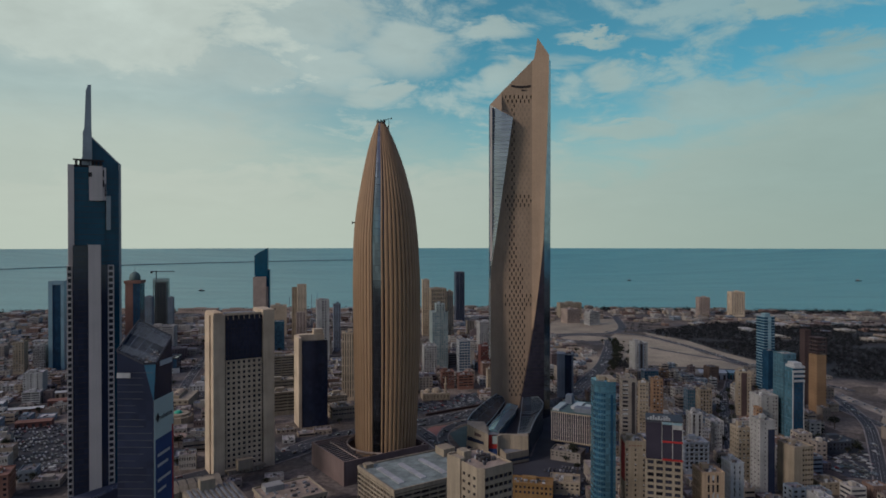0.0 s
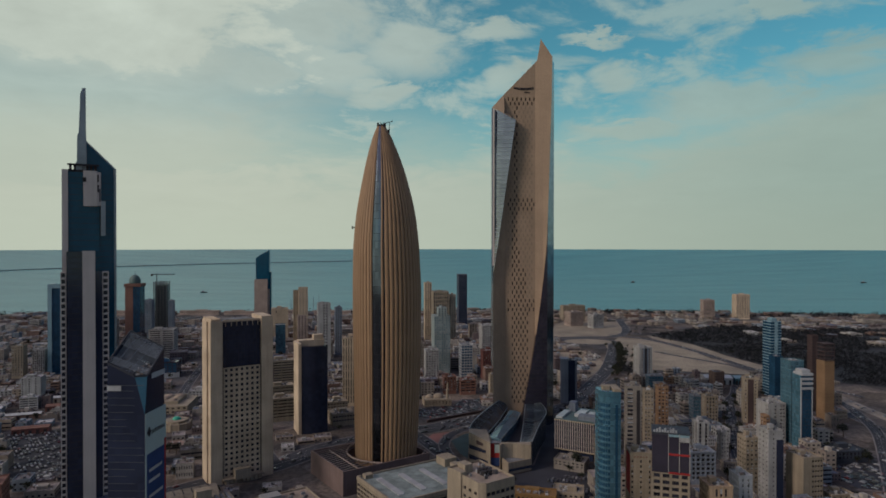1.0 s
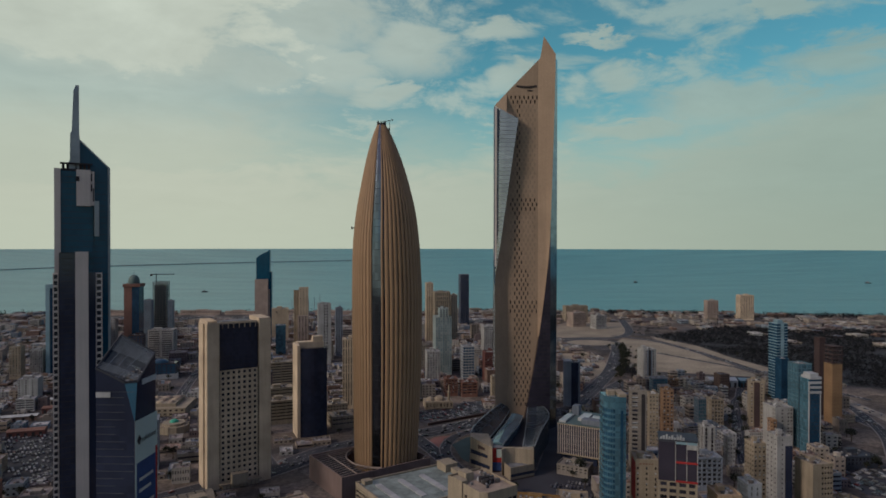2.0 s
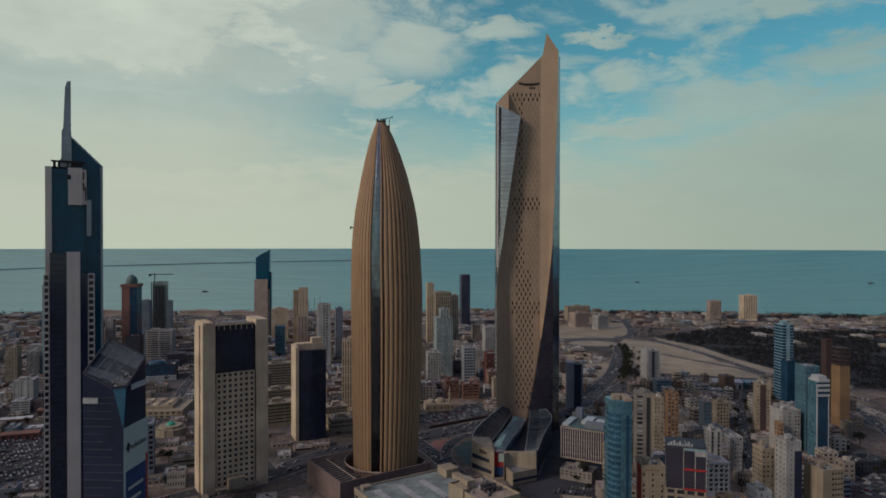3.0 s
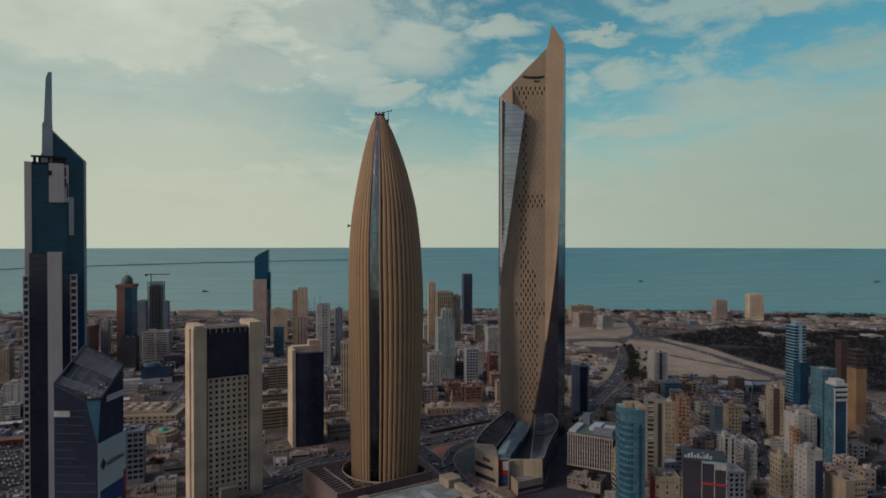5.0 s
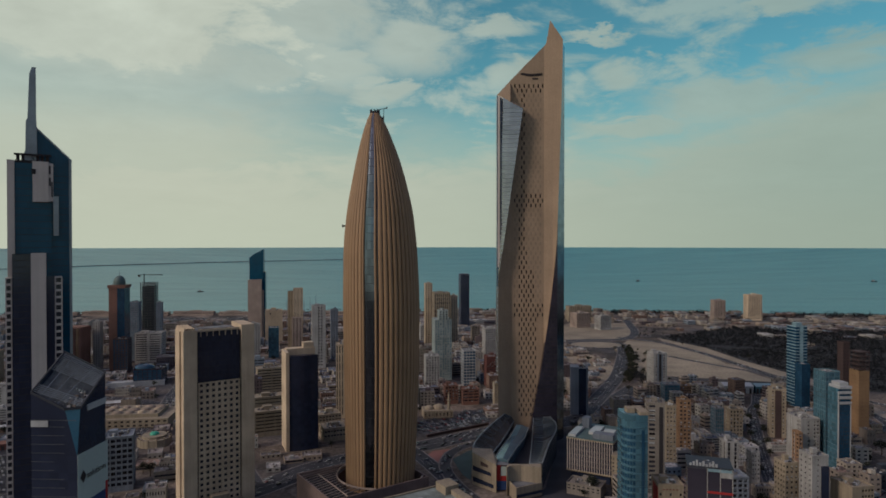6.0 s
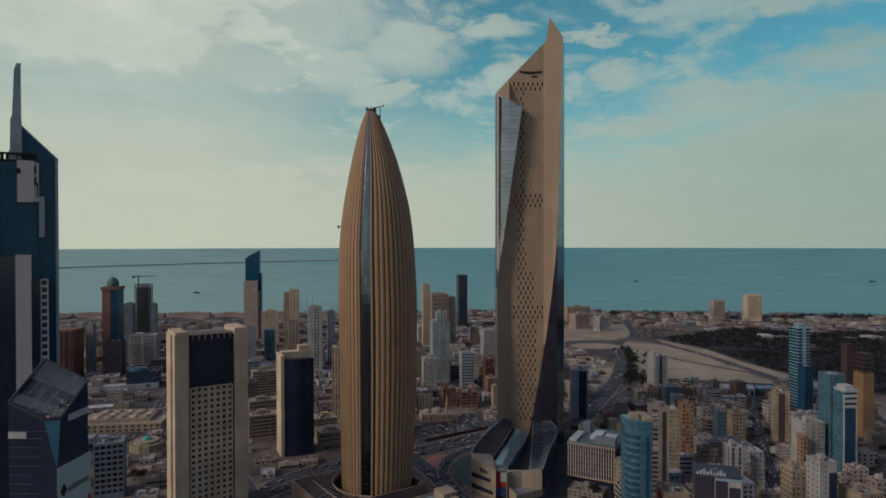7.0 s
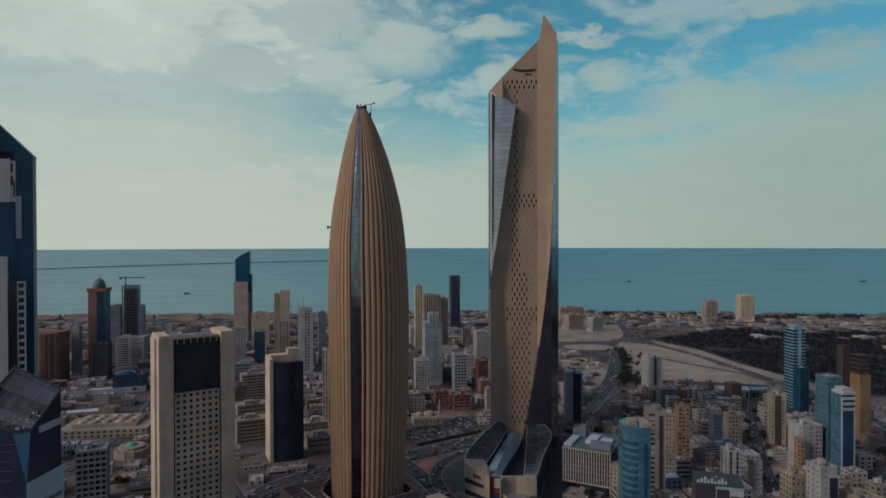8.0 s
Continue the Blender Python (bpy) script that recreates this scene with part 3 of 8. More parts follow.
def road(pts, width, label, lanes=True, z=0.08, paving="asphalt"):
    """Asphalt with a kerb on each side and broken lane lines."""
    z += 0.03 * LAYER[0]
    LAYER[0] += 1
    kb = Mb()
    ribbon(pts, width + 2.4, z + 0.085, kb, 0, 0.1)
    tagged(part("kerb", kb, M["kerb"]), "pale kerb stones along the road", "kerb", kind="structure")
    mb = Mb()
    P = ribbon(pts, width, z + 0.10, mb)
    tagged(part("road", mb, M[paving]), label, "road", kind="structure")
    for p, q in zip(P, P[1:]):
        for k in range(max(1, int((q - p).length / 6))):
            c = p.lerp(q, k / max(1, int((q - p).length / 6)))
            ROADS.append((c.x, c.y, width / 2))
    if lanes:
        ln = Mb()
        for off in (-width / 4, 0.0, width / 4):
            dist = 0.0
            for a, b in zip(P, P[1:]):
                t = (b - a)
                ln_len = t.length
                t.normalize()
                nrm = Vector((-t.y, t.x))
                s = 0.0
                while s < ln_len - 4:
                    c = a + t * s + nrm * off
                    e = c + t * 4
                    ln.face(((*(c - nrm * 0.12), z + 0.11), (*(e - nrm * 0.12), z + 0.11), (*(e + nrm * 0.12), z + 0.11), (*(c + nrm * 0.12), z + 0.11)))
                    s += 10 if off else 4
        tagged(part("road_marking", ln, M["line"]), "worn white lane lines on the road", "road marking", kind="structure")
    return P


MAIN = road([(-330, 380), (-200, 500), (-150, 545), (-103, 616), (-26, 654), (20, 688), (62, 716), (150, 742), (250, 900)], 27, "busy grey asphalt avenue between the towers")
road([(44, 470), (28, 510), (14, 545), (0, 578), (-12, 606), (-26, 636), (-36, 656)], 14, "asphalt side street beside the tan stone tower")
road([(30, 669), (8, 648), (-1, 620), (0, 592), (10, 560), (24, 532), (40, 490)], 9, "curved asphalt slip road round the stone podium", lanes=False)
road([(322, 1222), (306, 1160), (278, 1070), (247, 973), (200, 870), (150, 765)], 20, "wide curved asphalt road through bare sand")
road([(440, 1620), (428, 1560), (398, 1390), (348, 1306), (296, 1310), (214, 1294), (100, 1290)], 16, "asphalt road curving across bare sand")
oval = [(278 + 53 * math.cos(radians(a)), 1248 + 41 * math.sin(radians(a))) for a in range(0, 361, 24)]
road(oval, 9, "asphalt ring road of a junction", lanes=False)
road([(343, 1341), (410, 1283), (444, 1151), (459, 1035), (470, 940), (450, 742), (449, 642), (447, 522)], 11, "straight grey highway beside the dark park")
road([(370, 1133), (416, 1057), (462, 990), (470, 905), (520, 800)], 7, "grey asphalt track beside the highway", lanes=False)
road([(390, 860), (365, 808), (347, 786), (325, 732), (302, 678), (278, 618), (258, 564)], 11, "narrow asphalt street between apartment blocks")
road([(326, 468), (361, 524), (408, 600), (446, 666), (479, 778)], 10, "asphalt street past a parking lot")
road([(500, 960), (484, 750), (483, 650), (481, 530)], 15, "broad pale highway at the edge of the town", paving="pale_road")
road([(-900, 1240), (-818, 1318), (-600, 1420), (-300, 1500)], 14, "distant asphalt road through low houses", lanes=False)
road([(-700, 800), (-589, 840), (-520, 868), (-314, 808), (-240, 720), (-150, 560)], 14, "dusty asphalt road through the old quarter")
road([(-345, 500), (-320, 560), (-300, 700), (-360, 900), (-420, 1200)], 11, "dusty asphalt street beside a parking lot")


def patch(name, poly, z, material, label, category):
    mb = Mb()
    mb.prism(poly, -0.2, z)
    return tagged(part(name, mb, material), label, category, kind="structure")


patch("pavement", [(195, 900), (255, 1000), (255, 1120), (215, 1200), (150, 1180), (140, 960)], 0.05, M["sandy"], "bare sandy lot inside the road bend", "sand lot")
patch("pavement", [(270, 985), (462, 930), (445, 1000), (440, 1140), (400, 1280), (352, 1300), (300, 1200)], 0.05, M["sandy"], "bare sandy lot beside the highway", "sand lot")
patch("pavement", [(278 + 47 * math.cos(radians(a)), 1248 + 35 * math.sin(radians(a))) for a in range(0, 360, 20)], 0.06, M["sandy"], "oval sandy island inside the ring road", "sand lot")
patch("pavement", [(230, 1310), (345, 1325), (395, 1400), (425, 1560), (300, 1580), (200, 1420)], 0.05, M["sandy"], "wide bare sandy field", "sand lot")
patch("pavement", [(418, 1292), (452, 1160), (468, 1035), (480, 940), (530, 880), (500, 1000), (480, 1090), (470, 1215), (425, 1325)], 0.05, M["sandy"], "narrow sandy verge between highway and park", "sand lot")
patch("pavement", [(440, 640), (520, 740), (600, 830), (640, 800), (480, 620)], 0.05, M["sandy"], "bare sandy verge of the highway", "sand lot")
patch("pavement", [(-30, 706), (-18, 690), (45, 731), (56, 790), (20, 786), (10, 755), (-32, 742)], 0.06, M["asphalt"], "grey asphalt parking lot full of cars", "parking lot")
patch("pavement", [(-439, 640), (-345, 500), (-316, 520), (-300, 600), (-360, 660)], 0.06, M["asphalt"], "grey asphalt parking lot full of cars", "parking lot")
patch("pavement", [(318, 527), (323, 505), (341, 499), (381, 567), (325, 549)], 0.06, M["asphalt"], "grey asphalt parking lot with parked cars", "parking lot")
patch("pavement", [(14, 585), (20.6, 572), (22, 600), (28, 640), (30, 652), (20, 644), (6, 622)], 0.09, M["teal_pave"], "dark teal paved forecourt beside the stone podium", "forecourt")
# lane whose dark sheet also stands for the shadow between podium and finned office
patch("pavement", [(70, 440), (150, 436), (152, 530), (100, 548), (106, 600), (120, 665), (122, 690), (110, 690), (100, 640), (78, 556), (50, 528), (48, 505)], 0.05, M["asphalt"], "asphalt lane laid dark for the shade behind the stone podium", "lane")
mb = Mb()
mb.prism([(-18.5, 684.5), (45, 727), (44, 729), (-19.5, 686.5)], 0, 2.6)
tagged(part("lot_wall", mb, M["darkbrown"]), "dark low wall along the parking lot", "wall", kind="structure")
patch("pavement", [(-6, 602), (-2, 640), (8, 652), (-12, 644), (-17, 632)], 0.12, M["redpave"], "red paved traffic island", "traffic island")
patch("pavement", [(-880, 1575), (-470, 1575), (-455, 1668), (-880, 1668)], 0.06, M["asphalt"], "asphalt car park near the shore", "parking lot")
LOTS = [((-880, 1575), (-470, 1575), (-455, 1668), (-880, 1668)), ((-30, 708), (-18, 693), (45, 734), (52, 786), (20, 782), (10, 752), (-30, 740)), ((-439, 640), (-345, 500), (-316, 520), (-300, 600), (-360, 660)), ((325, 549), (381, 567), (341, 499), (323, 505), (318, 527)),
        ((280, 1000), (455, 945), (445, 1000), (440, 1140), (400, 1280), (352, 1300), (300, 1200)),
        ((230, 1310), (345, 1325), (395, 1400), (425, 1560), (300, 1580), (200, 1420)), ((225, 1235), (268, 1205), (335, 1270), (300, 1282), (225, 1268)),
        ((440, 640), (520, 740), (600, 830), (640, 800), (480, 620))]
PARK = ((425, 1330), (470, 1215), (480, 1090), (500, 1000), (545, 880), (700, 790), (1000, 900), (1150, 1400), (900, 1420), (640, 1480))


def inside(x, y, poly):
    hit = False
    for (x0, y0), (x1, y1) in zip(poly, poly[1:] + poly[:1]):
        if (y0 > y) != (y1 > y) and x < (x1 - x0) * (y - y0) / (y1 - y0) + x0:
            hit = not hit
    return hit


# ---------------------------------------------------------------- the tall stone tower with the carved wall
def stone_tower():
    ob = thing("office_tower", "very tall tan limestone tower with a carved wall and glass flanks", "skyscraper", 81, 700)
    FOOT.append((81, 700, 48))
    L, R = -31.0, 31.0

    def edge_l(z):      # where the western glass ends against the stone
        if z > 318:
            return -7.6
        if z > 186:
            return -7.6 + (318 - z) / 132 * -18.6
        return max(L, -26.2 - (186 - z) / 30 * 5)

    def edge_r(z):      # where the stone ends against the eastern glass
        if z > 190:
            return R - 5.6 * max(0.0, (384 - z) / 194) ** 1.25
        t = (190 - z) / 165
        return R - 5.6 - 22.9 * t * (0.62 + 0.38 * t)
    # glass body behind
    mb, gl = Mb(), Mb()
    gl.prism([(L + 1, -19), (R - 1, -19), (R - 1, 30), (L + 11, 30)], 0, [325, 384, 378, 318])
    curtain(mb, (R - 0.9, -19), (0, 1), 49, 0, 376, 10, 84, 0, 0, 0.2, 0.25, False, Mb())
    part("floor_edge", mb, M["metal"], ob, "thin metal floor edges", "stuff")
    part("glass_body", gl, M["wing_glass"], ob, "dark blue glass rear body")
    # concave middle wall with its slots
    mb = Mb()
    z0, z1, rowsn, cols = 22.0, 345.5, 70, 14
    ph = (z1 - z0) / rowsn
    bands = [(z1 - 2 * ph, z1 + 1), (224, 238.5), (117.5, 131.5)]

    def mask(c, r):
        if (c + r) % 2:
            return False
        z = z0 + (r + 0.5) * ph
        for b0, b1 in bands:
            if b0 < z < b1:
                return 1 <= c <= 13
        if z > 238:
            return c in (4, 5)
        if z > 190:
            return c in (3, 4, 5)
        if z > 131:
            return 3 <= c <= (6 if z > 165 else 9)
        return 3 <= c <= 10
    spots = mb.facade((-17.5, -21), (1, 0), 31.5, z0, z1, cols, rowsn, 0.60, 0.80, 1.4, 0, None, mask)
    mb.face(((-17.5, -21, 0), (14, -21, 0), (14, -21, z0), (-17.5, -21, z0)))
    mb.face(((-17.5, -21, z1), (14, -21, z1), (14, -21, 381.6), (-18.5, -21, 348.5)))
    mb.face(((-18.5, -21, 348.5), (14, -21, 381.6), (14, -15, 381.6), (-18.5, -15, 348.5)))
    part("carved_wall", mb, M["hamra"], ob, "tan limestone wall with staggered narrow slots")
    single_panes(ob, spots, M["dark"])
    # flat panels just proud of the wall; slot shade is put into their colour
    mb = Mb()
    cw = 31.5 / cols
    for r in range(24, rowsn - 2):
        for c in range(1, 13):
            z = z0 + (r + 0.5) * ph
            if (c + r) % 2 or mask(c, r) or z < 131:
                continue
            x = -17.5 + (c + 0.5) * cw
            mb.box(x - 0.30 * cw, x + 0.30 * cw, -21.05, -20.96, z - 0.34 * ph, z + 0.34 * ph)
    part("blind_slot", mb, M["blind"], ob, "flat limestone panels with the shade of shallow slots in their colour", "stuff")
    # western stone fold, turned to the east
    mb = Mb()
    zs = [i * 12.0 for i in range(28)] + [333.0]
    lip = lambda z: -34.0 + 8.5 * min(1.0, max(0.0, (z - 60) / 130)) ** 1.3
    mb.loft([[(L, lip(z), z), (-24, -21.0 + (lip(z) + 21.0) * 0.52, z), (-17.5, -21.02, z)] for z in zs])
    mb.loft([[(L + 10, 30, z), (L, lip(z), z)] for z in zs[:16]])
    part("west_fold", mb, M["hamra"], ob, "plain tan limestone fold")
    # eastern stone fold with the pointed top, turned to the west
    mb = Mb()
    front = []
    for z in zs[:-1] + [335.0, 350.0, 365.0, 381.6]:
        front.append([(14, -21.02, z), (min(edge_r(z), 22.0) if edge_r(z) > 14 else 14.02, -24.2 if edge_r(z) > 14 else -21.2, z), (max(edge_r(z), 14.05), -27.5 if edge_r(z) > 14 else -21.3, z)])
    mb.loft(front)
    mb.face(((14, -21.02, 381.6), (22, -24.2, 381.6), (R, -27.5, 381.6), (R, -27.5, 386.0), (19.4, -23, 405.8), (16.2, -21.8, 384.0)))
    mb.face(((19.4, -23, 405.8), (R, -27.5, 386.0), (R, -19, 386), (19.4, -17, 400)))
    mb.face(((16.2, -21.8, 384.0), (19.4, -23, 405.8), (19.4, -17, 400), (16.2, -17, 384)))
    mb.face(((R, -27.5, 381.6), (R, -19, 381.6), (R, -19, 386), (R, -27.5, 386.0)))
    part("east_fold", mb, M["hamra"], ob, "plain tan limestone fold rising to a pointed tip")
    # western glass wing in front of the stone
    gl, rb = Mb(), Mb()
    zz = [64 + i * 4.2 for i in range(61)] + [320.0]

    def sect(z):
        e = max(edge_l(z), L + 0.5)
        k = min(1.0, max(0.0, (z - 64) / 110))
        return [(L - 0.6, -10, z), (L - 0.8, -25, z), (L + 0.2 * (e - L), -28.8 * k + -27.6 * (1 - k), z), (L + 0.5 * (e - L), -29.6 * k + -27.7 * (1 - k), z), (e, -30.2 * k + -27.6 * (1 - k), z), (e - 0.2, -22, z)]
    rings = [sect(z) for z in zz]
    for a, b in zip(rings, rings[1:]):
        for j in range(5):
            gl.face((a[j], a[j + 1], b[j + 1], b[j]))
    top = [(x, y, 333 - (x - L) * 0.60 if y < -20 else 333) for x, y, _ in rings[-1]]
    for j in range(5):
        gl.face((rings[-1][j], rings[-1][j + 1], top[j + 1], top[j]))
    for z in zz:
        s = sect(z)
        for j in range(1, 4):
            (xa, ya, _), (xb, yb, _) = s[j], s[j + 1]
            rb.prism([(xa, ya - 0.22), (xb, yb - 0.22), (xb, yb + 0.1), (xa, ya + 0.1)], z - 0.22, z + 0.22)
    part("west_glass", gl, M["silver_glass"], ob, "silvery reflective curved glass wing")
    part("floor_edge", rb, M["metal"], ob, "thin metal floor edges", "stuff")
    mb = Mb()
    mb.face((top[1], top[3], top[4], (-17.5, -21, 330.5), (-18.5, -20, 348.6)))
    mb.face((top[1], (-18.5, -20, 348.6), (-18.5, -15, 347.5), (L, 0, 332)))
    mb.prism([(-19.6, -20.9), (-16.5, -20.9), (-16.5, -14), (-19.6, -14)], 325, [347.3, 350.2, 350.2, 347.3])
    part("sloping_lid", mb, M["hamra"], ob, "sloping limestone lid over the glass wing")
    # eastern glass wing: a front that widens downwards and a canted corner along the whole height
    gl, rb, cg = Mb(), Mb(), Mb()
    zz = [i * 4.2 for i in range(91)] + [381.6]
    knee = lambda z: max(edge_r(z), R - 4.8)
    front_y = lambda z: -27.6 + 2.0 * (1 - min(z, 190) / 190)
    for a, b in zip(zz, zz[1:]):
        if a < 205:
            for k in range(5):
                gl.face([Vector((edge_r(z) + (knee(z) - edge_r(z)) * f, -27.6 + (front_y(z) + 27.6) * f, z)) for z, f in ((a, k / 5), (a, (k + 1) / 5), (b, (k + 1) / 5), (b, k / 5))])
            rb.prism([(edge_r(a), -27.85), (knee(a), front_y(a) - 0.25), (knee(a), front_y(a)), (edge_r(a), -27.6)], a - 0.2, a + 0.2)
            gl.face(((edge_r(a), -27.6, a), (edge_r(b), -27.6, b), (edge_r(b), -21.1, b), (edge_r(a), -21.1, a)))
        for k in range(2):
            cg.face([Vector((knee(z) + (R + 3.2 - knee(z)) * f, front_y(z) + 9.0 * f, z)) for z, f in ((a, k / 2), (a, (k + 1) / 2), (b, (k + 1) / 2), (b, k / 2))])
    gl.loft([[(R + 3.2, front_y(z) + 9.0, z), (R + 0.4, 30, z)] for z in (0, 190, 378)])
    part("corner_glass", cg, M["corner_glass"], ob, "blue mirror glass along the tower's corner")
    part("east_glass", gl, M["wing_glass"], ob, "dark glass wing twisting under the stone")
    part("floor_edge", rb, M["dark"], ob, "thin dark floor edges", "stuff")
    mb = Mb()
    for k in range(14):
        mb.box(-8.5 + k * 1.5, -7.3 + k * 1.5, -21.35, -20.9, 352.4 + 0.03 * (k - 7) ** 2, 354.9 + 0.02 * (k - 7) ** 2)
    for k in range(4):
        mb.box(2.6 + k * 1.5, 3.7 + k * 1.5, -21.35, -20.9, 349.4, 350.9)
    part("sign", mb, M["dark"], ob, "dark metal lettering bars below the roofline")
    for nm, x0, x1, z0, z1, mm, lb in (("edge_strip", L - 1.2, L - 0.4, 150, 332, "navy_glass", "dark blue glass edge"), ("edge_strip", L - 0.4, L + 1.5, 168, 331, "bone", "bright metal edge strip"),
                                       ("edge_strip", L + 2.1, L + 3.4, 190, 329, "dark_glass", "dark glass joint")):
        mb = Mb()
        mb.box(x0, x1, -29.4, -28.0, z0, z1)
        part(nm, mb, M[mm], ob, lb)
    return ob


def stone_podium():
    """Fan-shaped mall at the tower's foot: two stone prows, a crescent of leaning glass, a wedge and a ribbed shell."""
    ob = thing("shopping_podium", "cream stone and glass shopping podium with curved sloping glass roofs", "podium", 0, 0)
    FOOT.extend([(55, 600, 45), (80, 640, 45), (50, 560, 40)])

    def piece(name, poly, z0, z1, mats, label="", parent=None):
        q = Mb()
        q.prism(poly, z0, z1, 0, len(mats) - 1)
        return part(name, q, [M[k] for k in mats], parent or ob, label)
    prow = piece("stone_prow", [(21.3, 565), (39, 547), (41, 560), (37.5, 574), (22, 575)], 0, [25.6, 21.4, 21.4, 25.2, 25.6], ["cream"], "cream stone prow")
    t = Vector((39 - 21.3, 547 - 565)).normalized()
    o = Vector((t.y, -t.x))
    for a0, a1, z0, z1 in ((0.6, 22.5, 2.6, 6.6), (0.6, 20.0, 11.4, 15.2)):
        A, B = Vector((21.3, 565)) + t * a0, Vector((21.3, 565)) + t * a1
        q = Mb()
        q.prism([tuple(A + o * 0.08), tuple(B + o * 0.08), tuple(B - o * 0.4), tuple(A - o * 0.4)], z0, [z1, z1 - 1.2, z1 - 1.2, z1])
        part("strip_window", q, M["dark_glass"], prow, "dark strip window")
    # slanted recess as a proud panel, its shade put into the dark brown
    q = Mb()
    q.prism([tuple(Vector((21.3, 565)) + t * 9 + o * 0.1), tuple(Vector((21.3, 565)) + t * 17 + o * 0.1), tuple(Vector((21.3, 565)) + t * 17 - o * 0.3), tuple(Vector((21.3, 565)) + t * 9 - o * 0.3)], 17.2, [20.6, 19.4, 19.4, 20.6])
    part("recess", q, M["darkbrown"], prow, "dark slanted panel for the shade of a recess")
    prow2 = piece("stone_prow", [(47.7, 546), (52.6, 530), (73.2, 541), (73.8, 551), (49, 551)], 0, 9.0, ["cream", "roofgrey"], "cream stone prow with a sunken terrace")
    for poly, z in (([(47.7, 546.0), (52.6, 530.0), (53.3, 530.4), (48.5, 546.0)], 10.6), ([(53.3, 530.4), (73.2, 541.0), (73.0, 541.8), (53.0, 531.2)], 10.6),
                    ([(46.6, 541.4), (49.6, 546.4), (58.0, 547.6), (58.0, 549.4), (48.6, 549.4), (46.6, 544.5)], 21.6), ([(58.2, 547.6), (73.0, 543.2), (74.0, 552.0), (58.2, 551.0)], 21.0)):
        q = Mb()
        q.prism(poly, 0.0 if z > 15 else 8.9, z)
        part("parapet", q, M["cream"], prow2)
    A, B = Vector((52.6, 530)), Vector((73.2, 541))
    t2 = (B - A).normalized()
    o2 = Vector((t2.y, -t2.x))
    q = Mb()
    q.prism([tuple(A + t2 * 0.5 + o2 * 0.1), tuple(B + o2 * 0.1), tuple(B - o2 * 0.3), tuple(A + t2 * 0.5 - o2 * 0.3)], 3.0, 5.2)
    part("strip_window", q, M["dark_glass"], prow2, "dark strip window")
    q = Mb()
    q.prism([tuple(A + t2 * 0.3 + o2 * 0.12), tuple(B + o2 * 0.12), tuple(B - o2 * 0.3), tuple(A + t2 * 0.3 - o2 * 0.3)], 0, 0.9)
    part("plinth", q, M["darkbrown"], prow2, "dark plinth")
    for x0, x1, z0, z1, mm, lb in ((39.4, 42.6, 8.6, 20.0, "red", "red printed poster"), (42.8, 47.0, 12.4, 19.2, "poster_pale", "pale printed poster"), (39.4, 47.0, 1.5, 8.2, "poster_blue", "blue printed poster"), (42.8, 47.0, 8.4, 12.2, "red", "red printed poster")):
        q = Mb()
        q.prism([(x0, 549.6), (x1, 549.6), (x1, 550.4), (x0, 550.4)], z0, z1)
        part("poster", q, M[mm], ob, lb)
    piece("entrance_wall", [(38.5, 550.6), (49, 550.6), (49, 560), (41.2, 560)], 0, 20.4, ["darkbrown", "roofgrey"], "dark entrance wall")
    piece("terrace", [(24, 576), (74, 552), (100, 640), (100, 668), (64, 672), (40, 640)], 0, 12.6, ["grey", "asphalt"], "dark roof terrace")
    rg = random.Random(21)
    q = Mb()
    for _ in range(46):
        f, s = rg.random(), rg.random()
        x, y = 42 + 24 * f + 6 * s, 585 + 84 * f - 6 * s
        a, b, c = rg.uniform(0.5, 1.8), rg.uniform(0.5, 1.6), rg.uniform(0.6, 2.4)
        q.box(x - a, x + a, y - b, y + b, 12.6, 12.6 + c)
    part("roof_plant", q, M["equip"], ob, "small roof machines", "stuff")

    def line(p, n):
        P = [Vector(k) for k in p]
        for _ in range(3):
            Q = [P[0]]
            for a, b in zip(P, P[1:]):
                Q += [a.lerp(b, 0.25), a.lerp(b, 0.75)]
            P = Q + [P[-1]]
        return [P[round(i * (len(P) - 1) / n)] for i in range(n + 1)]

    def shell(name, edges, glass, label, n, ribs, low):
        """A glass skin over a row of edge lines, with ribs where asked and skirts down to low."""
        E = [line(e, n) for e in edges]
        gl = Mb()
        for A, B in zip(E, E[1:]):
            for i in range(n):
                gl.face([tuple(A[i]), tuple(B[i]), tuple(B[i + 1]), tuple(A[i + 1])])
        for A, flip, z0 in ((E[0], False, low[0]), (E[-1], True, low[1])):
            r = [[(p.x, p.y, z0) for p in A], [tuple(p) for p in A]]
            gl.loft(r[::-1] if flip else r)
        for i in (0, n):
            gl.face([(A[i].x, A[i].y, 10.0) for A in E] + [tuple(A[i]) for A in E[::-1]])
        s = part(name, gl, glass, ob, label)
        rb = Mb()
        for k, i0, i1 in ribs:
            for i in range(i0, i1):
                a, b = E[k][i], E[k + 1][i]
                d = Vector((b.y - a.y, a.x - b.x)).normalized() * 0.24
                rb.loft([[(a.x - d.x, a.y - d.y, a.z + 0.30), (b.x - d.x, b.y - d.y, b.z + 0.30)], [(a.x + d.x, a.y + d.y, a.z + 0.30), (b.x + d.x, b.y + d.y, b.z + 0.30)]])
                rb.loft([[(a.x - d.x, a.y - d.y, a.z - 0.2), (b.x - d.x, b.y - d.y, b.z - 0.2)], [(a.x - d.x, a.y - d.y, a.z + 0.3), (b.x - d.x, b.y - d.y, b.z + 0.3)]])
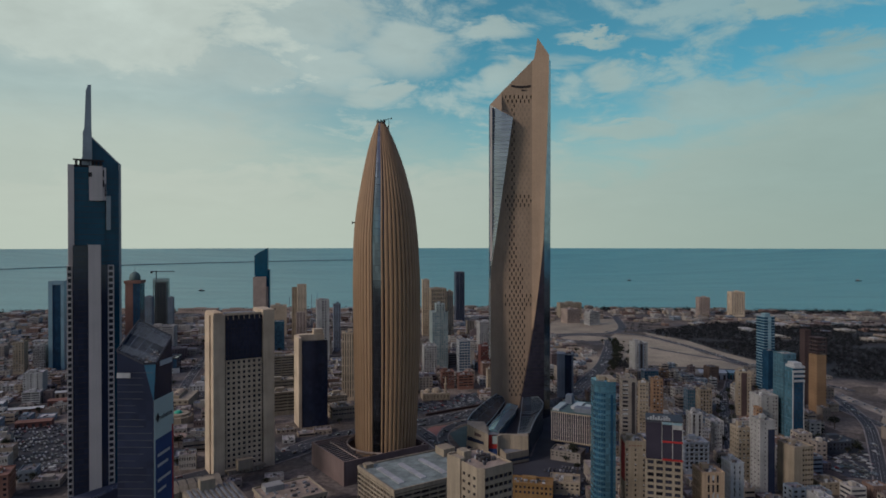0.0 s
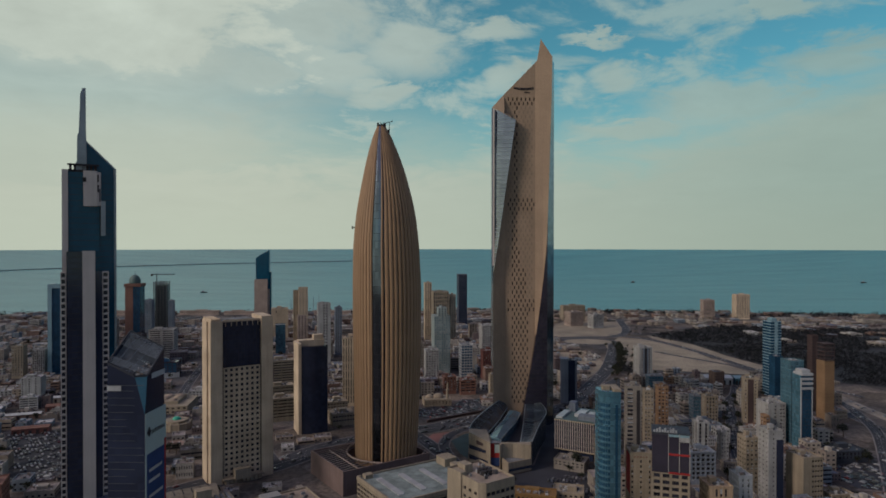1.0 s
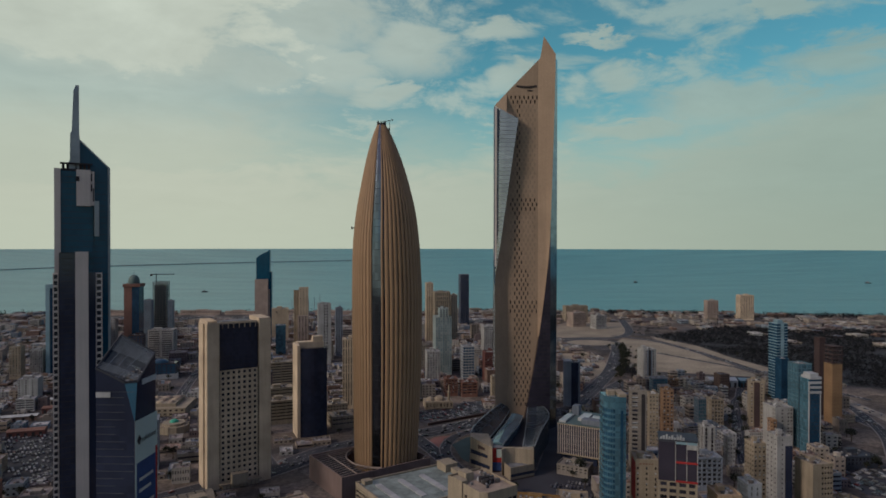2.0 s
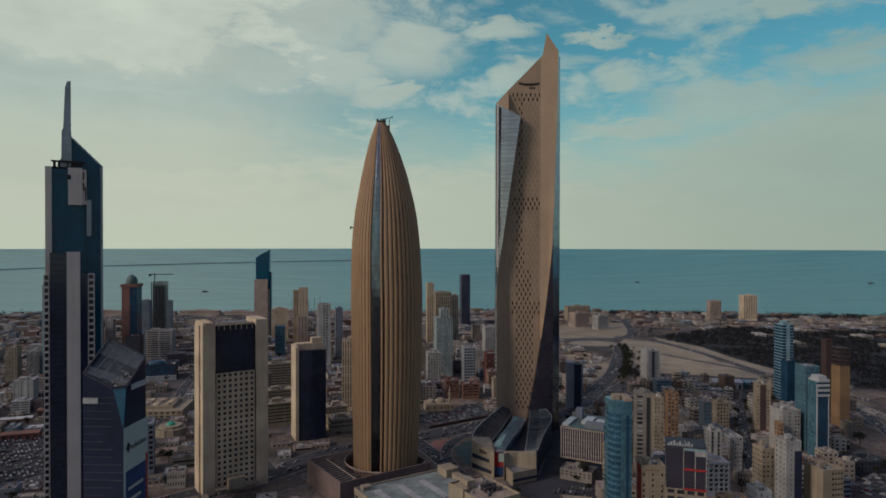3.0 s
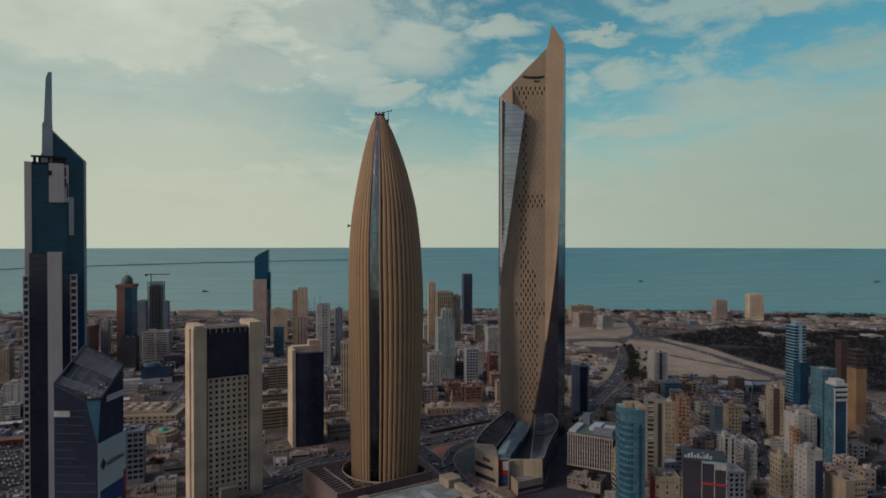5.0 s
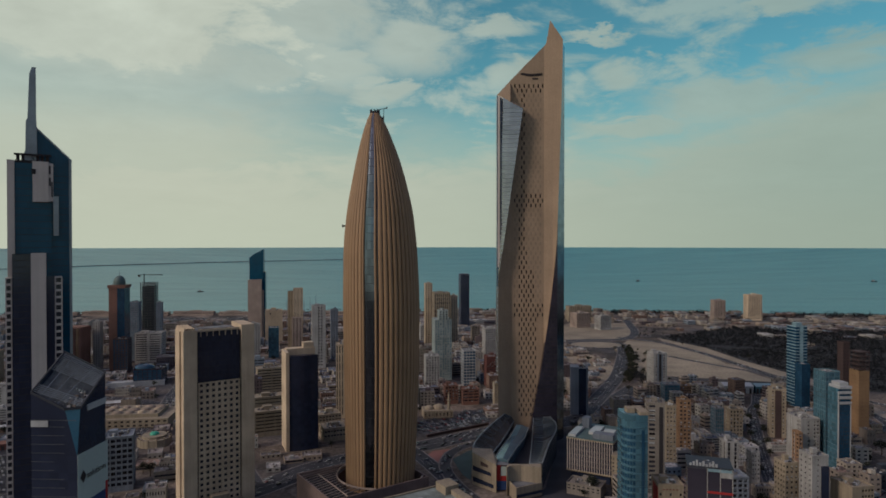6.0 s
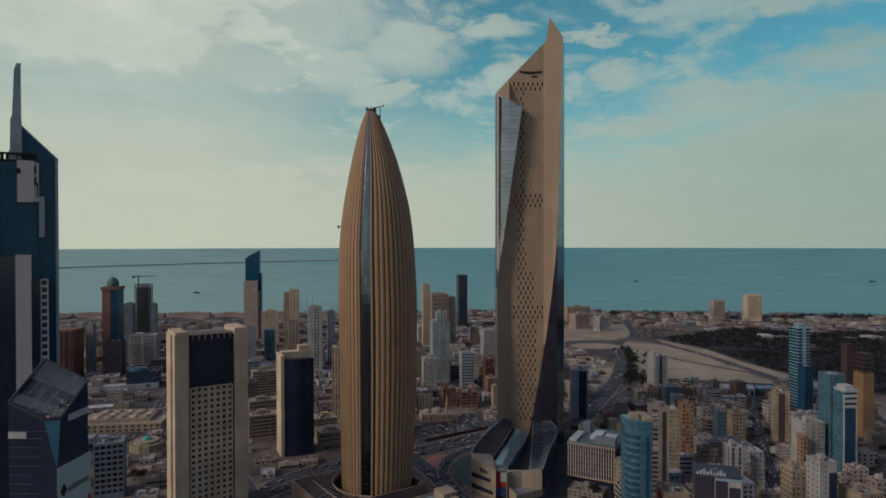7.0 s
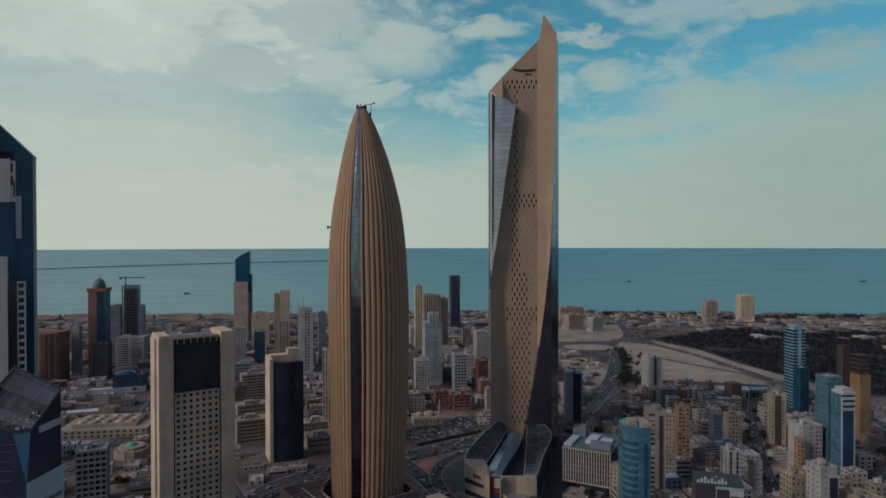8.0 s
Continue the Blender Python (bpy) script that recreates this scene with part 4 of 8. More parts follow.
        for A in (E[0], E[-1]):
            for p, q in zip(A, A[1:]):
                v = Vector((q.x - p.x, q.y - p.y)).normalized() * 0.3
                rb.prism([(p.x + v.y, p.y - v.x), (q.x + v.y, q.y - v.x), (q.x - v.y, q.y + v.x), (p.x - v.y, p.y + v.x)], min(p.z, q.z) - 0.5, [p.z + 0.4, q.z + 0.4, q.z + 0.4, p.z + 0.4])
        part("rib", rb, M["metal"], s, "grey metal roof ribs", "stuff")
    shell("crescent_roof", [[(22.0, 575.5, 25.4), (26, 597, 25.6), (39, 634, 26.2), (62, 684, 27.5)], [(28, 575.5, 21.6), (34, 600, 21), (47, 635, 21), (64, 681, 23)], [(36, 575.5, 18.4), (41, 594, 17), (52, 628, 16.6), (66, 678, 18)]],
          M["grey_glass"], "curved dark glass roof leaning inward", 34, [(0, 0, 35)], (0.0, 12.6))
    shell("wedge_roof", [[(38.5, 560.5, 21.4), (47.6, 596, 20.4), (57, 622, 19.6), (66.5, 658, 20.5)], [(45, 558, 23.0), (55, 600, 22.4), (63, 622, 21.0), (71, 656, 21.0)], [(48.5, 556, 21.5), (62, 600, 20.4), (70, 622, 19.0), (77, 653, 19.5)]],
          M["teal_glass"], "pale folded glass wedge roof", 5, [], (12.6, 12.6))
    shell("east_roof", [[(65, 552.5, 20.6), (72.5, 597, 20.0), (79, 640, 20.0), (84, 670, 23.5)], [(70, 552.5, 20.2), (82, 598, 18.2), (89, 640, 20.5), (93, 671, 23.8)], [(75, 552.5, 21.4), (88, 599, 23.0), (103, 640, 24.2), (100, 671, 24.4)]],
          M["grey_glass"], "curved ribbed glass roof", 30, [(0, 0, 17), (1, 0, 31)], (10.0, 0.0))
    return ob


stone_tower()
stone_podium()


# ---------------------------------------------------------------- the finned shell-shaped tower
def shell_profile(z):
    """Centre and radius of the tower at a height."""
    keys = ((0, 0.2, 26.6), (47, 0.9, 28.2), (94, 1.4, 29.5), (150, 1.3, 30.0), (191.5, 0.5, 28.6), (219.4, 0.3, 25.5), (251.8, -0.8, 18.4), (275, -2.4, 11.6), (286, -3.2, 7.2), (293.5, -3.8, 3.4))
    for (za, ca, ra), (zb, cb, rb_) in zip(keys, keys[1:]):
        if z <= zb:
            f = (z - za) / (zb - za)
            f2 = f
            return ca + (cb - ca) * f2, ra + (rb_ - ra) * f2
    return keys[-1][1:]


def smooth_profile(z):
    c = r = 0.0
    for k in (-9, -4.5, 0, 4.5, 9):
        a, b = shell_profile(min(293.5, max(0, z + k)))
        c, r = c + a / 5, r + b / 5
    return c, r


def shell_tower():
    ob = thing("bank_tower", "shell-shaped tower with curved bronze fins and a dark glass slot", "skyscraper", -49.2, 540)
    ob.location.z, ob.scale = 8.1, (0.9575, 0.9575, 0.9575)
    FOOT.append((-49.2, 540, 45))
    SLOT, HALF = -12.0, 8.0
    zs = [-8.4 + i * 301.9 / 48 for i in range(49)]
    prof = [smooth_profile(z) if z < 280 else shell_profile(z) for z in (max(0.0, q) for q in zs)]

    def at(i, ang, k=1.0, extra=0.0):
        c, r = prof[i]
        a = radians(ang)
        return (c + (r * k + extra) * math.sin(a), -(r * k + extra) * math.cos(a), zs[i])
    gl = Mb()
    angs = list(range(-180, 181, 6))
    for i in range(48):
        for a, b in zip(angs, angs[1:]):
            gl.face((at(i, a, 0.9), at(i, b, 0.9), at(i + 1, b, 0.9), at(i + 1, a, 0.9)))
    gl.face([at(48, a, 0.9) for a in angs[:-1]])
    part("glass_body", gl, M["dark_glass"], ob, "dark glass core")
    sl, rb = Mb(), Mb()
    for i in range(48):
        for k in range(3):
            a0, a1 = SLOT - HALF + 2 * HALF * k / 3, SLOT - HALF + 2 * HALF * (k + 1) / 3
            sl.face((at(i, a0, 0.95), at(i, a1, 0.95), at(i + 1, a1, 0.95), at(i + 1, a0, 0.95)))
        p, q = at(i, SLOT - HALF, 0.955), at(i, SLOT + HALF, 0.955)
        rb.prism([(p[0], p[1] - 0.15), (q[0], q[1] - 0.15), (q[0], q[1] + 0.2), (p[0], p[1] + 0.2)], zs[i] - 0.09, zs[i] + 0.09)
    part("glass_slot", sl, M["slot_glass"], ob, "tall dark blue glass slot")
    part("floor_edge", rb, M["dark"], ob, "thin dark floor edges", "stuff")
    # lips on both sides of the slot, then fin after fin round the back
    turns = [(SLOT + HALF, 3.6), (SLOT - HALF - 3.4, 3.4)]
    a = SLOT + HALF + 6.4
    while a < SLOT + 360 - HALF - 9.5:
        pitch, wid = (7.5, 6.3) if a < 60 else ((7.2, 6.6) if a < 180 else (6.6, 6.25))
        turns.append((a, wid))
        a += pitch
    for a, wid in turns:
        fb = Mb()
        # rounded section of the fin: from the glass out to the tip
        sec = [(0.0, 0.90), (0.0, 0.972), (0.14, 0.992), (0.5, 1.0), (0.86, 0.992), (1.0, 0.972), (1.0, 0.90)]
        fb.loft([[at(i, a + wid * f, k) for f, k in sec] for i in range(49)])
        fb.face([at(48, a + wid * f, k) for f, k in sec])
        part("fin", fb, M["fin"], ob)
    # crown: little platform and a maintenance crane
    mb = Mb()
    c, r = prof[-1]
    mb.prism([(c + (r + 0.4) * math.cos(radians(t)), (r + 0.4) * math.sin(radians(t))) for t in range(0, 360, 30)], 292.8, 294.2)
    for t in range(0, 360, 45):
        x, y = c + r * math.cos(radians(t)), r * math.sin(radians(t))
        mb.box(x - 0.3, x + 0.3, y - 0.3, y + 0.3, 294, 296)
    part("crown", mb, M["dark"], ob, "dark crown platform")
    mb = Mb()
    mb.box(c + 3.6, c + 4.1, -1, -0.5, 286, 296.2)
    mb.box(c + 7.0, c + 7.4, -1, -0.6, 290.5, 297.0)
    mb.prism([(c + 3.6, -1), (c + 7.4, -1), (c + 7.4, -0.6), (c + 3.6, -0.6)], 286, [287, 291.5, 291.5, 287])
    mb.prism([(c + 0.5, -0.8), (c + 9.8, -0.8), (c + 9.8, -0.4), (c + 0.5, -0.4)], 295.0, [295.4, 297.5, 297.5, 295.4])
    k = len(mb.v) - 8
    mb.v[k + 1], mb.v[k + 2] = (c + 9.8, -0.8, 297.0), (c + 9.8, -0.4, 297.0)
    mb.box(c + 9.1, c + 9.9, -0.9, -0.2, 296.6, 297.9)
    part("crane", mb, M["dark"], ob, "dark steel maintenance crane")
    mb = Mb()
    cc, rr = smooth_profile(205)
    mb.box(cc - rr - 2.6, cc - rr + 2.5, -2, -0.8, 204.4, 205.4)
    mb.box(cc - rr - 2.6, cc - rr - 1.8, -2.2, -0.6, 203.6, 206.0)
    part("bracket", mb, M["dark"], ob, "dark steel bracket")
    return ob


shell_tower()


def bank_podium():
    """Stone podium whose roof is an open pergola round the tower's foot."""
    ob = thing("podium", "pinkish stone podium with a dark pergola round the finned tower", "podium", -76, 485, 35)
    FOOT.extend([(-70, 530, 48), (-40, 520, 40)])
    mb = Mb()
    W, D, H = 78.0, 61.0, 19.0
    for x0, x1, y0, y1 in ((0, W, 0, 1.2), (0, 1.2, 1.2, D), (W - 1.2, W, 1.2, D), (1.2, W - 1.2, D - 1.2, D)):
        mb.box(x0, x1, y0, y1, 0, H)
    # the tower's foot stands in a round well
    m = pose(-76, 485, 0, 0, 0, 35).inverted()
    c = m @ Vector((-48.6, 539.0, 0))
    mb.face(((1.2, 1.2, 0.6), (W - 1.2, 1.2, 0.6), (W - 1.2, D - 1.2, 0.6), (1.2, D - 1.2, 0.6)), 1)
    n = 50
    for i in range(n):
        for j in range(n):
            xa, xb, ya, yb = (1.2 + (W - 2.4) * i / n, 1.2 + (W - 2.4) * (i + 1) / n, 1.2 + (D - 2.4) * j / n, 1.2 + (D - 2.4) * (j + 1) / n)
            if math.hypot((xa + xb) / 2 - c.x, (ya + yb) / 2 - c.y) > 33.0:
                mb.face(((xa, ya, H - 4), (xb, ya, H - 4), (xb, yb, H - 4), (xa, yb, H - 4)), 1)
    part("stone_wall", mb, [M["podium"], M["dark"]], ob, "pinkish brown stone walls")
    def beam(ax, ay, bx, by, w, z0, z1):
        a, b = Vector((ax, ay)), Vector((bx, by))
        t = (b - a)
        if t.length < 0.3:
            return
        nrm = Vector((-t.y, t.x)).normalized() * w / 2
        bm_ = Mb()
        bm_.prism([tuple(a - nrm), tuple(b - nrm), tuple(b + nrm), tuple(a + nrm)], z0, z1)
        part("beam", bm_, M["band"], ob, "thin pale beams")
    R = 33.0
    k = 0
    y = 4.5
    while y < D - 3:
        dy = abs(y + 5 - c.y)
        xe = W - 2
        if dy < R:
            xe = c.x - math.sqrt(R * R - dy * dy)
        if xe > 3:
            beam(1.2, y, min(xe, 26 + 0.2 * y), y + 4.5, 0.3, H - 0.7, H - 0.1)
        y += 4.2
    beam(13, 1.2, 13, D - 8, 0.6, H - 0.6, H + 0.1)
    x = 30.0
    while x < W - 3:
        ye = c.y - math.sqrt(max(0, R * R - (x - c.x) ** 2)) if abs(x - c.x) < R else D - 2
        if ye > 11:
            beam(x, 1.2, x + 3, min(ye, D - 2), 0.3, H - 0.7, H - 0.1)
        x += 4.6
    mb = Mb()
    ring = [(c.x + R * math.cos(radians(t)), c.y + R * math.sin(radians(t))) for t in range(0, 361, 5)]
    for (xa, ya), (xb, yb) in zip(ring, ring[1:]):
        if 0.5 < xa < W - 0.5 and 0.5 < ya < D - 0.5 and 0.5 < xb < W - 0.5 and 0.5 < yb < D - 0.5:
            ia, ib = Vector((xa - c.x, ya - c.y)) * 0.982, Vector((xb - c.x, yb - c.y)) * 0.982
            mb.prism([(xa, ya), (xb, yb), (c.x + ib.x, c.y + ib.y), (c.x + ia.x, c.y + ia.y)], H - 1.0, H + 0.3)
    part("ring_beam", mb, M["band"], ob, "pale curved ring beam", "stuff")
    return ob


bank_podium()


def parking_deck():
    ob = thing("parking_building", "cream parking building with a grey roof and rows of skylights", "parking garage", -32, 417, 33)
    FOOT.extend([(-30, 450, 40), (-5, 465, 40), (15, 470, 30)])
    W, D, H = 75.0, 55.0, 24.0
    for f in range(7):
        z = f * 3.3
        mb = Mb()
        mb.box(0, W, 0, D, z, z + 0.5)
        if f:
            for x0, x1, y0, y1 in ((0, W, -0.3, 0.1), (-0.3, 0.1, 0, D), (W - 0.1, W + 0.3, 0, D)):
                mb.box(x0, x1, y0, y1, z - 0.3, z + 1.1)
        part("deck", mb, M["cream"], ob)
    mb = Mb()
    mb.box(0, W, 0, D, H - 1.6, H - 0.9, 1)
    for x0, x1, y0, y1 in ((-0.5, W + 0.5, -0.5, 0.6), (-0.5, W + 0.5, D - 0.6, D + 0.5), (-0.5, 0.6, 0.6, D - 0.6), (W - 0.6, W + 0.5, 0.6, D - 0.6)):
        mb.box(x0, x1, y0, y1, H - 2.6, H + 0.2)
    part("roof", mb, [M["cream"], M["teal_roof"]], ob, "grey-green roof with a cream parapet")
    mb = Mb()
    mb.box(2.5, W - 2.5, 2.5, D - 2.5, 0.5, H - 2)
    part("interior", mb, M["dark"], ob, "dark parking interior")
    for i in range(12):
        for x, y in ((i * W / 11, -0.06), (-0.06, i * D / 11)):
            mb = Mb()
            mb.box(x - 0.3, x + 0.3, y - 0.36, y + 0.36, 0, H - 2.65)
            part("column", mb, M["cream"], ob)
    me = Mb()
    me.box(-2.2, 2.2, -1.0, 1.0, 0, 0.5)
    me.prism([(-2.2, -1.0), (2.2, -1.0), (2.2, 1.0), (-2.2, 1.0)], 0.5, [0.6, 0.6, 1.3, 1.3])
    data = me.mesh("skylight", [M["skylight"]])
    for r in range(3):
        for i in range(11):
            s = new("skylight", data)
            s.parent = ob
            s.location = (11 + r * 17.5, 11 + i * 3.1, H - 0.9)
    for x0, x1, y0, y1, top in ((W - 11, W - 0.6, D - 16, D - 4, 4.5), (W - 7, W - 2, D - 34, D - 17, 2.0), (3, 9, D - 7, D - 2, 1.6)):
        mb = Mb()
        mb.box(x0, x1, y0, y1, H - 1, H + top)
        mb.box(x0 - 0.25, x1 + 0.25, y0 - 0.25, y1 + 0.25, H + top, H + top + 0.35)
        part("stair_head", mb, M["cream"], ob, "cream stair and lift head")
    return ob


parking_deck()


# ---------------------------------------------------------------- the dark glass tower with a spire
def spire_tower():
    ob = thing("spire_tower", "dark blue glass tower with beige bands and a tapering spire", "skyscraper", -240.5, 437, 31)
    ob.scale = (0.875, 0.9, 1)
    FOOT.append((-239, 450, 34))
    gl, fr = Mb(), Mb()
    curtain(fr, (-13.1, 2), (1, 0), 21.1, 0, 239.0, 6, 62, 0, 0, 0.1, 0.12, False, gl)
    curtain(fr, (8, 4), (1, 0), 10.4, 0, 232, 3, 60, 0, 0, 0.1, 0.12, False, gl)
    gl.prism([(-13.1, 2.2), (8, 2.2), (8, 26), (-13.1, 26)], 0, 238.8)
    gl.prism([(8, 4.2), (18.3, 4.2), (18.3, 26), (8, 26)], 0, 238)
    part("glass_body", gl, M["deep_glass"], ob, "dark blue-green glass body")
    part("floor_edge", fr, M["dark"], ob, "thin dark floor edges", "stuff")
    mb = Mb()
    mb.box(-17.2, -13.1, 0.5, 24, 0, 240.2)
    part("west_pier", mb, M["bone"], ob, "pale stone pier")
    mb = Mb()
    n = 22
    for i in range(n):
        xa, xb = -1 + 20.6 * i / n, -1 + 20.6 * (i + 1) / n
        za, zb = 261.0 - 18.8 * i / n, 261.0 - 18.8 * (i + 1) / n
        mb.face(((xa, 9, 230), (xb, 9, 230), (xb, 9, zb), (xa, 9, za)))
    mb.face(((-1, 14, 230), (-1, 14, 261.0), (19.6, 14, 242.2), (19.6, 14, 230)))
    mb.face(((19.6, 9, 230), (19.6, 14, 230), (19.6, 14, 242.2), (19.6, 9, 242.2)))
    part("sail", mb, M["deep_glass"], ob, "sloping dark glass sail")
    mb = Mb()
    mb.prism([(-1.4, 8.6), (20.1, 8.6), (20.1, 14.4), (-1.4, 14.4)], 230, [261.8, 242.6, 242.6, 261.8])
    mb.v = [(x, y, z if z > 235 else (260.7 if x < 0 else 241.4)) for x, y, z in mb.v]
    mb.box(18.3, 19.9, 3.6, 14.4, 0, 242.2)
    mb.box(-1.6, -0.6, 8.6, 14.4, 236, 261.3)
    part("sail_edge", mb, M["metal"], ob, "pale metal edging")
    mb = Mb()
    mb.prism([(-7.6, 5), (-1.4, 5), (-1.4, 10), (-7.6, 10)], 238, 246)
    mb.loft([[(-7.2, 5.5, 240), (-0.4, 5.5, 240), (-0.4, 9.5, 240), (-7.2, 9.5, 240)], [(-6.8, 5.8, 264), (-0.6, 5.8, 262), (-0.6, 9.2, 262), (-6.8, 9.2, 264)],
             [(-5.8, 6, 266), (-0.8, 6, 266), (-0.8, 9, 266), (-5.8, 9, 266)], [(-4.6, 6.4, 292.5), (-0.9, 6.4, 292.5), (-0.9, 8.6, 292.5), (-4.6, 8.6, 292.5)],
             [(-3.2, 6.8, 296.5), (-0.9, 6.8, 296.8), (-0.9, 8.4, 296.8), (-3.2, 8.4, 296.5)]], 0, True)
    mb.face(((-3.2, 6.8, 296.5), (-0.9, 6.8, 296.8), (-0.9, 8.4, 296.8), (-3.2, 8.4, 296.5)))
    part("spire", mb, M["metal"], ob, "tapering grey metal spire")
    mb = Mb()
    mb.box(-13, 0, 4, 14, 239.4, 240.6)
    for x in (-12, -9, -3.4, -0.6, 2.0, 5.0):
        mb.box(x - 0.3, x + 1.5, 5, 8, 240, 244.5)
    mb.box(-13.5, 8, 3.6, 4.2, 243.4, 244.6)
    part("roof_rail", mb, M["dark"], ob, "dark steel roof frame")
    mb = Mb()
    mb.box(-2.8, 6.3, -1.6, 8, 216, 239.8)
    mb.box(6.3, 9.0, -0.7, 8, 216.4, 239)
    part("penthouse", mb, M["bone"], ob, "pinkish beige penthouse block")
    mb = Mb()
    mb.box(9.0, 12.1, -0.9, 6, 196, 219.5)
    part("step_block", mb, M["metal"], ob, "grey-blue stepped block below the penthouse")
    for x0, x1, y0, z0, z1 in ((-3.4, -0.9, -1.85, 232.2, 235.2), (6.6, 7.6, -0.9, 232.5, 237.5), (6.6, 7.6, -0.9, 225.5, 230.5), (7.9, 8.7, -0.9, 219, 228)):
        mb = Mb()
        mb.box(x0, x1, y0, 0, z0, z1)
        part("opening", mb, M["dark"], ob, "dark opening")
    mb, gl = Mb(), Mb()
    curtain(mb, (-14.2, -7), (1, 0), 10.4, 0, 185.2, 3, 50, 0, 0, 0.14, 0.15, False, gl)
    gl.box(-14.1, -3.9, -6.9, 2, 0, 185.1)
    part("front_glass", gl, M["dark_glass"], ob, "black glass front bay")
    part("floor_edge", mb, M["dark"], ob, "thin dark floor edges", "stuff")
    mb = Mb()
    mb.box(-3.8, 4.7, -7.6, 2, 18, 185.7)
    part("front_band", mb, M["bone"], ob, "broad pinkish beige stone band")
    for x0, w, ztop, zlow in ((-18.2, 3.6, 171.7, 0), (9.5, 4.5, 171.7, 0)):
        mb = Mb()
        rows = 42
        sp = mb.facade((x0, -4), (1, 0), w, zlow, ztop, 1, rows, 0.66, 0.66, 0.7)
        mb.face(((x0 + w, -4, zlow), (x0 + w, 3, zlow), (x0 + w, 3, ztop), (x0 + w, -4, ztop)))
        mb.face(((x0, 3, zlow), (x0, -4, zlow), (x0, -4, ztop), (x0, 3, ztop)))
        mb.face(((x0, -4, ztop), (x0 + w, -4, ztop), (x0 + w, 3, ztop), (x0, 3, ztop)))
        st = part("window_strip", mb, M["bone"], ob, "white frame strip with square windows")
        single_panes(st, sp, M["pane"])
    mb = Mb()
    mb.box(4.7, 9.5, -5.2, 2, 0, 172)
    part("rear_glass", mb, M["dark_glass"], ob, "black glass bay")
    mb = Mb()
    mb.prism([(-22, -18), (20, -18), (20, -7.7), (-22, -7.7)], 0, [10, 22, 22, 16], 0)
    mb.box(-14, -4, -18.6, -17, 4, 15, 1)
    part("entrance_block", mb, [M["dark_glass"], M["pale"]], ob, "dark entrance block with a pale panel")
    return ob


spire_tower()


def slanted_tower():
    """Black glass tower, roof sloping, one corner cut into a blue facet, banner down one flank."""
    ob = thing("slanted_tower", "black glass tower with a sloping roof and a banner", "tower", 0, 0)
    FOOT.append((-143, 308, 20))
    Lc, F, R, B = Vector((-152.6, 297.6)), Vector((-135.3, 297.2)), Vector((-134.4, 315)), Vector((-150.0, 314))
    f1, r1 = Lc.lerp(F, 0.73), F.lerp(R, 0.12)
    gl, rb = Mb(), Mb()
    zl, zb, zr, zf, zcut = 136.5, 148.8, 140.6, 130.4, 112.6
    rows = 36
    for r in range(rows):
        za, zc = r * zcut / rows, (r + 1) * zcut / rows
        for a, b in ((Lc, F), (F, R)):
            for k in range(5):
                p, q = a.lerp(b, k / 5), a.lerp(b, (k + 1) / 5)
                gl.face(((*p, za), (*q, za), (*q, zc), (*p, zc)))
    gl.face(((*Lc, zcut), (*F, zcut), (*f1, zf), (*Lc, zl)))
    gl.face(((*F, zcut), (*R, zcut), (*R, zr), (*r1, zf)))
    gl.face(((*R, 0), (*B, 0), (*B, zb), (*R, zr)))
    gl.face(((*B, 0), (*Lc, 0), (*Lc, zl), (*B, zb)))
    part("glass_wall", gl, M["dark_glass"], ob, "black glass walls")
    rng = random.Random(5)
    for r in range(1, 40):
        z = r * 3.25
        x1 = rng.choice((0.5, 0.72, 0.98, 0.98, 0.98))
        for a, b in ((Lc, Lc.lerp(F, x1)), (F, R)):
            t = (b - a).normalized()
            o = Vector((t.y, -t.x)) * 0.12
            zz = min(z, 126)
            if a is F and z > 112:
                continue
            rb.prism([tuple(a + o), tuple(b + o), tuple(b), tuple(a)], zz - 0.06, zz + 0.06)
    part("floor_edge", rb, M["metal_dark"], ob, "thin grey floor edges", "stuff")
    mb = Mb()
    mb.face(((*F, zcut), (*r1, zf), (*f1, zf)))
    part("corner_facet", mb, M["triangle"], ob, "blue triangular glass facet")
    # open roof: slanted frame of beams over a plant deck
    mb = Mb()
    cor = [(Lc, zl), (f1, zf), (r1, zf), (R, zr), (B, zb)]
    mb.face([(*p, z - 2.6) for p, z in cor])
    part("plant_deck", mb, M["metal_dark"], ob, "dark grey roof deck")
    mb = Mb()

    def bar(a, za, b, zc, w=0.13, h=0.3):
        t = (b - a)
        nrm = Vector((-t.y, t.x)).normalized() * w / 2
        mb.prism([tuple(a - nrm), tuple(b - nrm), tuple(b + nrm), tuple(a + nrm)], min(za, zc) - h, [za, zc, zc, za])
        k = len(mb.v) - 8
        for i, z in zip(range(4), (za, zc, zc, za)):
            mb.v[k + i] = (*mb.v[k + i][:2], z - h)
    for (a, za), (b, zc) in zip(cor, cor[1:] + cor[:1]):
        bar(a, za + 0.2, b, zc + 0.2, 0.5, 0.9)
    part("roof_edge", mb, M["shadow_steel"], ob, "dark steel roof edge")
    mb = Mb()
    for k in range(1, 26):
        f = k / 26
        if 5 < k < 15:
            continue
        a, za = Lc.lerp(B, f), zl + (zb - zl) * f
        b, zc = (F.lerp(R, 0.12 + 0.88 * f)), zf + (zr - zf) * f
        bar(a, za, b, zc)
    for k in (0.25, 0.5, 0.75):
        bar(Lc.lerp(f1, k), zl + (zf - zl) * k, B.lerp(R, k), zb + (zr - zb) * k)
    part("roof_frame", mb, M["grey"], ob, "grey steel beams of the sloping roof")
    mb = Mb()
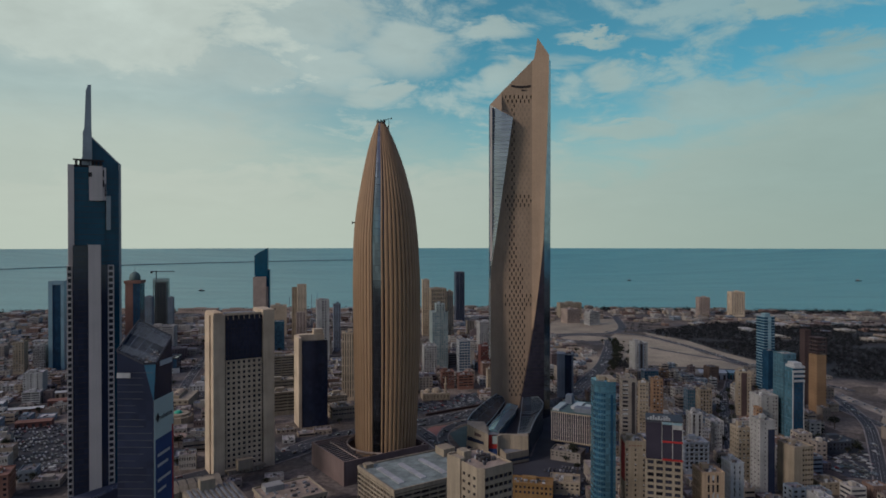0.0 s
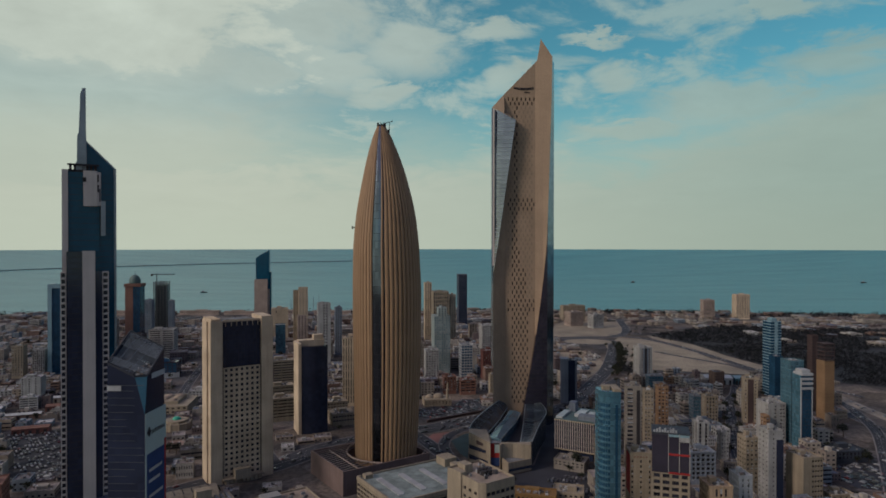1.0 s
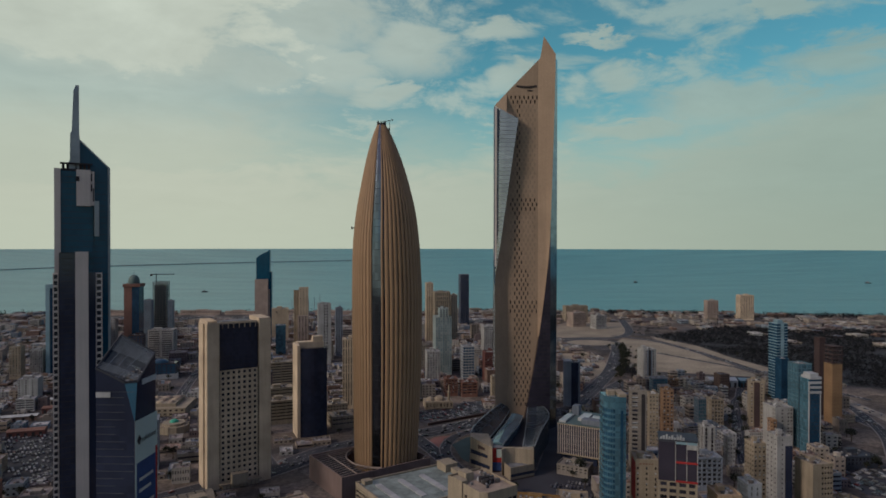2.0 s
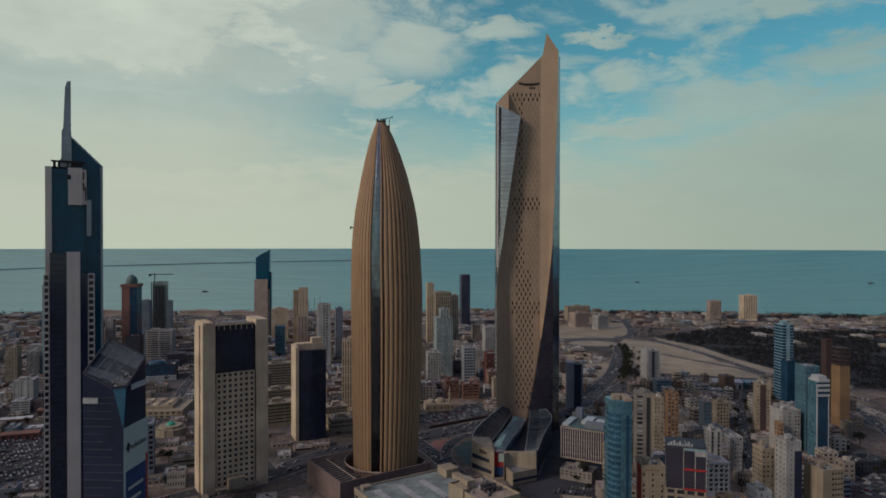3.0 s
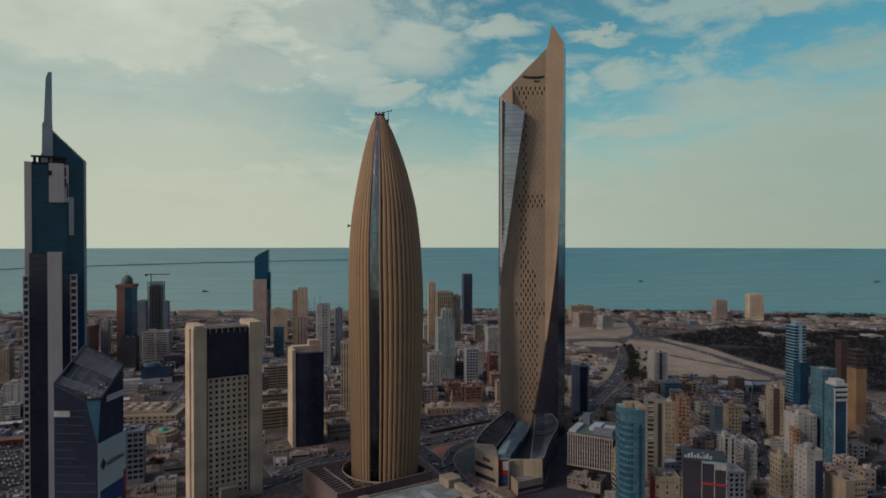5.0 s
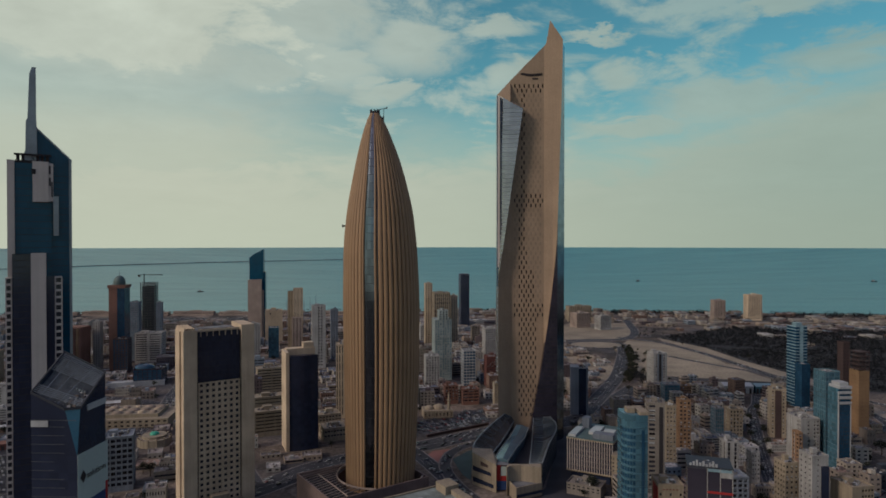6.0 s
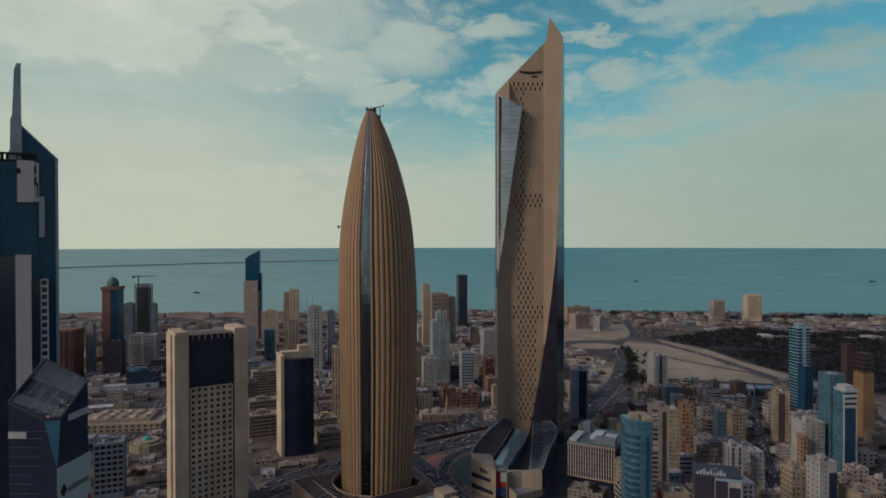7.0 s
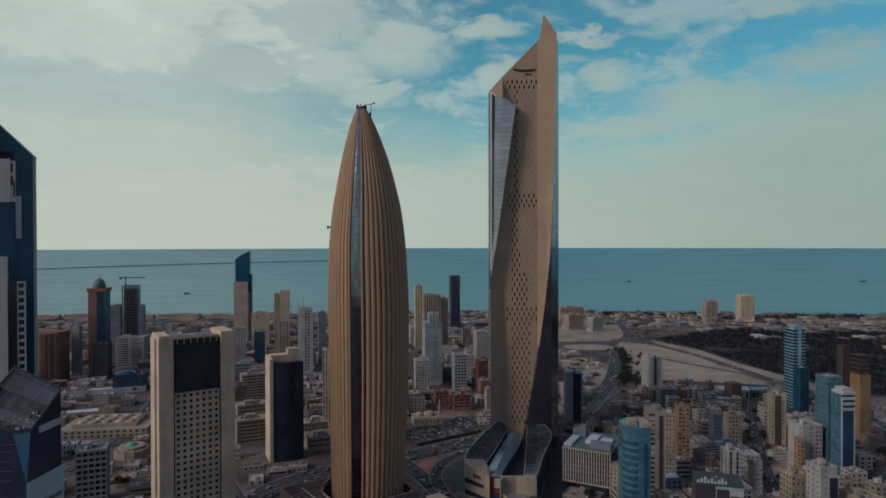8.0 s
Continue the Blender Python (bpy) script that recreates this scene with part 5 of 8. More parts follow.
    for _ in range(170):
        s, t = rng.uniform(0.12, 0.88), rng.uniform(0.15, 0.62)
        p = Lc.lerp(B, t).lerp(F.lerp(R, t), s)
        z = 133 + 8 * t - 3.5 * s - 1.9
        q = rng.uniform(0.2, 0.8)
        mb.box(p.x - q, p.x + q, p.y - q * 0.7, p.y + q * 0.7, z - 1, z + rng.uniform(0.4, 1.6))
    part("roof_plant", mb, M["equip"], ob, kind="stuff")
    for k in range(9):
        mb = Mb()
        p = Lc.lerp(B, 0.55).lerp(F.lerp(R, 0.55), 0.3 + 0.065 * k)
        mb.box(p.x - 0.22, p.x + 0.22, p.y - 0.4, p.y + 0.4, 132, 137.6 - 0.35 * k)
        part("cooling_unit", mb, M["metal"], ob, "grey upright cooling unit")
    # banner on the east flank
    t = (R - F).normalized()
    o = Vector((t.y, -t.x))

    def panel(a0, a1, z0, z1, out, material, name, label, parent, slope=0.0):
        q = Mb()
        A, Bq = F + t * a0 + o * 0.1, F + t * a1 + o * 0.1
        q.prism([tuple(A + o * out), tuple(Bq + o * out), tuple(Bq), tuple(A)], z0, z1)
        return part(name, q, material, parent, label)
    ban = panel(0.0, 19.0, 40, 113.0, 0.1, M["poster_pale"], "banner", "pale grey printed banner", ob)
    panel(1.2, 17.2, 40.5, 94, 0.16, M["poster_blue"], "printed_field", "dark blue printed field", ban)
    panel(17.2, 18.8, 40.5, 97, 0.17, M["red"], "printed_edge", "red printed edge", ban)
    q = Mb()
    for dep_, flip in ((0.42, False), (0.30, True)):
        P4 = [(*(F + t * a + o * dep_), z) for a, z in ((3.1, 101.6), (4.9, 104.0), (3.1, 106.4), (1.3, 104.0))]
        q.face(P4[::-1] if flip else P4)
    part("mark", q, M["dark"], ban, "dark diamond mark")
    for i, (a0, a1, z) in enumerate(((3, 15, 86), (3, 13, 81), (3, 15.5, 74), (3, 11, 69), (4, 15, 60), (3, 12, 54))):
        panel(a0, a1, z - 0.7, z + 0.7, 0.22, M["skylight"], "text_bar", "pale bars of unreadable writing", ban)
    txt = bpy.data.curves.new("lettering", "FONT")
    txt.body, txt.size, txt.extrude = "solutions", 3.4, 0.03
    txt.materials.append(M["dark"])
    tob = new("lettering", txt)
    ang = math.atan2(t.y, t.x)
    P = F + t * 5.2 + o * 0.35
    tob.matrix_world = Matrix.Translation((P.x, P.y, 102.6)) @ Matrix.Rotation(ang, 4, "Z") @ Matrix.Rotation(radians(90), 4, "X")
    dg = bpy.context.evaluated_depsgraph_get()
    me = bpy.data.meshes.new_from_object(tob.evaluated_get(dg))
    mw = tob.matrix_world.copy()
    bpy.data.objects.remove(tob)
    word = new("lettering", me)
    word.parent, word.matrix_world = ban, mw
    tagged(word, "dark printed word")
    # pale sign panels near the top
    q = Mb()
    tl = (F - Lc).normalized()
    ol = Vector((tl.y, -tl.x))
    q.prism([tuple(Lc + ol * 0.3), tuple(Lc + tl * 6.5 + ol * 0.3), tuple(Lc + tl * 6.5), tuple(Lc)], 123.5, 125.8)
    part("sign_panel", q, M["pale"], ob, "pale sign panel")
    q = Mb()
    q.prism([tuple(F + t * 6 + o * 0.3), tuple(R + o * 0.3), tuple(R), tuple(F + t * 6)], 128, 130.4)
    part("sign_panel", q, M["pale"], ob, "pale sign panel")
    return ob


slanted_tower()


def pierced_tower():
    """Beige slab with a grid of square windows, dark glass top storeys between two stone piers."""
    ob = thing("beige_office_tower", "beige stone office tower with square windows and a dark glass top", "tower", -183, 505, 34)
    ob.scale = (0.955, 1, 0.977)
    FOOT.append((-160, 528, 34))
    W, D, H = 52.0, 27.0, 134.0
    for x0, x1, y0, y1, zt in ((0, 9.6, 0, D, 132.5), (42.2, W, 0, D, H + 0.6), (-1.2, -0.02, 8.5, D - 4, H - 2.5)):
        mb = Mb()
        mb.box(x0, x1, y0, y1, 0, zt)
        part("stone_pier", mb, M["sandstone"], ob, "plain beige stone pier")
    for x0 in (0, 42.2):
        for k in range(4):
            mb = Mb()
            mb.box(x0 + 0.6 + k * 2.2, x0 + 1.6 + k * 2.2, 0.5, D - 0.5, 132.4, 134.2)
            part("coping", mb, M["sandstone"], ob)
    mb = Mb()
    spots = mb.facade((10.6, 1.2), (1, 0), 30.6, 4.2, 94.0, 7, 21, 0.50, 0.53, 0.6)
    mb.box(10.6, 41.2, 1.3, 24, 0, 4.2)
    mb.box(10.6, 41.2, 4.5, 24, 4.2, 93.9)
    wall = part("window_wall", mb, M["sandstone"], ob, "beige grid wall")
    single_panes(wall, spots, M["pane"])
    mb, gl = Mb(), Mb()
    curtain(mb, (10.6, 2.8), (1, 0), 30.6, 94, 131, 12, 10, 0, 0, 0.06, 0.08, True, gl)
    gl.box(10.6, 41.2, 3.0, 24, 94.1, 131)
    part("top_glass", gl, M["dark_glass"], ob, "dark glass top storeys")
    part("mullion", mb, M["dark"], ob, "thin dark mullions", "stuff")
    mb = Mb()
    mb.box(9.6, 10.6, 2.6, 24, 0, 130)
    mb.box(41.2, 42.2, 2.6, 24, 0, 130)
    part("shadow_gap", mb, M["dark"], ob, "dark recessed joint")
    for k in range(7):
        q = Mb()
        x = 12.5 + k * 4.5
        q.prism([(x, 1.6), (x + 0.35, 1.6), (x + 0.35, 3.2), (x, 3.2)], 127.6, 132.4)
        part("bracket", q, M["sandstone"], ob)
    mb = Mb()
    mb.box(10.6, 41.2, 1.6, 3.2, 131.2, 132.8)
    mb.box(10.6, 41.2, 3.2, 24, 130.9, 131.4, 1)
    mb.box(14, 36, 10, 20, 131.4, 132.4, 1)
    part("roof", mb, [M["sandstone"], M["roofgrey"]], ob, "beige roof edge")
    mb = Mb()
    for i in range(9):
        mb.box(11 + i * 3.4, 13.8 + i * 3.4, -3.5, 1.8, 0, 3.4)
    mb.box(9, 43, -4.0, 2.2, 3.4, 4.4)
    mb.box(18, 31, -6.5, -0.5, 3.6, 12)
    part("entrance", mb, M["cream"], ob, "cream stone entrance porch")
    return ob


pierced_tower()


# ---------------------------------------------------------------- offices round the tall towers
def corner_office():
    ob = thing("office_block", "cream concrete office block with long window bands and a cluttered roof", "office building", 19.6, 332, 34)
    FOOT.append((20, 350, 24))
    W, D, H = 22.0, 31.0, 68.0
    mb, pn = Mb(), Mb()
    rows = 14
    mb.facade((3, 0), (1, 0), W - 3, 4, H - 4, 6, rows, 0.88, 0.48, 0.6, 0, pn)
    mb.facade((0, 17), (0, -1), 14, 4, H - 4, 3, rows, 0.45, 0.40, 0.6, 0, pn)
    mb.facade((W, 0), (0, 1), D, 4, H - 4, 8, rows, 0.88, 0.48, 0.6, 0, pn)
    mb.face(((0, 3, 4), (3, 0, 4), (3, 0, H - 4), (0, 3, H - 4)))
    mb.box(-0.8, 3, 17, 26, 0, H + 1)
    mb.face(((0, D, 4), (0, 26, 4), (0, 26, H - 4), (0, D, H - 4)))
    mb.face(((W, D, 4), (0, D, 4), (0, D, H - 4), (W, D, H - 4)))
    poly = [(0, 3), (3, 0), (W, 0), (W, D), (0, D)]
    mb.prism(poly, 0, 4)
    mb.prism(poly, H - 4, H - 1.2, 0, 1)
    for (xa, ya), (xb, yb) in zip(poly, poly[1:] + poly[:1]):
        t = (Vector((xb, yb)) - Vector((xa, ya))).normalized() * 0.4
        nrm = Vector((-t.y, t.x))
        mb.prism([(xa, ya), (xb, yb), (xb + nrm.x, yb + nrm.y), (xa + nrm.x, ya + nrm.y)], H - 1.3, H)
    part("body", mb, [M["cream"], M["tanroof"]], ob)
    part("window_glass", pn, M["pane"], ob, kind="stuff")
    rng = random.Random(2)
    mb = Mb()
    for _ in range(24):
        x, y, s = rng.uniform(3, W - 4), rng.uniform(4, D - 4), rng.uniform(0.5, 1.5)
        mb.box(x, x + s * 1.6, y, y + s, H - 1.2, H - 0.6 + s)
    part("roof_plant", mb, M["equip"], ob, kind="stuff")
    for x, y in ((11, 12), (14.5, 12), (11, 16), (14.5, 16)):
        mb = Mb()
        c = [(x + 1.5 * math.cos(radians(a)), y + 1.5 * math.sin(radians(a))) for a in range(0, 360, 36)]
        mb.prism(c, H - 1.2, H + 1.4)
        part("cooling_fan", mb, M["dark"], ob, "dark round cooling fan")
    mb = Mb()
    mb.box(4, 9, 20, 27, H - 1.2, H + 3.2)
    part("stair_head", mb, M["cream"], ob, "cream stair head")


corner_office()


def finned_office():
    """Office with close vertical fins and a flat roof with pale plant decks."""
    ob = thing("finned_office", "grey office building with close white vertical fins and a flat roof", "office building", 98.5, 577, -28)
    FOOT.extend([(118, 596, 26), (135, 610, 24)])
    W, D, H = 37.0, 46.0, 35.5
    mb = Mb()
    mb.box(0, W, 0.8, D, 8, H - 2, 1)
    mb.box(3, W - 3, 3, D - 2, 0, 8, 1)
    mb.box(-0.4, W + 0.4, -0.2, D + 0.4, H - 2.4, H - 1.2, 0)
    mb.box(-0.4, W + 0.4, -0.2, D + 0.4, 7.4, 8.6, 0)
    part("body", mb, [M["cream"], M["dark_glass"]], ob)
    fin = Mb()
    fin.box(-0.2, 0.2, -0.3, 0.9, 8.5, H - 2)
    data = fin.mesh("fin", [M["bone"]])
    for i in range(19):
        f = new("fin", data)
        f.parent, f.location = ob, (0.4 + i * (W - 0.8) / 18, 0, 0)
    for i in range(20):
        f = new("fin", data)
        f.parent, f.location, f.rotation_euler = ob, (0, 1.5 + i * 2.2, 0), (0, 0, radians(-90))
    sill = Mb()
    for r in range(1, 6):
        sill.box(0, W, 0.3, 0.9, 8.5 + r * 4.1 - 0.35, 8.5 + r * 4.1 + 0.35)
    part("floor_edge", sill, M["taupe"], ob, "taupe floor edges", "stuff")
    mb = Mb()
    flat_roof_local = [(-0.4, -0.2), (W + 0.4, -0.2), (W + 0.4, D + 0.4), (-0.4, D + 0.4)]
    mb.prism(flat_roof_local, H - 1.2, H - 0.9, 0)
    part("roof", mb, M["verdigris"], ob, "dark grey-green flat roof")
    mb = Mb()
    mb.box(0.5, 6.5, 2, 27, H - 1, H + 0.8)
    mb.box(14, 22, 14, 34, H - 1, H + 1.4)
    mb.box(24, 33, 22, 30, H - 1, H + 1.0)
    part("pale_deck", mb, M["skylight"], ob, "pale flat roof panels")
    mb = Mb()
    mb.box(20, 36, 4, 13, H - 1, H + 3.2)
    part("plant_room", mb, M["grey"], ob, "grey plant room")
    mb = Mb()
    mb.box(4, 10, 30, 38, H - 1, H + 7.5)
    part("stair_head", mb, M["grey"], ob, "grey stair head")
    wing = thing("stair_wing", "narrow cream stair block with rows of small windows", "office building", 128.5, 553, -28)
    mb, pn = Mb(), Mb()
    mb.facade((0, 0), (1, 0), 9, 2, 26, 3, 8, 0.4, 0.35, 0.3, 0, pn)
    mb.facade((0, 12), (0, -1), 12, 2, 26, 4, 8, 0.4, 0.35, 0.3, 0, pn)
    mb.box(0.4, 9, 0.4, 12, 0, 27.2)
    mb.box(-0.2, 9.2, -0.2, 12.2, 26, 27.4)
    part("body", mb, M["cream"], wing)
    part("window_glass", pn, M["pane"], wing, kind="stuff")


finned_office()


def front_roofs():
    """Low roofs in front of the beige tower."""
    ob = thing("low_hall", "low cream hall with a grey ribbed roof beside the beige tower", "hall", -150, 392, 34)
    FOOT.extend([(-130, 430, 40), (-160, 410, 34)])
    mb = Mb()
    mb.box(0, 34, 0, 52, 0, 16)
    flat = Mb()
    for k in range(9):
        flat.box(2 + k * 3.5, 3.6 + k * 3.5, 2, 50, 16, 17.0)
    part("body", mb, M["cream"], ob)
    part("roof_rib", flat, M["roofgrey"], ob, "grey roof ribs", "stuff")
    mb = Mb()
    mb.box(10, 20, 44, 51, 16, 23.5)
    part("stair_head", mb, M["cream"], ob, "cream stair head")
    hall = thing("low_office", "low tan office building with a cluttered flat roof", "office building", -112, 408, 34)
    FOOT.append((-95, 430, 34))
    mb, pn = Mb(), Mb()
    mb.facade((0, 0), (1, 0), 40, 3, 16, 14, 4, 0.5, 0.5, 0.3, 0, pn)
    mb.facade((40, 0), (0, 1), 34, 3, 16, 12, 4, 0.5, 0.5, 0.3, 0, pn)
    mb.box(0.5, 39.5, 0.5, 33.5, 0, 17.2, 1)
    mb.box(-0.3, 40.3, -0.3, 0.5, 16, 18.2)
    mb.box(39.5, 40.3, 0.5, 34.3, 16, 18.2)
    mb.box(-0.3, 39.5, 33.5, 34.3, 16, 18.2)
    mb.box(-0.3, 0.5, 0.5, 33.5, 16, 18.2)
    part("body", mb, [M["cream"], M["tanroof"]], hall)
    part("window_glass", pn, M["pane"], hall, kind="stuff")
    rng = random.Random(4)
    mb = Mb()
    for _ in range(34):
        x, y, s = rng.uniform(3, 35), rng.uniform(3, 29), rng.uniform(0.5, 1.6)
        mb.box(x, x + s * 2, y, y + s, 17.2, 17.4 + s)
    mb.box(5, 18, 22, 31, 17.2, 21)
    part("roof_plant", mb, M["equip"], hall, kind="stuff")
    can = thing("canopy", "row of white ribbed canopies beside the beige tower", "canopy", -192, 448, 34)
    for k in range(6):
        mb = Mb()
        x = k * 6.0
        mb.loft([[(x, 0, 9), (x + 5.2, 0, 9), ], [(x, 4, 12.5), (x + 5.2, 4, 12.5)], [(x, 9, 14), (x + 5.2, 9, 14)], [(x, 14, 13), (x + 5.2, 14, 13)]])
        mb.box(x, x + 5.2, 0, 14, 0, 9)
        part("vault", mb, M["cream"], can)


front_roofs()

# ---------------------------------------------------------------- eastern quarter
def curved_blue_tower():
    ob = thing("blue_tower", "slim blue glass tower with one rounded flank and floor bands", "tower", 107.6, 425, 0)
    ob.scale = (0.80, 0.85, 1.06)
    FOOT.append((107, 425, 14))
    H = 90.0
    gl, rb = Mb(), Mb()
    sec = [(-8.5, 8.5), (-8.3, 0)] + [(-0.6 + 7.6 * math.sin(radians(a)) - 0.0, -1.0 - 7.6 * math.cos(radians(a))) for a in range(-90, 1, 15)] + [(2.0, -8.6), (7.8, -8.6), (7.8, 8.5)]
    rows = 26
    for r in range(rows):
        za, zb = r * H / rows, (r + 1) * H / rows
        for (xa, ya), (xb, yb) in zip(sec, sec[1:]):
            gl.face(((xa, ya, za), (xb, yb, za), (xb, yb, zb), (xa, ya, zb)))
            if xa < 2.5:
                t = (Vector((xb, yb)) - Vector((xa, ya))).normalized() * 0.35
                rb.prism([(xa + t.y, ya - t.x), (xb + t.y, yb - t.x), (xb, yb), (xa, ya)], za - 0.35, za + 0.35)
    gl.face([(x, y, H) for x, y in sec])
    part("glazing", gl, M["blue_glass"], ob, "blue glass panes")
    part("floor_band", rb, M["blue_glass"], ob, "blue floor bands", "stuff")
    wn_ = Mb()
    for r in range(rows - 2):
        za = (r + 0.30) * H / rows
        for (xa, ya), (xb, yb) in zip(sec[1:], sec[2:]):
            if xb > 0.5:
                break
            t = (Vector((xb, yb)) - Vector((xa, ya))).normalized() * 0.06
            p, q = Vector((xa, ya)).lerp(Vector((xb, yb)), 0.12), Vector((xa, ya)).lerp(Vector((xb, yb)), 0.88)
            wn_.face(((p.x + t.y, p.y - t.x, za), (q.x + t.y, q.y - t.x, za), (q.x + t.y, q.y - t.x, za + 2.0), (p.x + t.y, p.y - t.x, za + 2.0)))
    part("window_glass", wn_, M["navy_glass"], ob, kind="stuff")
    mb = Mb()
    mb.box(3.4, 5.4, -9.0, -8.3, 0, H - 8)
    part("dark_strip", mb, M["navy_glass"], ob, "dark recessed window strip")
    mb = Mb()
    mb.box(2.0, 8.2, -8.9, 8.5, H, H + 1.6)
    mb.box(-5, 0.5, -3, 4, H, H + 2.4)
    part("roof_plant", mb, M["cream"], ob, "cream roof plant rooms")


curved_blue_tower()

t_slot = tower("apartment_tower", "grey-beige apartment tower with paired dark windows and a black strip for a shaded recess", 157.4, 540, 12.0, 14.4, 73.3, -8, "taupe", cols=2, fw=0.72, fh=0.52, side=3, units=5,
      category="apartment tower", mask=lambda c, r: c == 0)
# no real recess: a proud black strip carries its shade as colour
mb = Mb()
mb.box(2.0, 4.8, -7.5, -6.9, 0, 70)
part("shadow_recess", mb, M["dark"], t_slot, "black vertical strip for the shade of a recess")
tower("apartment_tower", "narrow beige apartment tower with small windows", 184.5, 585, 8.0, 11, 59.3, -8, "cream", cols=3, fw=0.4, fh=0.4, category="apartment tower")
tower("apartment_tower", "orange rendered apartment tower with pale balconies", 211.5, 628, 9.8, 11.5, 53.0, -5, "orange", cols=3, fw=0.5, fh=0.5, category="apartment tower")
t_front = tower("apartment_tower", "beige apartment tower with a brown window strip and a flat crown", 128.9, 430, 13.8, 16, 55, -5, "cream", cols=5, fw=0.4, fh=0.5, category="apartment tower", head=3.0,
      mask=lambda c, r: c in (0, 2, 4))
mb = Mb()
mb.box(-7.3, -6.95, -8.0, 3.0, 28, 53)
part("red_flank", mb, M["red"], t_front, "red painted flank panel")
for k in range(5):
    mb = Mb()
    mb.box(-4.4 + 1.8 * k, -3.2 + 1.8 * k, -8.3, -8.05, 51.6, 52.4)
    part("text_bar", mb, M["brown"], t_front, "brown bars of unreadable writing")


def framed_tower():
    """Concrete frame tower; red and black glazed frame on top."""
    ob = thing("framed_tower", "concrete tower with a black glass top framed in red and white", "tower", 132.6, 381, -17)
    ob.scale = (1.28, 0.92, 0.985)
    FOOT.append((132, 381, 14))
    mb, pn = Mb(), Mb()
    mb.facade((-8, -8.8), (1, 0), 16, 0, 60, 4, 16, 0.72, 0.62, 0.9, 0, pn)
    mb.facade((-8, 8.8), (0, -1), 17.6, 0, 60, 4, 16, 0.72, 0.62, 0.9, 0, pn)
    mb.facade((8, -8.8), (0, 1), 17.6, 0, 60, 4, 16, 0.72, 0.62, 0.9, 0, pn)
    mb.box(-7.5, 7.5, -7.5, 8.8, 0, 60.2)
    part("concrete_frame", mb, M["cream"], ob, "grey-beige concrete frame")
    part("window_glass", pn, M["pane"], ob, kind="stuff")
    gl = Mb()
    gl.box(-8, 8, -8.6, 8.8, 60, 82)
    part("black_glass", gl, M["wing_glass"], ob, "black glass top storeys")
    mb = Mb()
    for x in (-1.0, 3.6, 7.9):
        mb.box(x - 0.14, x + 0.14, -9.1, -8.5, 60, 83)
    mb.box(3.8, 7.7, -9.0, -8.5, 78.6, 81.2)
    part("white_frame", mb, M["white"], ob, "white steel frame bars")
    mb = Mb()
    for z in (60.2, 71):
        mb = Mb()
        mb.box(-1.0, 8.1, -9.2, -8.5, z - 0.5, z + 0.5)
        part("red_frame", mb, M["red"], ob, "red steel frame bar")
    mb = Mb()
    mb.box(-0.8, 7.7, -9.05, -8.5, 81.3, 82.6)
    part("blue_panel", mb, M["ice"], ob, "pale blue panel")
    mb = Mb()
    mb.box(-8.2, 8.2, -8.8, 9, 82, 83.4)
    part("parapet", mb, M["shadow_steel"], ob, "dark parapet")
    for k in range(9):
        q = Mb()
        q.box(-7.4 + k * 1.15, -6.6 + k * 1.15, -8.4, -8.0, 83.4, 84.6 + 1.6 * ((k * 7) % 5) / 4)
        part("sign_bar", q, M["pale"], ob, "pale bar of an unreadable roof sign")
    part("roof_plant", roof_units(random.Random(9), 14, 15, 82, 14), M["equip"], ob, kind="stuff")


framed_tower()
tower("apartment_block", "narrow white apartment block with small square windows", 245.3, 569, 6.4, 9, 25.8, 0, "white", cols=3, fw=0.42, fh=0.45, category="apartment block")
t_strip = tower("apartment_tower", "cream apartment tower with a dark brown central strip", 327.5, 692, 14.2, 13, 48, -16, "cream", cols=3, fw=0.25, fh=0.4, category="apartment tower")
mb = Mb()
mb.box(-2.8, 2.8, -7.0, -6.2, 0, 46.5)
part("brown_strip", mb, M["darkbrown"], t_strip, "dark brown facade strip")


def striped_tower():
    ob = thing("striped_tower", "dark blue glass tower with white bands across its crown", "tower", 331.4, 599, 5)
    ob.scale = (0.78, 0.82, 0.97)
    FOOT.append((331, 599, 12))
    gl, mb = Mb(), Mb()
    curtain(mb, (-6, -8), (1, 0), 13, 0, 60, 5, 17, 0, 0, 0.08, 0.1, True, gl)
    gl.box(-6, 7, -7.9, 8, 0, 72)
    part("glazing", gl, M["navy_glass"], ob, "dark blue glazing")
    part("mullion", mb, M["dark"], ob, "dark mullions", "stuff")
    mb = Mb()
    mb.box(-6.9, -6.2, -8.6, -7.2, 0, 70)
    mb.box(6.6, 7.4, -8.6, 8, 0, 60)
    for z in (58.8, 63.4, 67.8, 72.0):
        mb.box(-5.5, 7.8, -9.0, 8, z, z + 2.2)
    mb.box(-4, 6, -6, 6, 74, 77)
    part("white_band", mb, M["pale"], ob, "white facade bands and piers")
    fl, fr = Mb(), Mb()
    curtain(fr, (-6.5, 8), (0, -1), 15.2, 0, 72, 5, 19, 0, 0, 0.25, 0.15, False, fl)
    part("flank_glass", fl, M["blue_glass"], ob, "pale blue glass flank")
    part("floor_edge", fr, M["teal_glass"], ob, "pale floor edges", "stuff")


striped_tower()


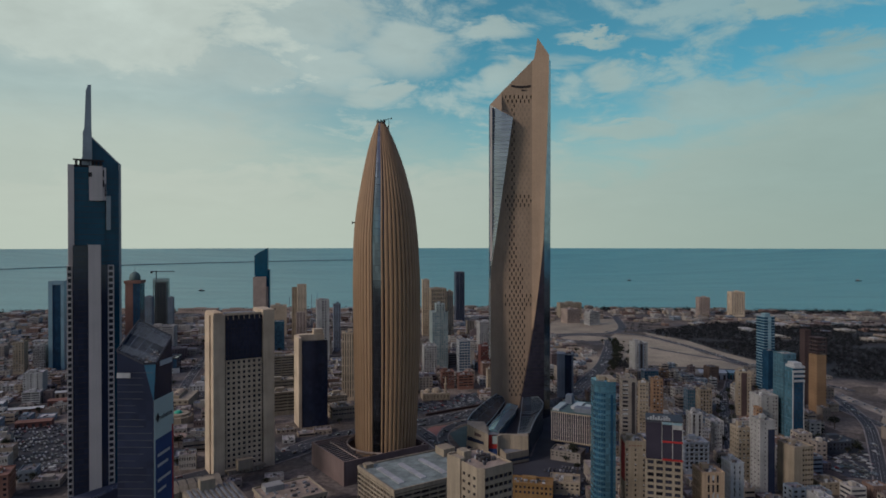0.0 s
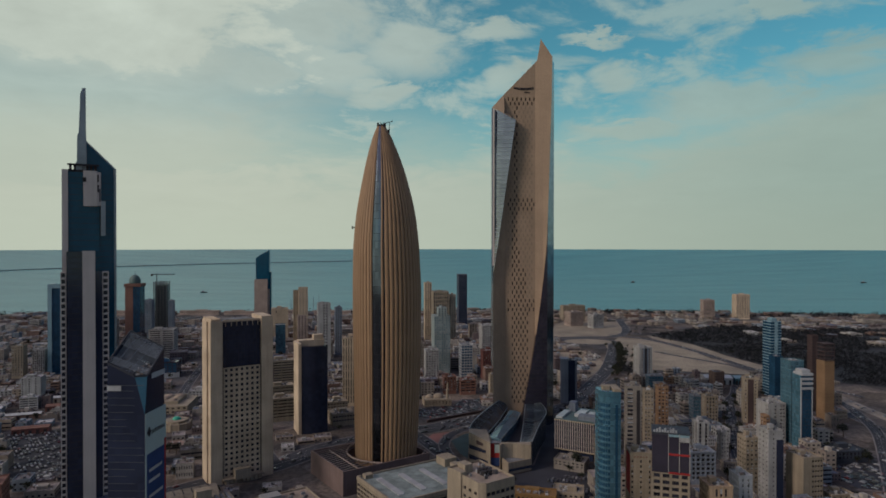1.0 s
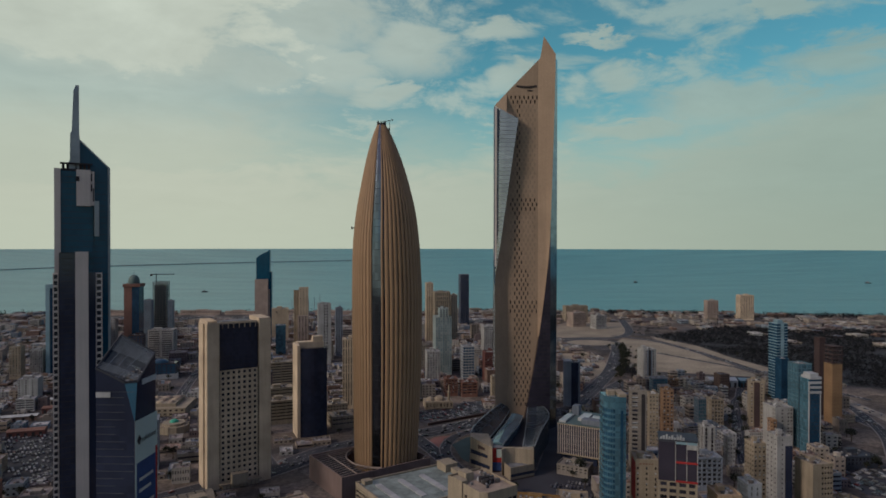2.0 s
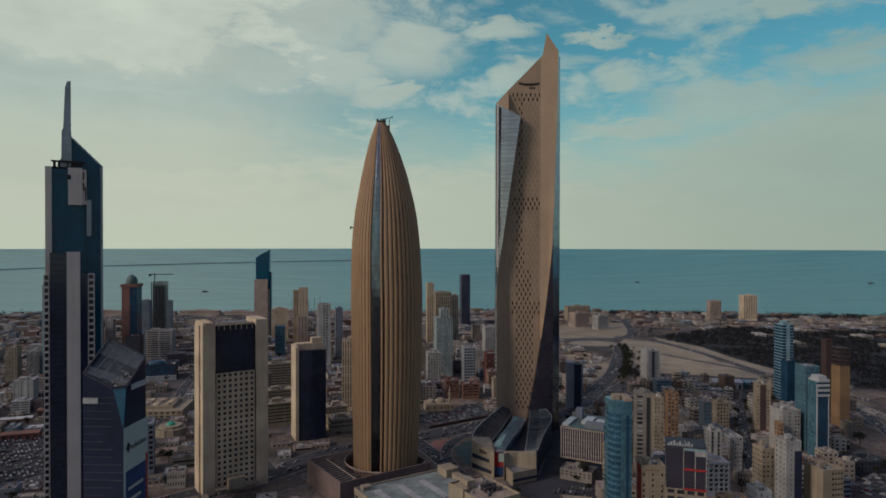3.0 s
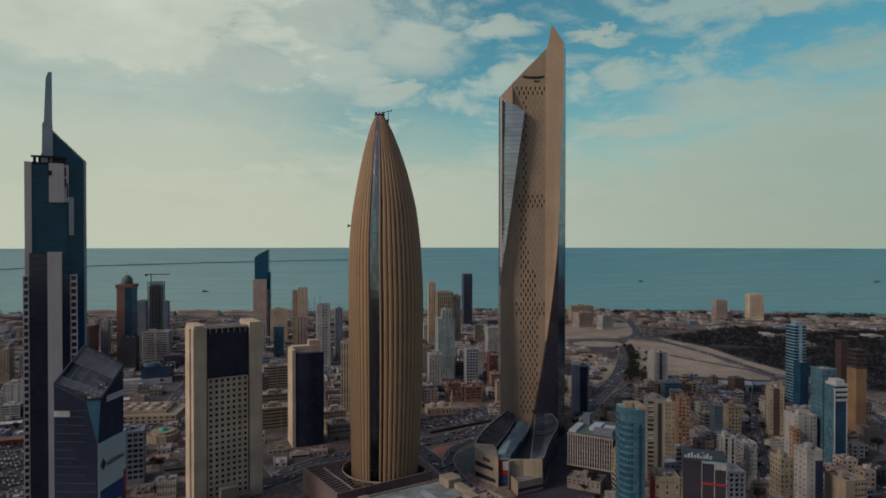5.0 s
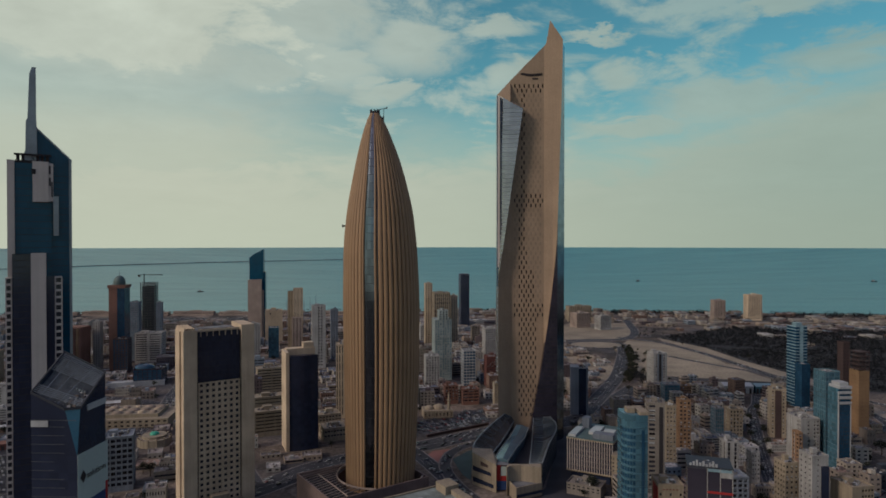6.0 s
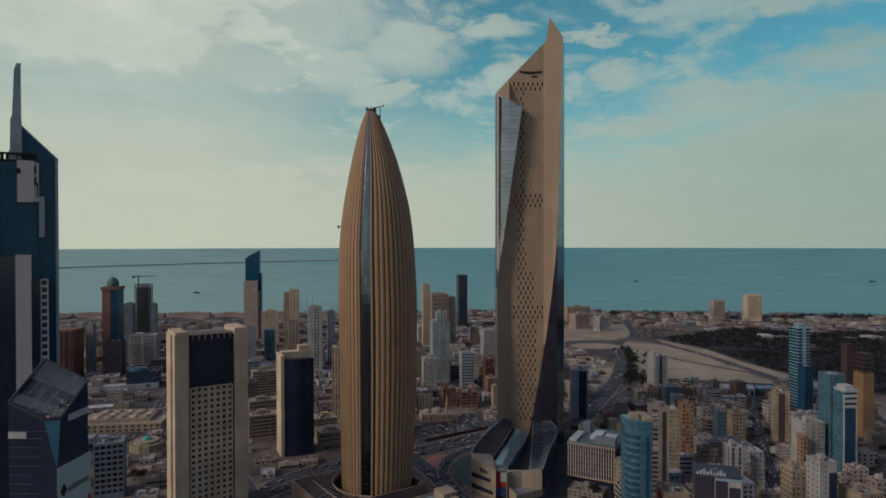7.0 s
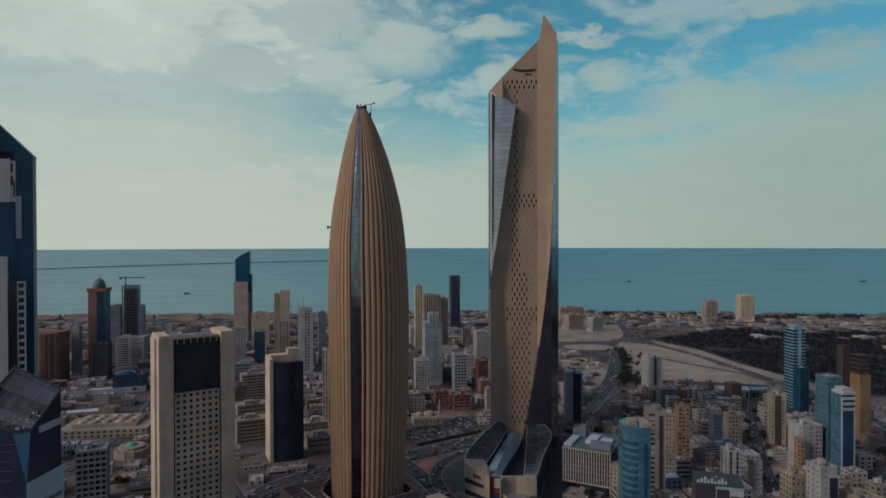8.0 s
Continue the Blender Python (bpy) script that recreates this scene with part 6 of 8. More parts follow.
def unfinished_tower():
    ob = thing("gold_tower", "ochre tower with unfinished dark storeys on top and a dark flank", "tower", 410.4, 695, 5)
    ob.scale = (0.83, 0.83, 1.055)
    FOOT.append((410, 695, 12))
    mb, pn = Mb(), Mb()
    mb.facade((-6.6, -8), (1, 0), 13.2, 6, 62, 7, 16, 0.35, 0.3, 0.15, 0, pn)
    mb.facade((-6.6, 8), (0, -1), 16, 6, 62, 7, 16, 0.35, 0.3, 0.15, 0, pn)
    mb.box(-6.3, 6.6, -7.7, 8, 0, 62)
    part("body", mb, M["gold"], ob, "ochre cladding")
    part("window_glass", pn, M["brown"], ob, kind="stuff")
    for k in range(5):
        q = Mb()
        q.box(-7, 7, -8.4, 8, 63 + k * 4, 63.7 + k * 4)
        part("slab", q, M["darkbrown"], ob)
    mb = Mb()
    for x in (-6.4, -2, 2, 6.2):
        for y in (-7.8, 0, 7.4):
            q = Mb()
            q.box(x - 0.3, x + 0.3, y - 0.3, y + 0.3, 62, 80)
            part("column", q, M["darkbrown"], ob)


unfinished_tower()
tower("brown_tower", "dark brown concrete tower behind an ochre one", 421.4, 738, 7.0, 9.0, 86.7, 5, "darkbrown", "dark", cols=2, fw=0.4, fh=0.4, category="tower", units=0)


def banded_tower(name, label, x, y, w, d, h, yaw, glass, band, floor=3.6):
    """Glass tower with a proud pale band at each floor and a recessed strip."""
    ob = thing(name, label, "tower", x, y, yaw)
    FOOT.append((x, y, 0.6 * math.hypot(w, d)))
    gl, mb = Mb(), Mb()
    a, b = w / 2, d / 2
    rows = round(h / floor)
    for o, u, W in (((-a, -b), (1, 0), w), ((-a, b), (0, -1), d), ((a, -b), (0, 1), d)):
        curtain(mb, o, u, W, 0, h, max(3, round(W / 3)), rows, 0, 0, 0.5, 0.35, False, gl)
    mb.box(-a + 0.2, a - 0.2, -b + 0.2, b, 0, h)
    mb.box(-a * 0.5, a * 0.5, -b * 0.5, b * 0.5, h, h + 4)
    mb.box(-a * 0.3, a * 0.3, -b - 0.3, -b + 0.3, h * 0.35, h)
    part("frame", mb, M[band], ob)
    part("glazing", gl, M[glass], ob, kind="stuff")
    return ob


banded_tower("blue_tower", "tall pale blue apartment tower with white floor bands", 412.8, 812, 14.1, 16.2, 93.5, 8, "navy_glass", "ice")
glass_tower("blue_tower", "dark blue glass tower with a plain front", 394.5, 767, 9.6, 11, 58, 8, "navy_glass", "navy_glass", 3)
glass_tower("blue_tower", "pale blue glass tower beside a striped tower", 337, 626, 13.0, 15, 79, 8, "blue_glass", "teal_glass", 5, ribw=0.35)
tower("apartment_tower", "white apartment tower with balcony recesses", 316.5, 626, 17.4, 20, 38.5, 5, "white", cols=6, fw=0.62, fh=0.5, dep=1.0, category="apartment tower", sidemask=lambda c, r: c > 4, mask=lambda c, r: c == 2 or c > 3)
t_flank = tower("office_tower_block", "white tower with a dark glass flank and small windows", 239, 475, 11.0, 13, 56, 5, "white", cols=4, fw=0.3, fh=0.35, category="tower", side=3, mask=lambda c, r: c == 1)
mb = Mb()
mb.box(0.6, 5.7, -7.0, -6.4, 0, 49)
part("dark_glass", mb, M["dark_glass"], t_flank, "dark glass strip")
tower("office_building", "cream office building with bands of dark windows on one face", 263.2, 474, 15.8, 18, 37.6, 10, "cream", cols=7, fw=0.78, fh=0.45, side=0, dep=0.6, category="office building",
      mask=lambda c, r: c > 2, roof="tanroof")
tower("apartment_block", "yellow rendered apartment block with a stepped cluttered roof", 161, 385, 13.4, 15, 50.2, 0, "yellow", cols=5, floor=6.0, fw=0.5, fh=0.8, category="apartment block", units=12, mask=lambda c, r: c in (1, 2, 3))
tower("apartment_block", "pale grey apartment block with balcony strips", 183.5, 402, 8.5, 12, 49.6, 4, "pale", cols=5, fw=0.55, fh=0.62, dep=0.8, category="apartment block", units=12, mask=lambda c, r: c in (1, 3))
t_mid = tower("apartment_tower", "cream and grey apartment tower with two dark window columns", 276, 896, 18.4, 20, 48, 8, "white", cols=7, fw=0.72, fh=0.5, dep=0.8, category="apartment tower", mask=lambda c, r: c in (1, 5))
for x0, x1, k in ((-4.2, -2.0, "grey"), (-2.0, 1.4, "dark"), (1.4, 3.4, "grey")):
    mb = Mb()
    mb.box(x0, x1, -10.3, -9.9, 0, 46.5)
    part("centre_strip", mb, M[k], t_mid, "grey and dark glass centre strip")
slab = glass_tower("glass_slab", "slim dark slab with grey concrete flanks", 149, 774.5, 18.8, 16, 51.7, -10, "dark_glass", "dark_glass", 4, ribw=0.1)
for x0, x1 in ((-9.8, -0.4), (7.6, 9.8)):
    mb = Mb()
    mb.box(x0, x1, -8.6, 8.2, 0, 53)
    part("pier", mb, M["grey"], slab, "grey concrete pier")
tower("garage", "dark low warehouse among trees", 352, 570, 32, 18, 11, 8, "shadow_steel", cols=9, fw=0.5, fh=0.7, category="warehouse", roof="shadow_steel", units=3)
tower("villa", "cream low villa with a flat grey-green roof", 289, 477, 18, 14, 9, 6, "cream", cols=4, fw=0.4, fh=0.4, category="house", roof="teal_roof")
tower("apartment_block", "slim white block with two tall window strips", 222, 560, 10, 12, 38, 0, "white", "pane", cols=2, fw=0.35, fh=0.9, category="apartment block")
tower("apartment_block", "cream block with a rounded gable and dark balconies", 282.6, 687, 12.5, 13, 29.8, 0, "cream", cols=4, fw=0.6, fh=0.6, dep=1.0, category="apartment block")
glass_tower("blue_block", "blue glass block between apartment houses", 272, 700, 8, 12, 27, 0, "blue_glass", "grey", 4)
glass_tower("blue_block", "low blue glass block beside a sand lot", 270, 828, 18, 14, 22, 0, "blue_glass", "grey", 5)
tower("apartment_block", "brown and cream block on a small street", 290, 838, 14, 12, 18, 0, "orange", cols=5, fw=0.5, fh=0.5, category="apartment block")
tower("apartment_block", "grey unfinished concrete block with open bays", 205, 520, 20, 16, 26, 2, "grey", "dark", cols=5, fw=0.75, fh=0.7, dep=1.5, category="apartment block", units=12)
tower("apartment_block", "beige apartment block beside a tall white slab", 229.5, 490, 9.5, 12, 46, 5, "cream", cols=3, fw=0.45, fh=0.45, category="apartment block", units=8)
tower("apartment_block", "narrow orange block against a white tower", 304, 612, 3.6, 9, 29, 5, "orange", cols=1, fw=0.5, fh=0.5, category="apartment block", units=0)
tower("old_block", "ochre two-storey market building with dark windows", 64, 468, 34, 15, 12, -12, "ochre", cols=11, fw=0.5, fh=0.5, category="market building", roof="tanroof", units=10)
tower("old_block", "tan low shop building with a flat roof", 92, 478, 22, 18, 10, -12, "cream", cols=6, fw=0.5, fh=0.5, category="shop building", roof="tanroof", units=10)
tower("old_block", "tan low building in front of a finned office", 108, 548, 26, 16, 9, -28, "taupe", cols=7, fw=0.5, fh=0.45, category="shop building", roof="tanroof", units=8)

# ---------------------------------------------------------------- the quarter between the two tallest towers
tower("grey_tower", "tall grey-blue apartment tower with narrow windows", -7, 956, 23.7, 28.5, 84.6, 10, "teal_wall", "teal_glass", cols=7, fw=0.5, fh=0.62, category="apartment tower", units=0)
tower("tower_head", "grey-blue plant storey on a tower roof", -5.6, 954, 13, 15.5, 97, 10, "teal_wall", cols=3, fw=0.5, fh=0.5, category="tower", foot=80, units=2)
tower("apartment_tower", "white apartment tower with small dark windows", -20, 911, 18.3, 20, 41.5, 10, "white", cols=5, fw=0.5, fh=0.5, category="apartment tower")
glass_tower("blue_tower", "dark blue tower with pale vertical ribs", 29, 916, 16, 19.2, 48, 10, "navy_glass", "pale", 4, ribw=0.7)
tower("apartment_tower", "red-brown brick apartment tower", 59.6, 909.6, 16, 17, 40.7, 10, "redbrown", cols=5, fw=0.45, fh=0.45, category="apartment tower")
tower("apartment_block", "red-brown and white apartment block with balconies", 5, 821, 15.7, 16, 22.3, 10, "brown", cols=4, fw=0.6, fh=0.5, dep=1.0, category="apartment block")
tower("apartment_block", "red-brown and white apartment block with long balconies", 27.7, 817.6, 19.7, 16, 18.8, 10, "brown", cols=3, fw=0.86, fh=0.5, dep=1.0, category="apartment block")
tower("apartment_tower", "white and grey apartment tower with dark window columns", 70, 1103, 19.6, 23.5, 52, 10, "white", cols=6, fw=0.55, fh=0.6, category="apartment tower")
tower("apartment_block", "narrow cream apartment block", 59, 804.6, 7.5, 9, 28, 10, "cream", cols=2, fw=0.3, fh=0.3, category="apartment block")
glass_tower("dark_tower", "tall dark tower with a pale flank near the shore", 38, 1513, 20, 24, 120, 10, "dark_glass", "grey", 5, ribw=0.08, wallside=1)
tower("cream_tower", "cream tower with tall dark window strips", -11, 1200, 28.7, 30, 102.6, 10, "cream", cols=8, floor=7.0, fw=0.45, fh=0.8, category="tower")
tower("slab_tower", "tall plain brown slab tower", -34.7, 1229, 13.2, 15.8, 117, 10, "beige", cols=3, fw=0.5, fh=0.5, category="tower")
tower("slab_tower", "beige slab tower beside a cream tower", 12, 1222, 12, 16, 95, 10, "beige", cols=3, fw=0.4, fh=0.5, category="tower")

# ---------------------------------------------------------------- western quarters
def glass_fronted():
    ob = thing("dark_office", "office block with a dark glass front and a beige pier", "office building", -137.4, 657, 24)
    FOOT.append((-137, 657, 24))
    mb, gl = Mb(), Mb()
    a, b, h = 14.8, 12.0, 91.0
    seg = [(-a + 3.0 + (2 * a - 3.0) * i / 8, -b - 2.0 * math.sin(math.pi * i / 8)) for i in range(9)]
    for r in range(26):
        for (xa, ya), (xb, yb) in zip(seg, seg[1:]):
            gl.face(((xa, ya, r * h / 27), (xb, yb, r * h / 27), (xb, yb, (r + 1) * h / 27), (xa, ya, (r + 1) * h / 27)))
    gl.box(-a + 3.0, a, -b + 0.1, b, 0, 86)
    part("glass_front", gl, M["dark_glass"], ob, "curved dark blue glass front")
    mb.box(-a, -a + 3.0, -b - 0.8, b, 0, h)
    mb.box(-a + 3.0, a, 2, b, 86, 92)
    mb.box(4, a - 1, 3, b - 1, 91, 97)
    part("pier", mb, M["sandstone"], ob, "beige stone pier and roof block")


glass_fronted()
tower("office_building", "cream office building with long dark window bands", -218, 846, 34, 20, 38, 24, "cream", cols=2, fw=0.94, fh=0.42, dep=0.8, category="office building")
tower("parking_building", "cream parking building with open decks", -178.8, 698, 30, 22, 25, 24, "cream", "dark", cols=3, fw=0.95, fh=0.45, dep=1.5, category="parking garage", roof="tanroof")
tower("low_office", "cream low office with long window bands", -190, 735, 30, 20, 30, 24, "cream", "dark", cols=2, fw=0.95, fh=0.35, dep=1.2, category="office building")
tower("ribbed_tower", "cream ribbed slab tower behind the finned tower", -113, 760, 17, 16, 81, 10, "beige", "dark", cols=6, floor=9.0, fw=0.35, fh=0.9, dep=0.8, category="tower")
tower("low_block", "cream stepped low building", -110.5, 684, 24, 24, 13, 24, "cream", cols=8, fw=0.7, fh=0.4, category="office building", roof="tanroof", units=12)
tower("low_block", "cream stepped low building with roof clutter", -124, 716, 26, 22, 17, 24, "cream", cols=8, fw=0.6, fh=0.4, category="office building", roof="tanroof", units=12)
tower("slab_tower", "slim cream slab tower", -287, 1221.5, 10.5, 12, 102.6, 15, "cream", cols=2, fw=0.2, fh=0.4, category="tower", units=0)
tower("slab_tower", "slim beige slab tower with a plain front", -271, 1211.4, 17, 19, 109, 15, "beige", cols=3, fw=0.2, fh=0.4, side=0, category="tower", units=0)
tower("slab_tower", "lower brown slab in front of a beige tower", -267.7, 1189, 17, 14, 58.6, 15, "band", cols=3, fw=0.3, fh=0.6, category="tower", units=0)
tower("white_tower", "white tower with a dark window column", -196.8, 1032, 20.3, 20, 96, 15, "white", cols=5, floor=4.5, fw=0.6, fh=0.5, category="tower", mask=lambda c, r: c in (2, 3))
tower("slab_tower", "grey-blue slab tower behind a white one", -186, 1105, 12, 12, 82, 15, "grey", cols=3, fw=0.4, fh=0.5, category="tower")
glass_tower("blue_tower", "small blue glass tower with white edges", -290.5, 1121.6, 16.3, 19.6, 50, 15, "blue_glass", "blue_glass", 4)
tower("apartment_tower", "white apartment block behind the beige tower", -312, 1090, 16, 16, 60, 15, "white", cols=4, fw=0.5, fh=0.5, category="apartment tower")
tower("beige_block", "broad beige block with one dark opening", -330, 1266, 32, 25, 64, 15, "beige", cols=5, floor=12, fw=0.3, fh=0.3, category="tower", mask=lambda c, r: c == 1 and r == 4)


def fin_tower():
    ob = thing("fin_tower", "dark blue glass tower with a slanting top on a beige block", "tower", -386.6, 1346, 10)
    FOOT.append((-386, 1346, 26))
    gl, mb = Mb(), Mb()
    n = 10
    for i in range(n):
        xa, xb = -13 + 27 * i / n, -13 + 27 * (i + 1) / n
        za, zb = 160 + 17 * (i / n) ** 0.7, 160 + 17 * ((i + 1) / n) ** 0.7
        for r in range(20):
            gl.face(((xa, -12, za * r / 20), (xb, -12, zb * r / 20), (xb, -12, zb * (r + 1) / 20), (xa, -12, za * (r + 1) / 20)))
    gl.prism([(-13, -11.9), (14, -11.9), (14, 13), (-13, 13)], 0, [160, 177, 177, 160])
    gl.box(14, 17.5, -8, 12, 0, 132)
    part("glazing", gl, M["deep_glass"], ob, "dark blue glazing")
    mb.box(-15.5, 11, -18, -12.1, 0, 117)
    mb.box(-15.5, 14.5, -14, 10, 0, 96)
    part("lower_block", mb, M["band"], ob, "pinkish beige lower block")
    mb = Mb()
    mb.prism([(-13.4, -12.3), (14.4, -12.3), (14.4, -11.2), (-13.4, -11.2)], 159, [161, 178.2, 178.2, 161])
    part("roof_edge", mb, M["deep_glass"], ob, "dark glass roof edge")


fin_tower()


def dome_tower():
    ob = thing("domed_tower", "brown stone and blue glass tower topped by a small grey-green dome", "tower", -494, 1014.5, 10)
    FOOT.append((-494, 1014, 24))
    mb, gl = Mb(), Mb()
    mb.box(-11, 0.5, -13, 13, 0, 124)
    mb.box(-12.5, 12.5, -14, 14, 123.5, 128)
    part("stone", mb, M["brown"], ob, "red-brown stone flank")
    rb = Mb()
    curtain(rb, (0.5, -12.6), (1, 0), 10.4, 0, 123.5, 4, 32, 0, 0, 0.12, 0.15, True, gl)
    curtain(rb, (10.9, -12.6), (0, 1), 25, 0, 123.5, 8, 32, 0, 0, 0.12, 0.15, True, gl)
    part("glazing", gl, M["navy_glass"], ob, "dark blue glazing")
    part("mullion", rb, M["dark"], ob, "dark mullions", "stuff")
    dm = Mb()
    dm.loft([[(8.5 * math.cos(radians(e)) * math.cos(radians(t)), 8.5 * math.cos(radians(e)) * math.sin(radians(t)), 131 + 11 * math.sin(radians(e))) for t in range(0, 360, 20)] for e in (-14, 0, 18, 36, 54, 72, 86)], 0, True)
    smooth(part("dome", dm, M["verdigris"], ob, "grey-green ribbed dome"))
    mb = Mb()
    mb.loft([[(0.5 * math.cos(radians(t)), 0.5 * math.sin(radians(t)), 141) for t in range(0, 360, 60)], [(0.12 * math.cos(radians(t)), 0.12 * math.sin(radians(t)), 150) for t in range(0, 360, 60)]], 0, True)
    part("finial", mb, M["metal"], ob, "thin metal finial")


dome_tower()
tower("low_tower", "lower brown and blue glass wing beside the domed tower", -478.4, 992, 20.6, 18, 51, 10, "darkbrown", "navy_glass", cols=5, fw=0.7, fh=0.6, category="tower")


def building_site():
    ob = thing("concrete_shell", "unfinished concrete tower with a crane on top", "construction site", -503, 1129, 10)
    FOOT.append((-503, 1129, 20))
    for k in range(29):
        q = Mb()
        q.box(-11, 11, -12, 12, k * 4.3, k * 4.3 + 0.8)
        part("slab", q, M["metal_dark"], ob)
    mb = Mb()
    for x in (-10.4, -5, 0, 5, 10.4):
        for y in (-11.4, 0, 11.4):
            q = Mb()
            q.box(x - 0.6, x + 0.6, y - 0.6, y + 0.6, 0, 125)
            part("column", q, M["metal_dark"], ob)
    mb.box(-9, 9, -9, 11, 0, 118)
    part("netting", mb, M["grey_glass"], ob, "dark grey netting")
    mb = Mb()
    mb.box(-8.6, -7.4, -2, -0.8, 118, 139)
    mb.box(-18, 22, -1.9, -0.9, 136.5, 137.6)
    mb.box(-17.5, -14, -2.4, -0.4, 134, 137)
    part("crane", mb, M["dark"], ob, "dark steel tower crane")


building_site()
tower("teal_slab", "grey-teal slab tower", -507, 1089, 14, 16.8, 95.7, 10, "grey", "teal_glass", cols=5, fw=0.6, fh=0.6, category="tower")
tower("teal_slab", "slim grey-teal slab tower", -484, 1125, 9, 10, 91.7, 10, "grey", "teal_glass", cols=3, fw=0.6, fh=0.6, category="tower")
tower("office_building", "white office block with dark window bands", -476.6, 1076, 40, 26, 48, 10, "white", cols=2, fw=0.8, fh=0.4, dep=0.8, category="office building")
tower("office_building", "white narrow block beside the domed tower", -530, 1020, 10, 14, 72, 10, "white", cols=3, fw=0.5, fh=0.5, category="tower")
glass_hall = tower("low_glass_hall", "dark low glass hall", -404, 922, 36, 28, 22, 10, "wing_glass", "navy_glass", cols=6, fw=0.85, fh=0.8, category="hall")
mb = Mb()
mb.loft([[(-6 + 13 * math.cos(radians(e)) * math.cos(radians(t)), -3 + 9 * math.cos(radians(e)) * math.sin(radians(t)), 21.5 + 6.0 * math.sin(radians(e))) for t in range(0, 360, 20)] for e in (0, 18, 36, 54, 72, 88)], 0, True)
part("glass_dome", mb, M["navy_glass"], glass_hall, "low dark blue glass dome on the roof")


def fluted_block():
    ob = thing("fluted_building", "brown fluted building with a curved front", "office building", -547, 992, 0)
    FOOT.append((-547, 992, 24))
    for k in range(9):
        mb = Mb()
        a0 = -16 + 32 * k / 9
        c = a0 + 16 / 9
        dpt = -12 - 5 * math.cos((c / 16) * 1.4)
        mb.prism([(c + 1.9 * math.cos(radians(t)), dpt + 2.2 * math.sin(radians(t))) for t in range(180, 361, 20)] + [(a0 + 32 / 9, 10), (a0, 10)], 0, 67)
        part("flute", mb, M["orange" if k % 2 else "brown"], ob)
    mb = Mb()
    mb.box(-16.5, 16.5, -10, 11, 60, 68.3)
    part("roof", mb, M["brown"], ob, "brown roof slab")


fluted_block()
tower("grid_building", "grey office building with a regular grid of dark windows", -255.4, 557.7, 20, 22, 42.5, 22, "grey", "pane", cols=5, floor=4.0, fw=0.78, fh=0.62, dep=0.7, category="office building", side=4, units=10)
slab = glass_tower("blue_slab", "dark blue glass slab tower with pale edges", -573, 944, 20, 24, 130, 15, "navy_glass", "navy_glass", 5, ribw=0.12)
for x0, x1 in ((-10.4, -5.0), (6.0, 10.4)):
    mb = Mb()
    mb.box(x0, x1, -13, 12, 0, 132)
    part("pier", mb, M["ice"], slab, "pale blue-grey pier")
mb = Mb()
mb.box(-5.0, 6.0, -12.8, -10, 126, 132)
part("head_beam", mb, M["ice"], slab, "pale blue-grey head beam")
tower("apartment_block", "cream apartment block in the old quarter", -608, 910, 14.2, 17, 46.4, 15, "cream", cols=4, fw=0.4, fh=0.5, category="apartment block")
tower("apartment_block", "white office block with tall windows", -598, 941.5, 16.2, 19.4, 36.7, 15, "white", cols=6, fw=0.5, fh=0.7, category="apartment block")
tower("brown_block", "brown low building beside a parking lot", -330, 462, 26, 22, 20, 22, "brown", cols=6, fw=0.5, fh=0.5, category="office building", roof="tanroof", units=12)

# ---------------------------------------------------------------- far towers by the shore
tower("shore_tower", "orange-brown apartment slab near the shore", 678, 1655, 28, 24, 47, 0, "band", cols=7, fw=0.5, fh=0.7, category="apartment tower", units=3)
tower("shore_tower", "cream and orange apartment slab near the shore", 753, 1630, 34, 26, 63, 0, "sandstone", cols=8, fw=0.45, fh=0.7, category="apartment tower", units=3)
tower("apartment_block", "tan apartment block with balconies near the shore", 300.8, 1500, 34, 30, 32.7, 20, "band", cols=8, fw=0.5, fh=0.5, dep=1.0, category="apartment block")
tower("apartment_block", "broad cream apartment block behind a tan one near the shore", 318, 1600, 58, 22, 38, 12, "cream", cols=12, fw=0.5, fh=0.5, dep=0.8, category="apartment block")
tower("apartment_block", "white apartment block with dark balconies near the shore", 342, 1457, 27, 24, 31, 20, "white", cols=6, fw=0.6, fh=0.5, dep=1.0, category="apartment block")


# ---------------------------------------------------------------- mosques and domed halls
def dome_mesh(r, h, z, mb, n=16, m=0, x=0.0, y=0.0):
    mb.loft([[(x + r * math.cos(radians(e)) * math.cos(2 * math.pi * t / n), y + r * math.cos(radians(e)) * math.sin(2 * math.pi * t / n), z + h * math.sin(radians(e))) for t in range(n)] for e in (0, 15, 30, 45, 60, 75, 88)], m, True)


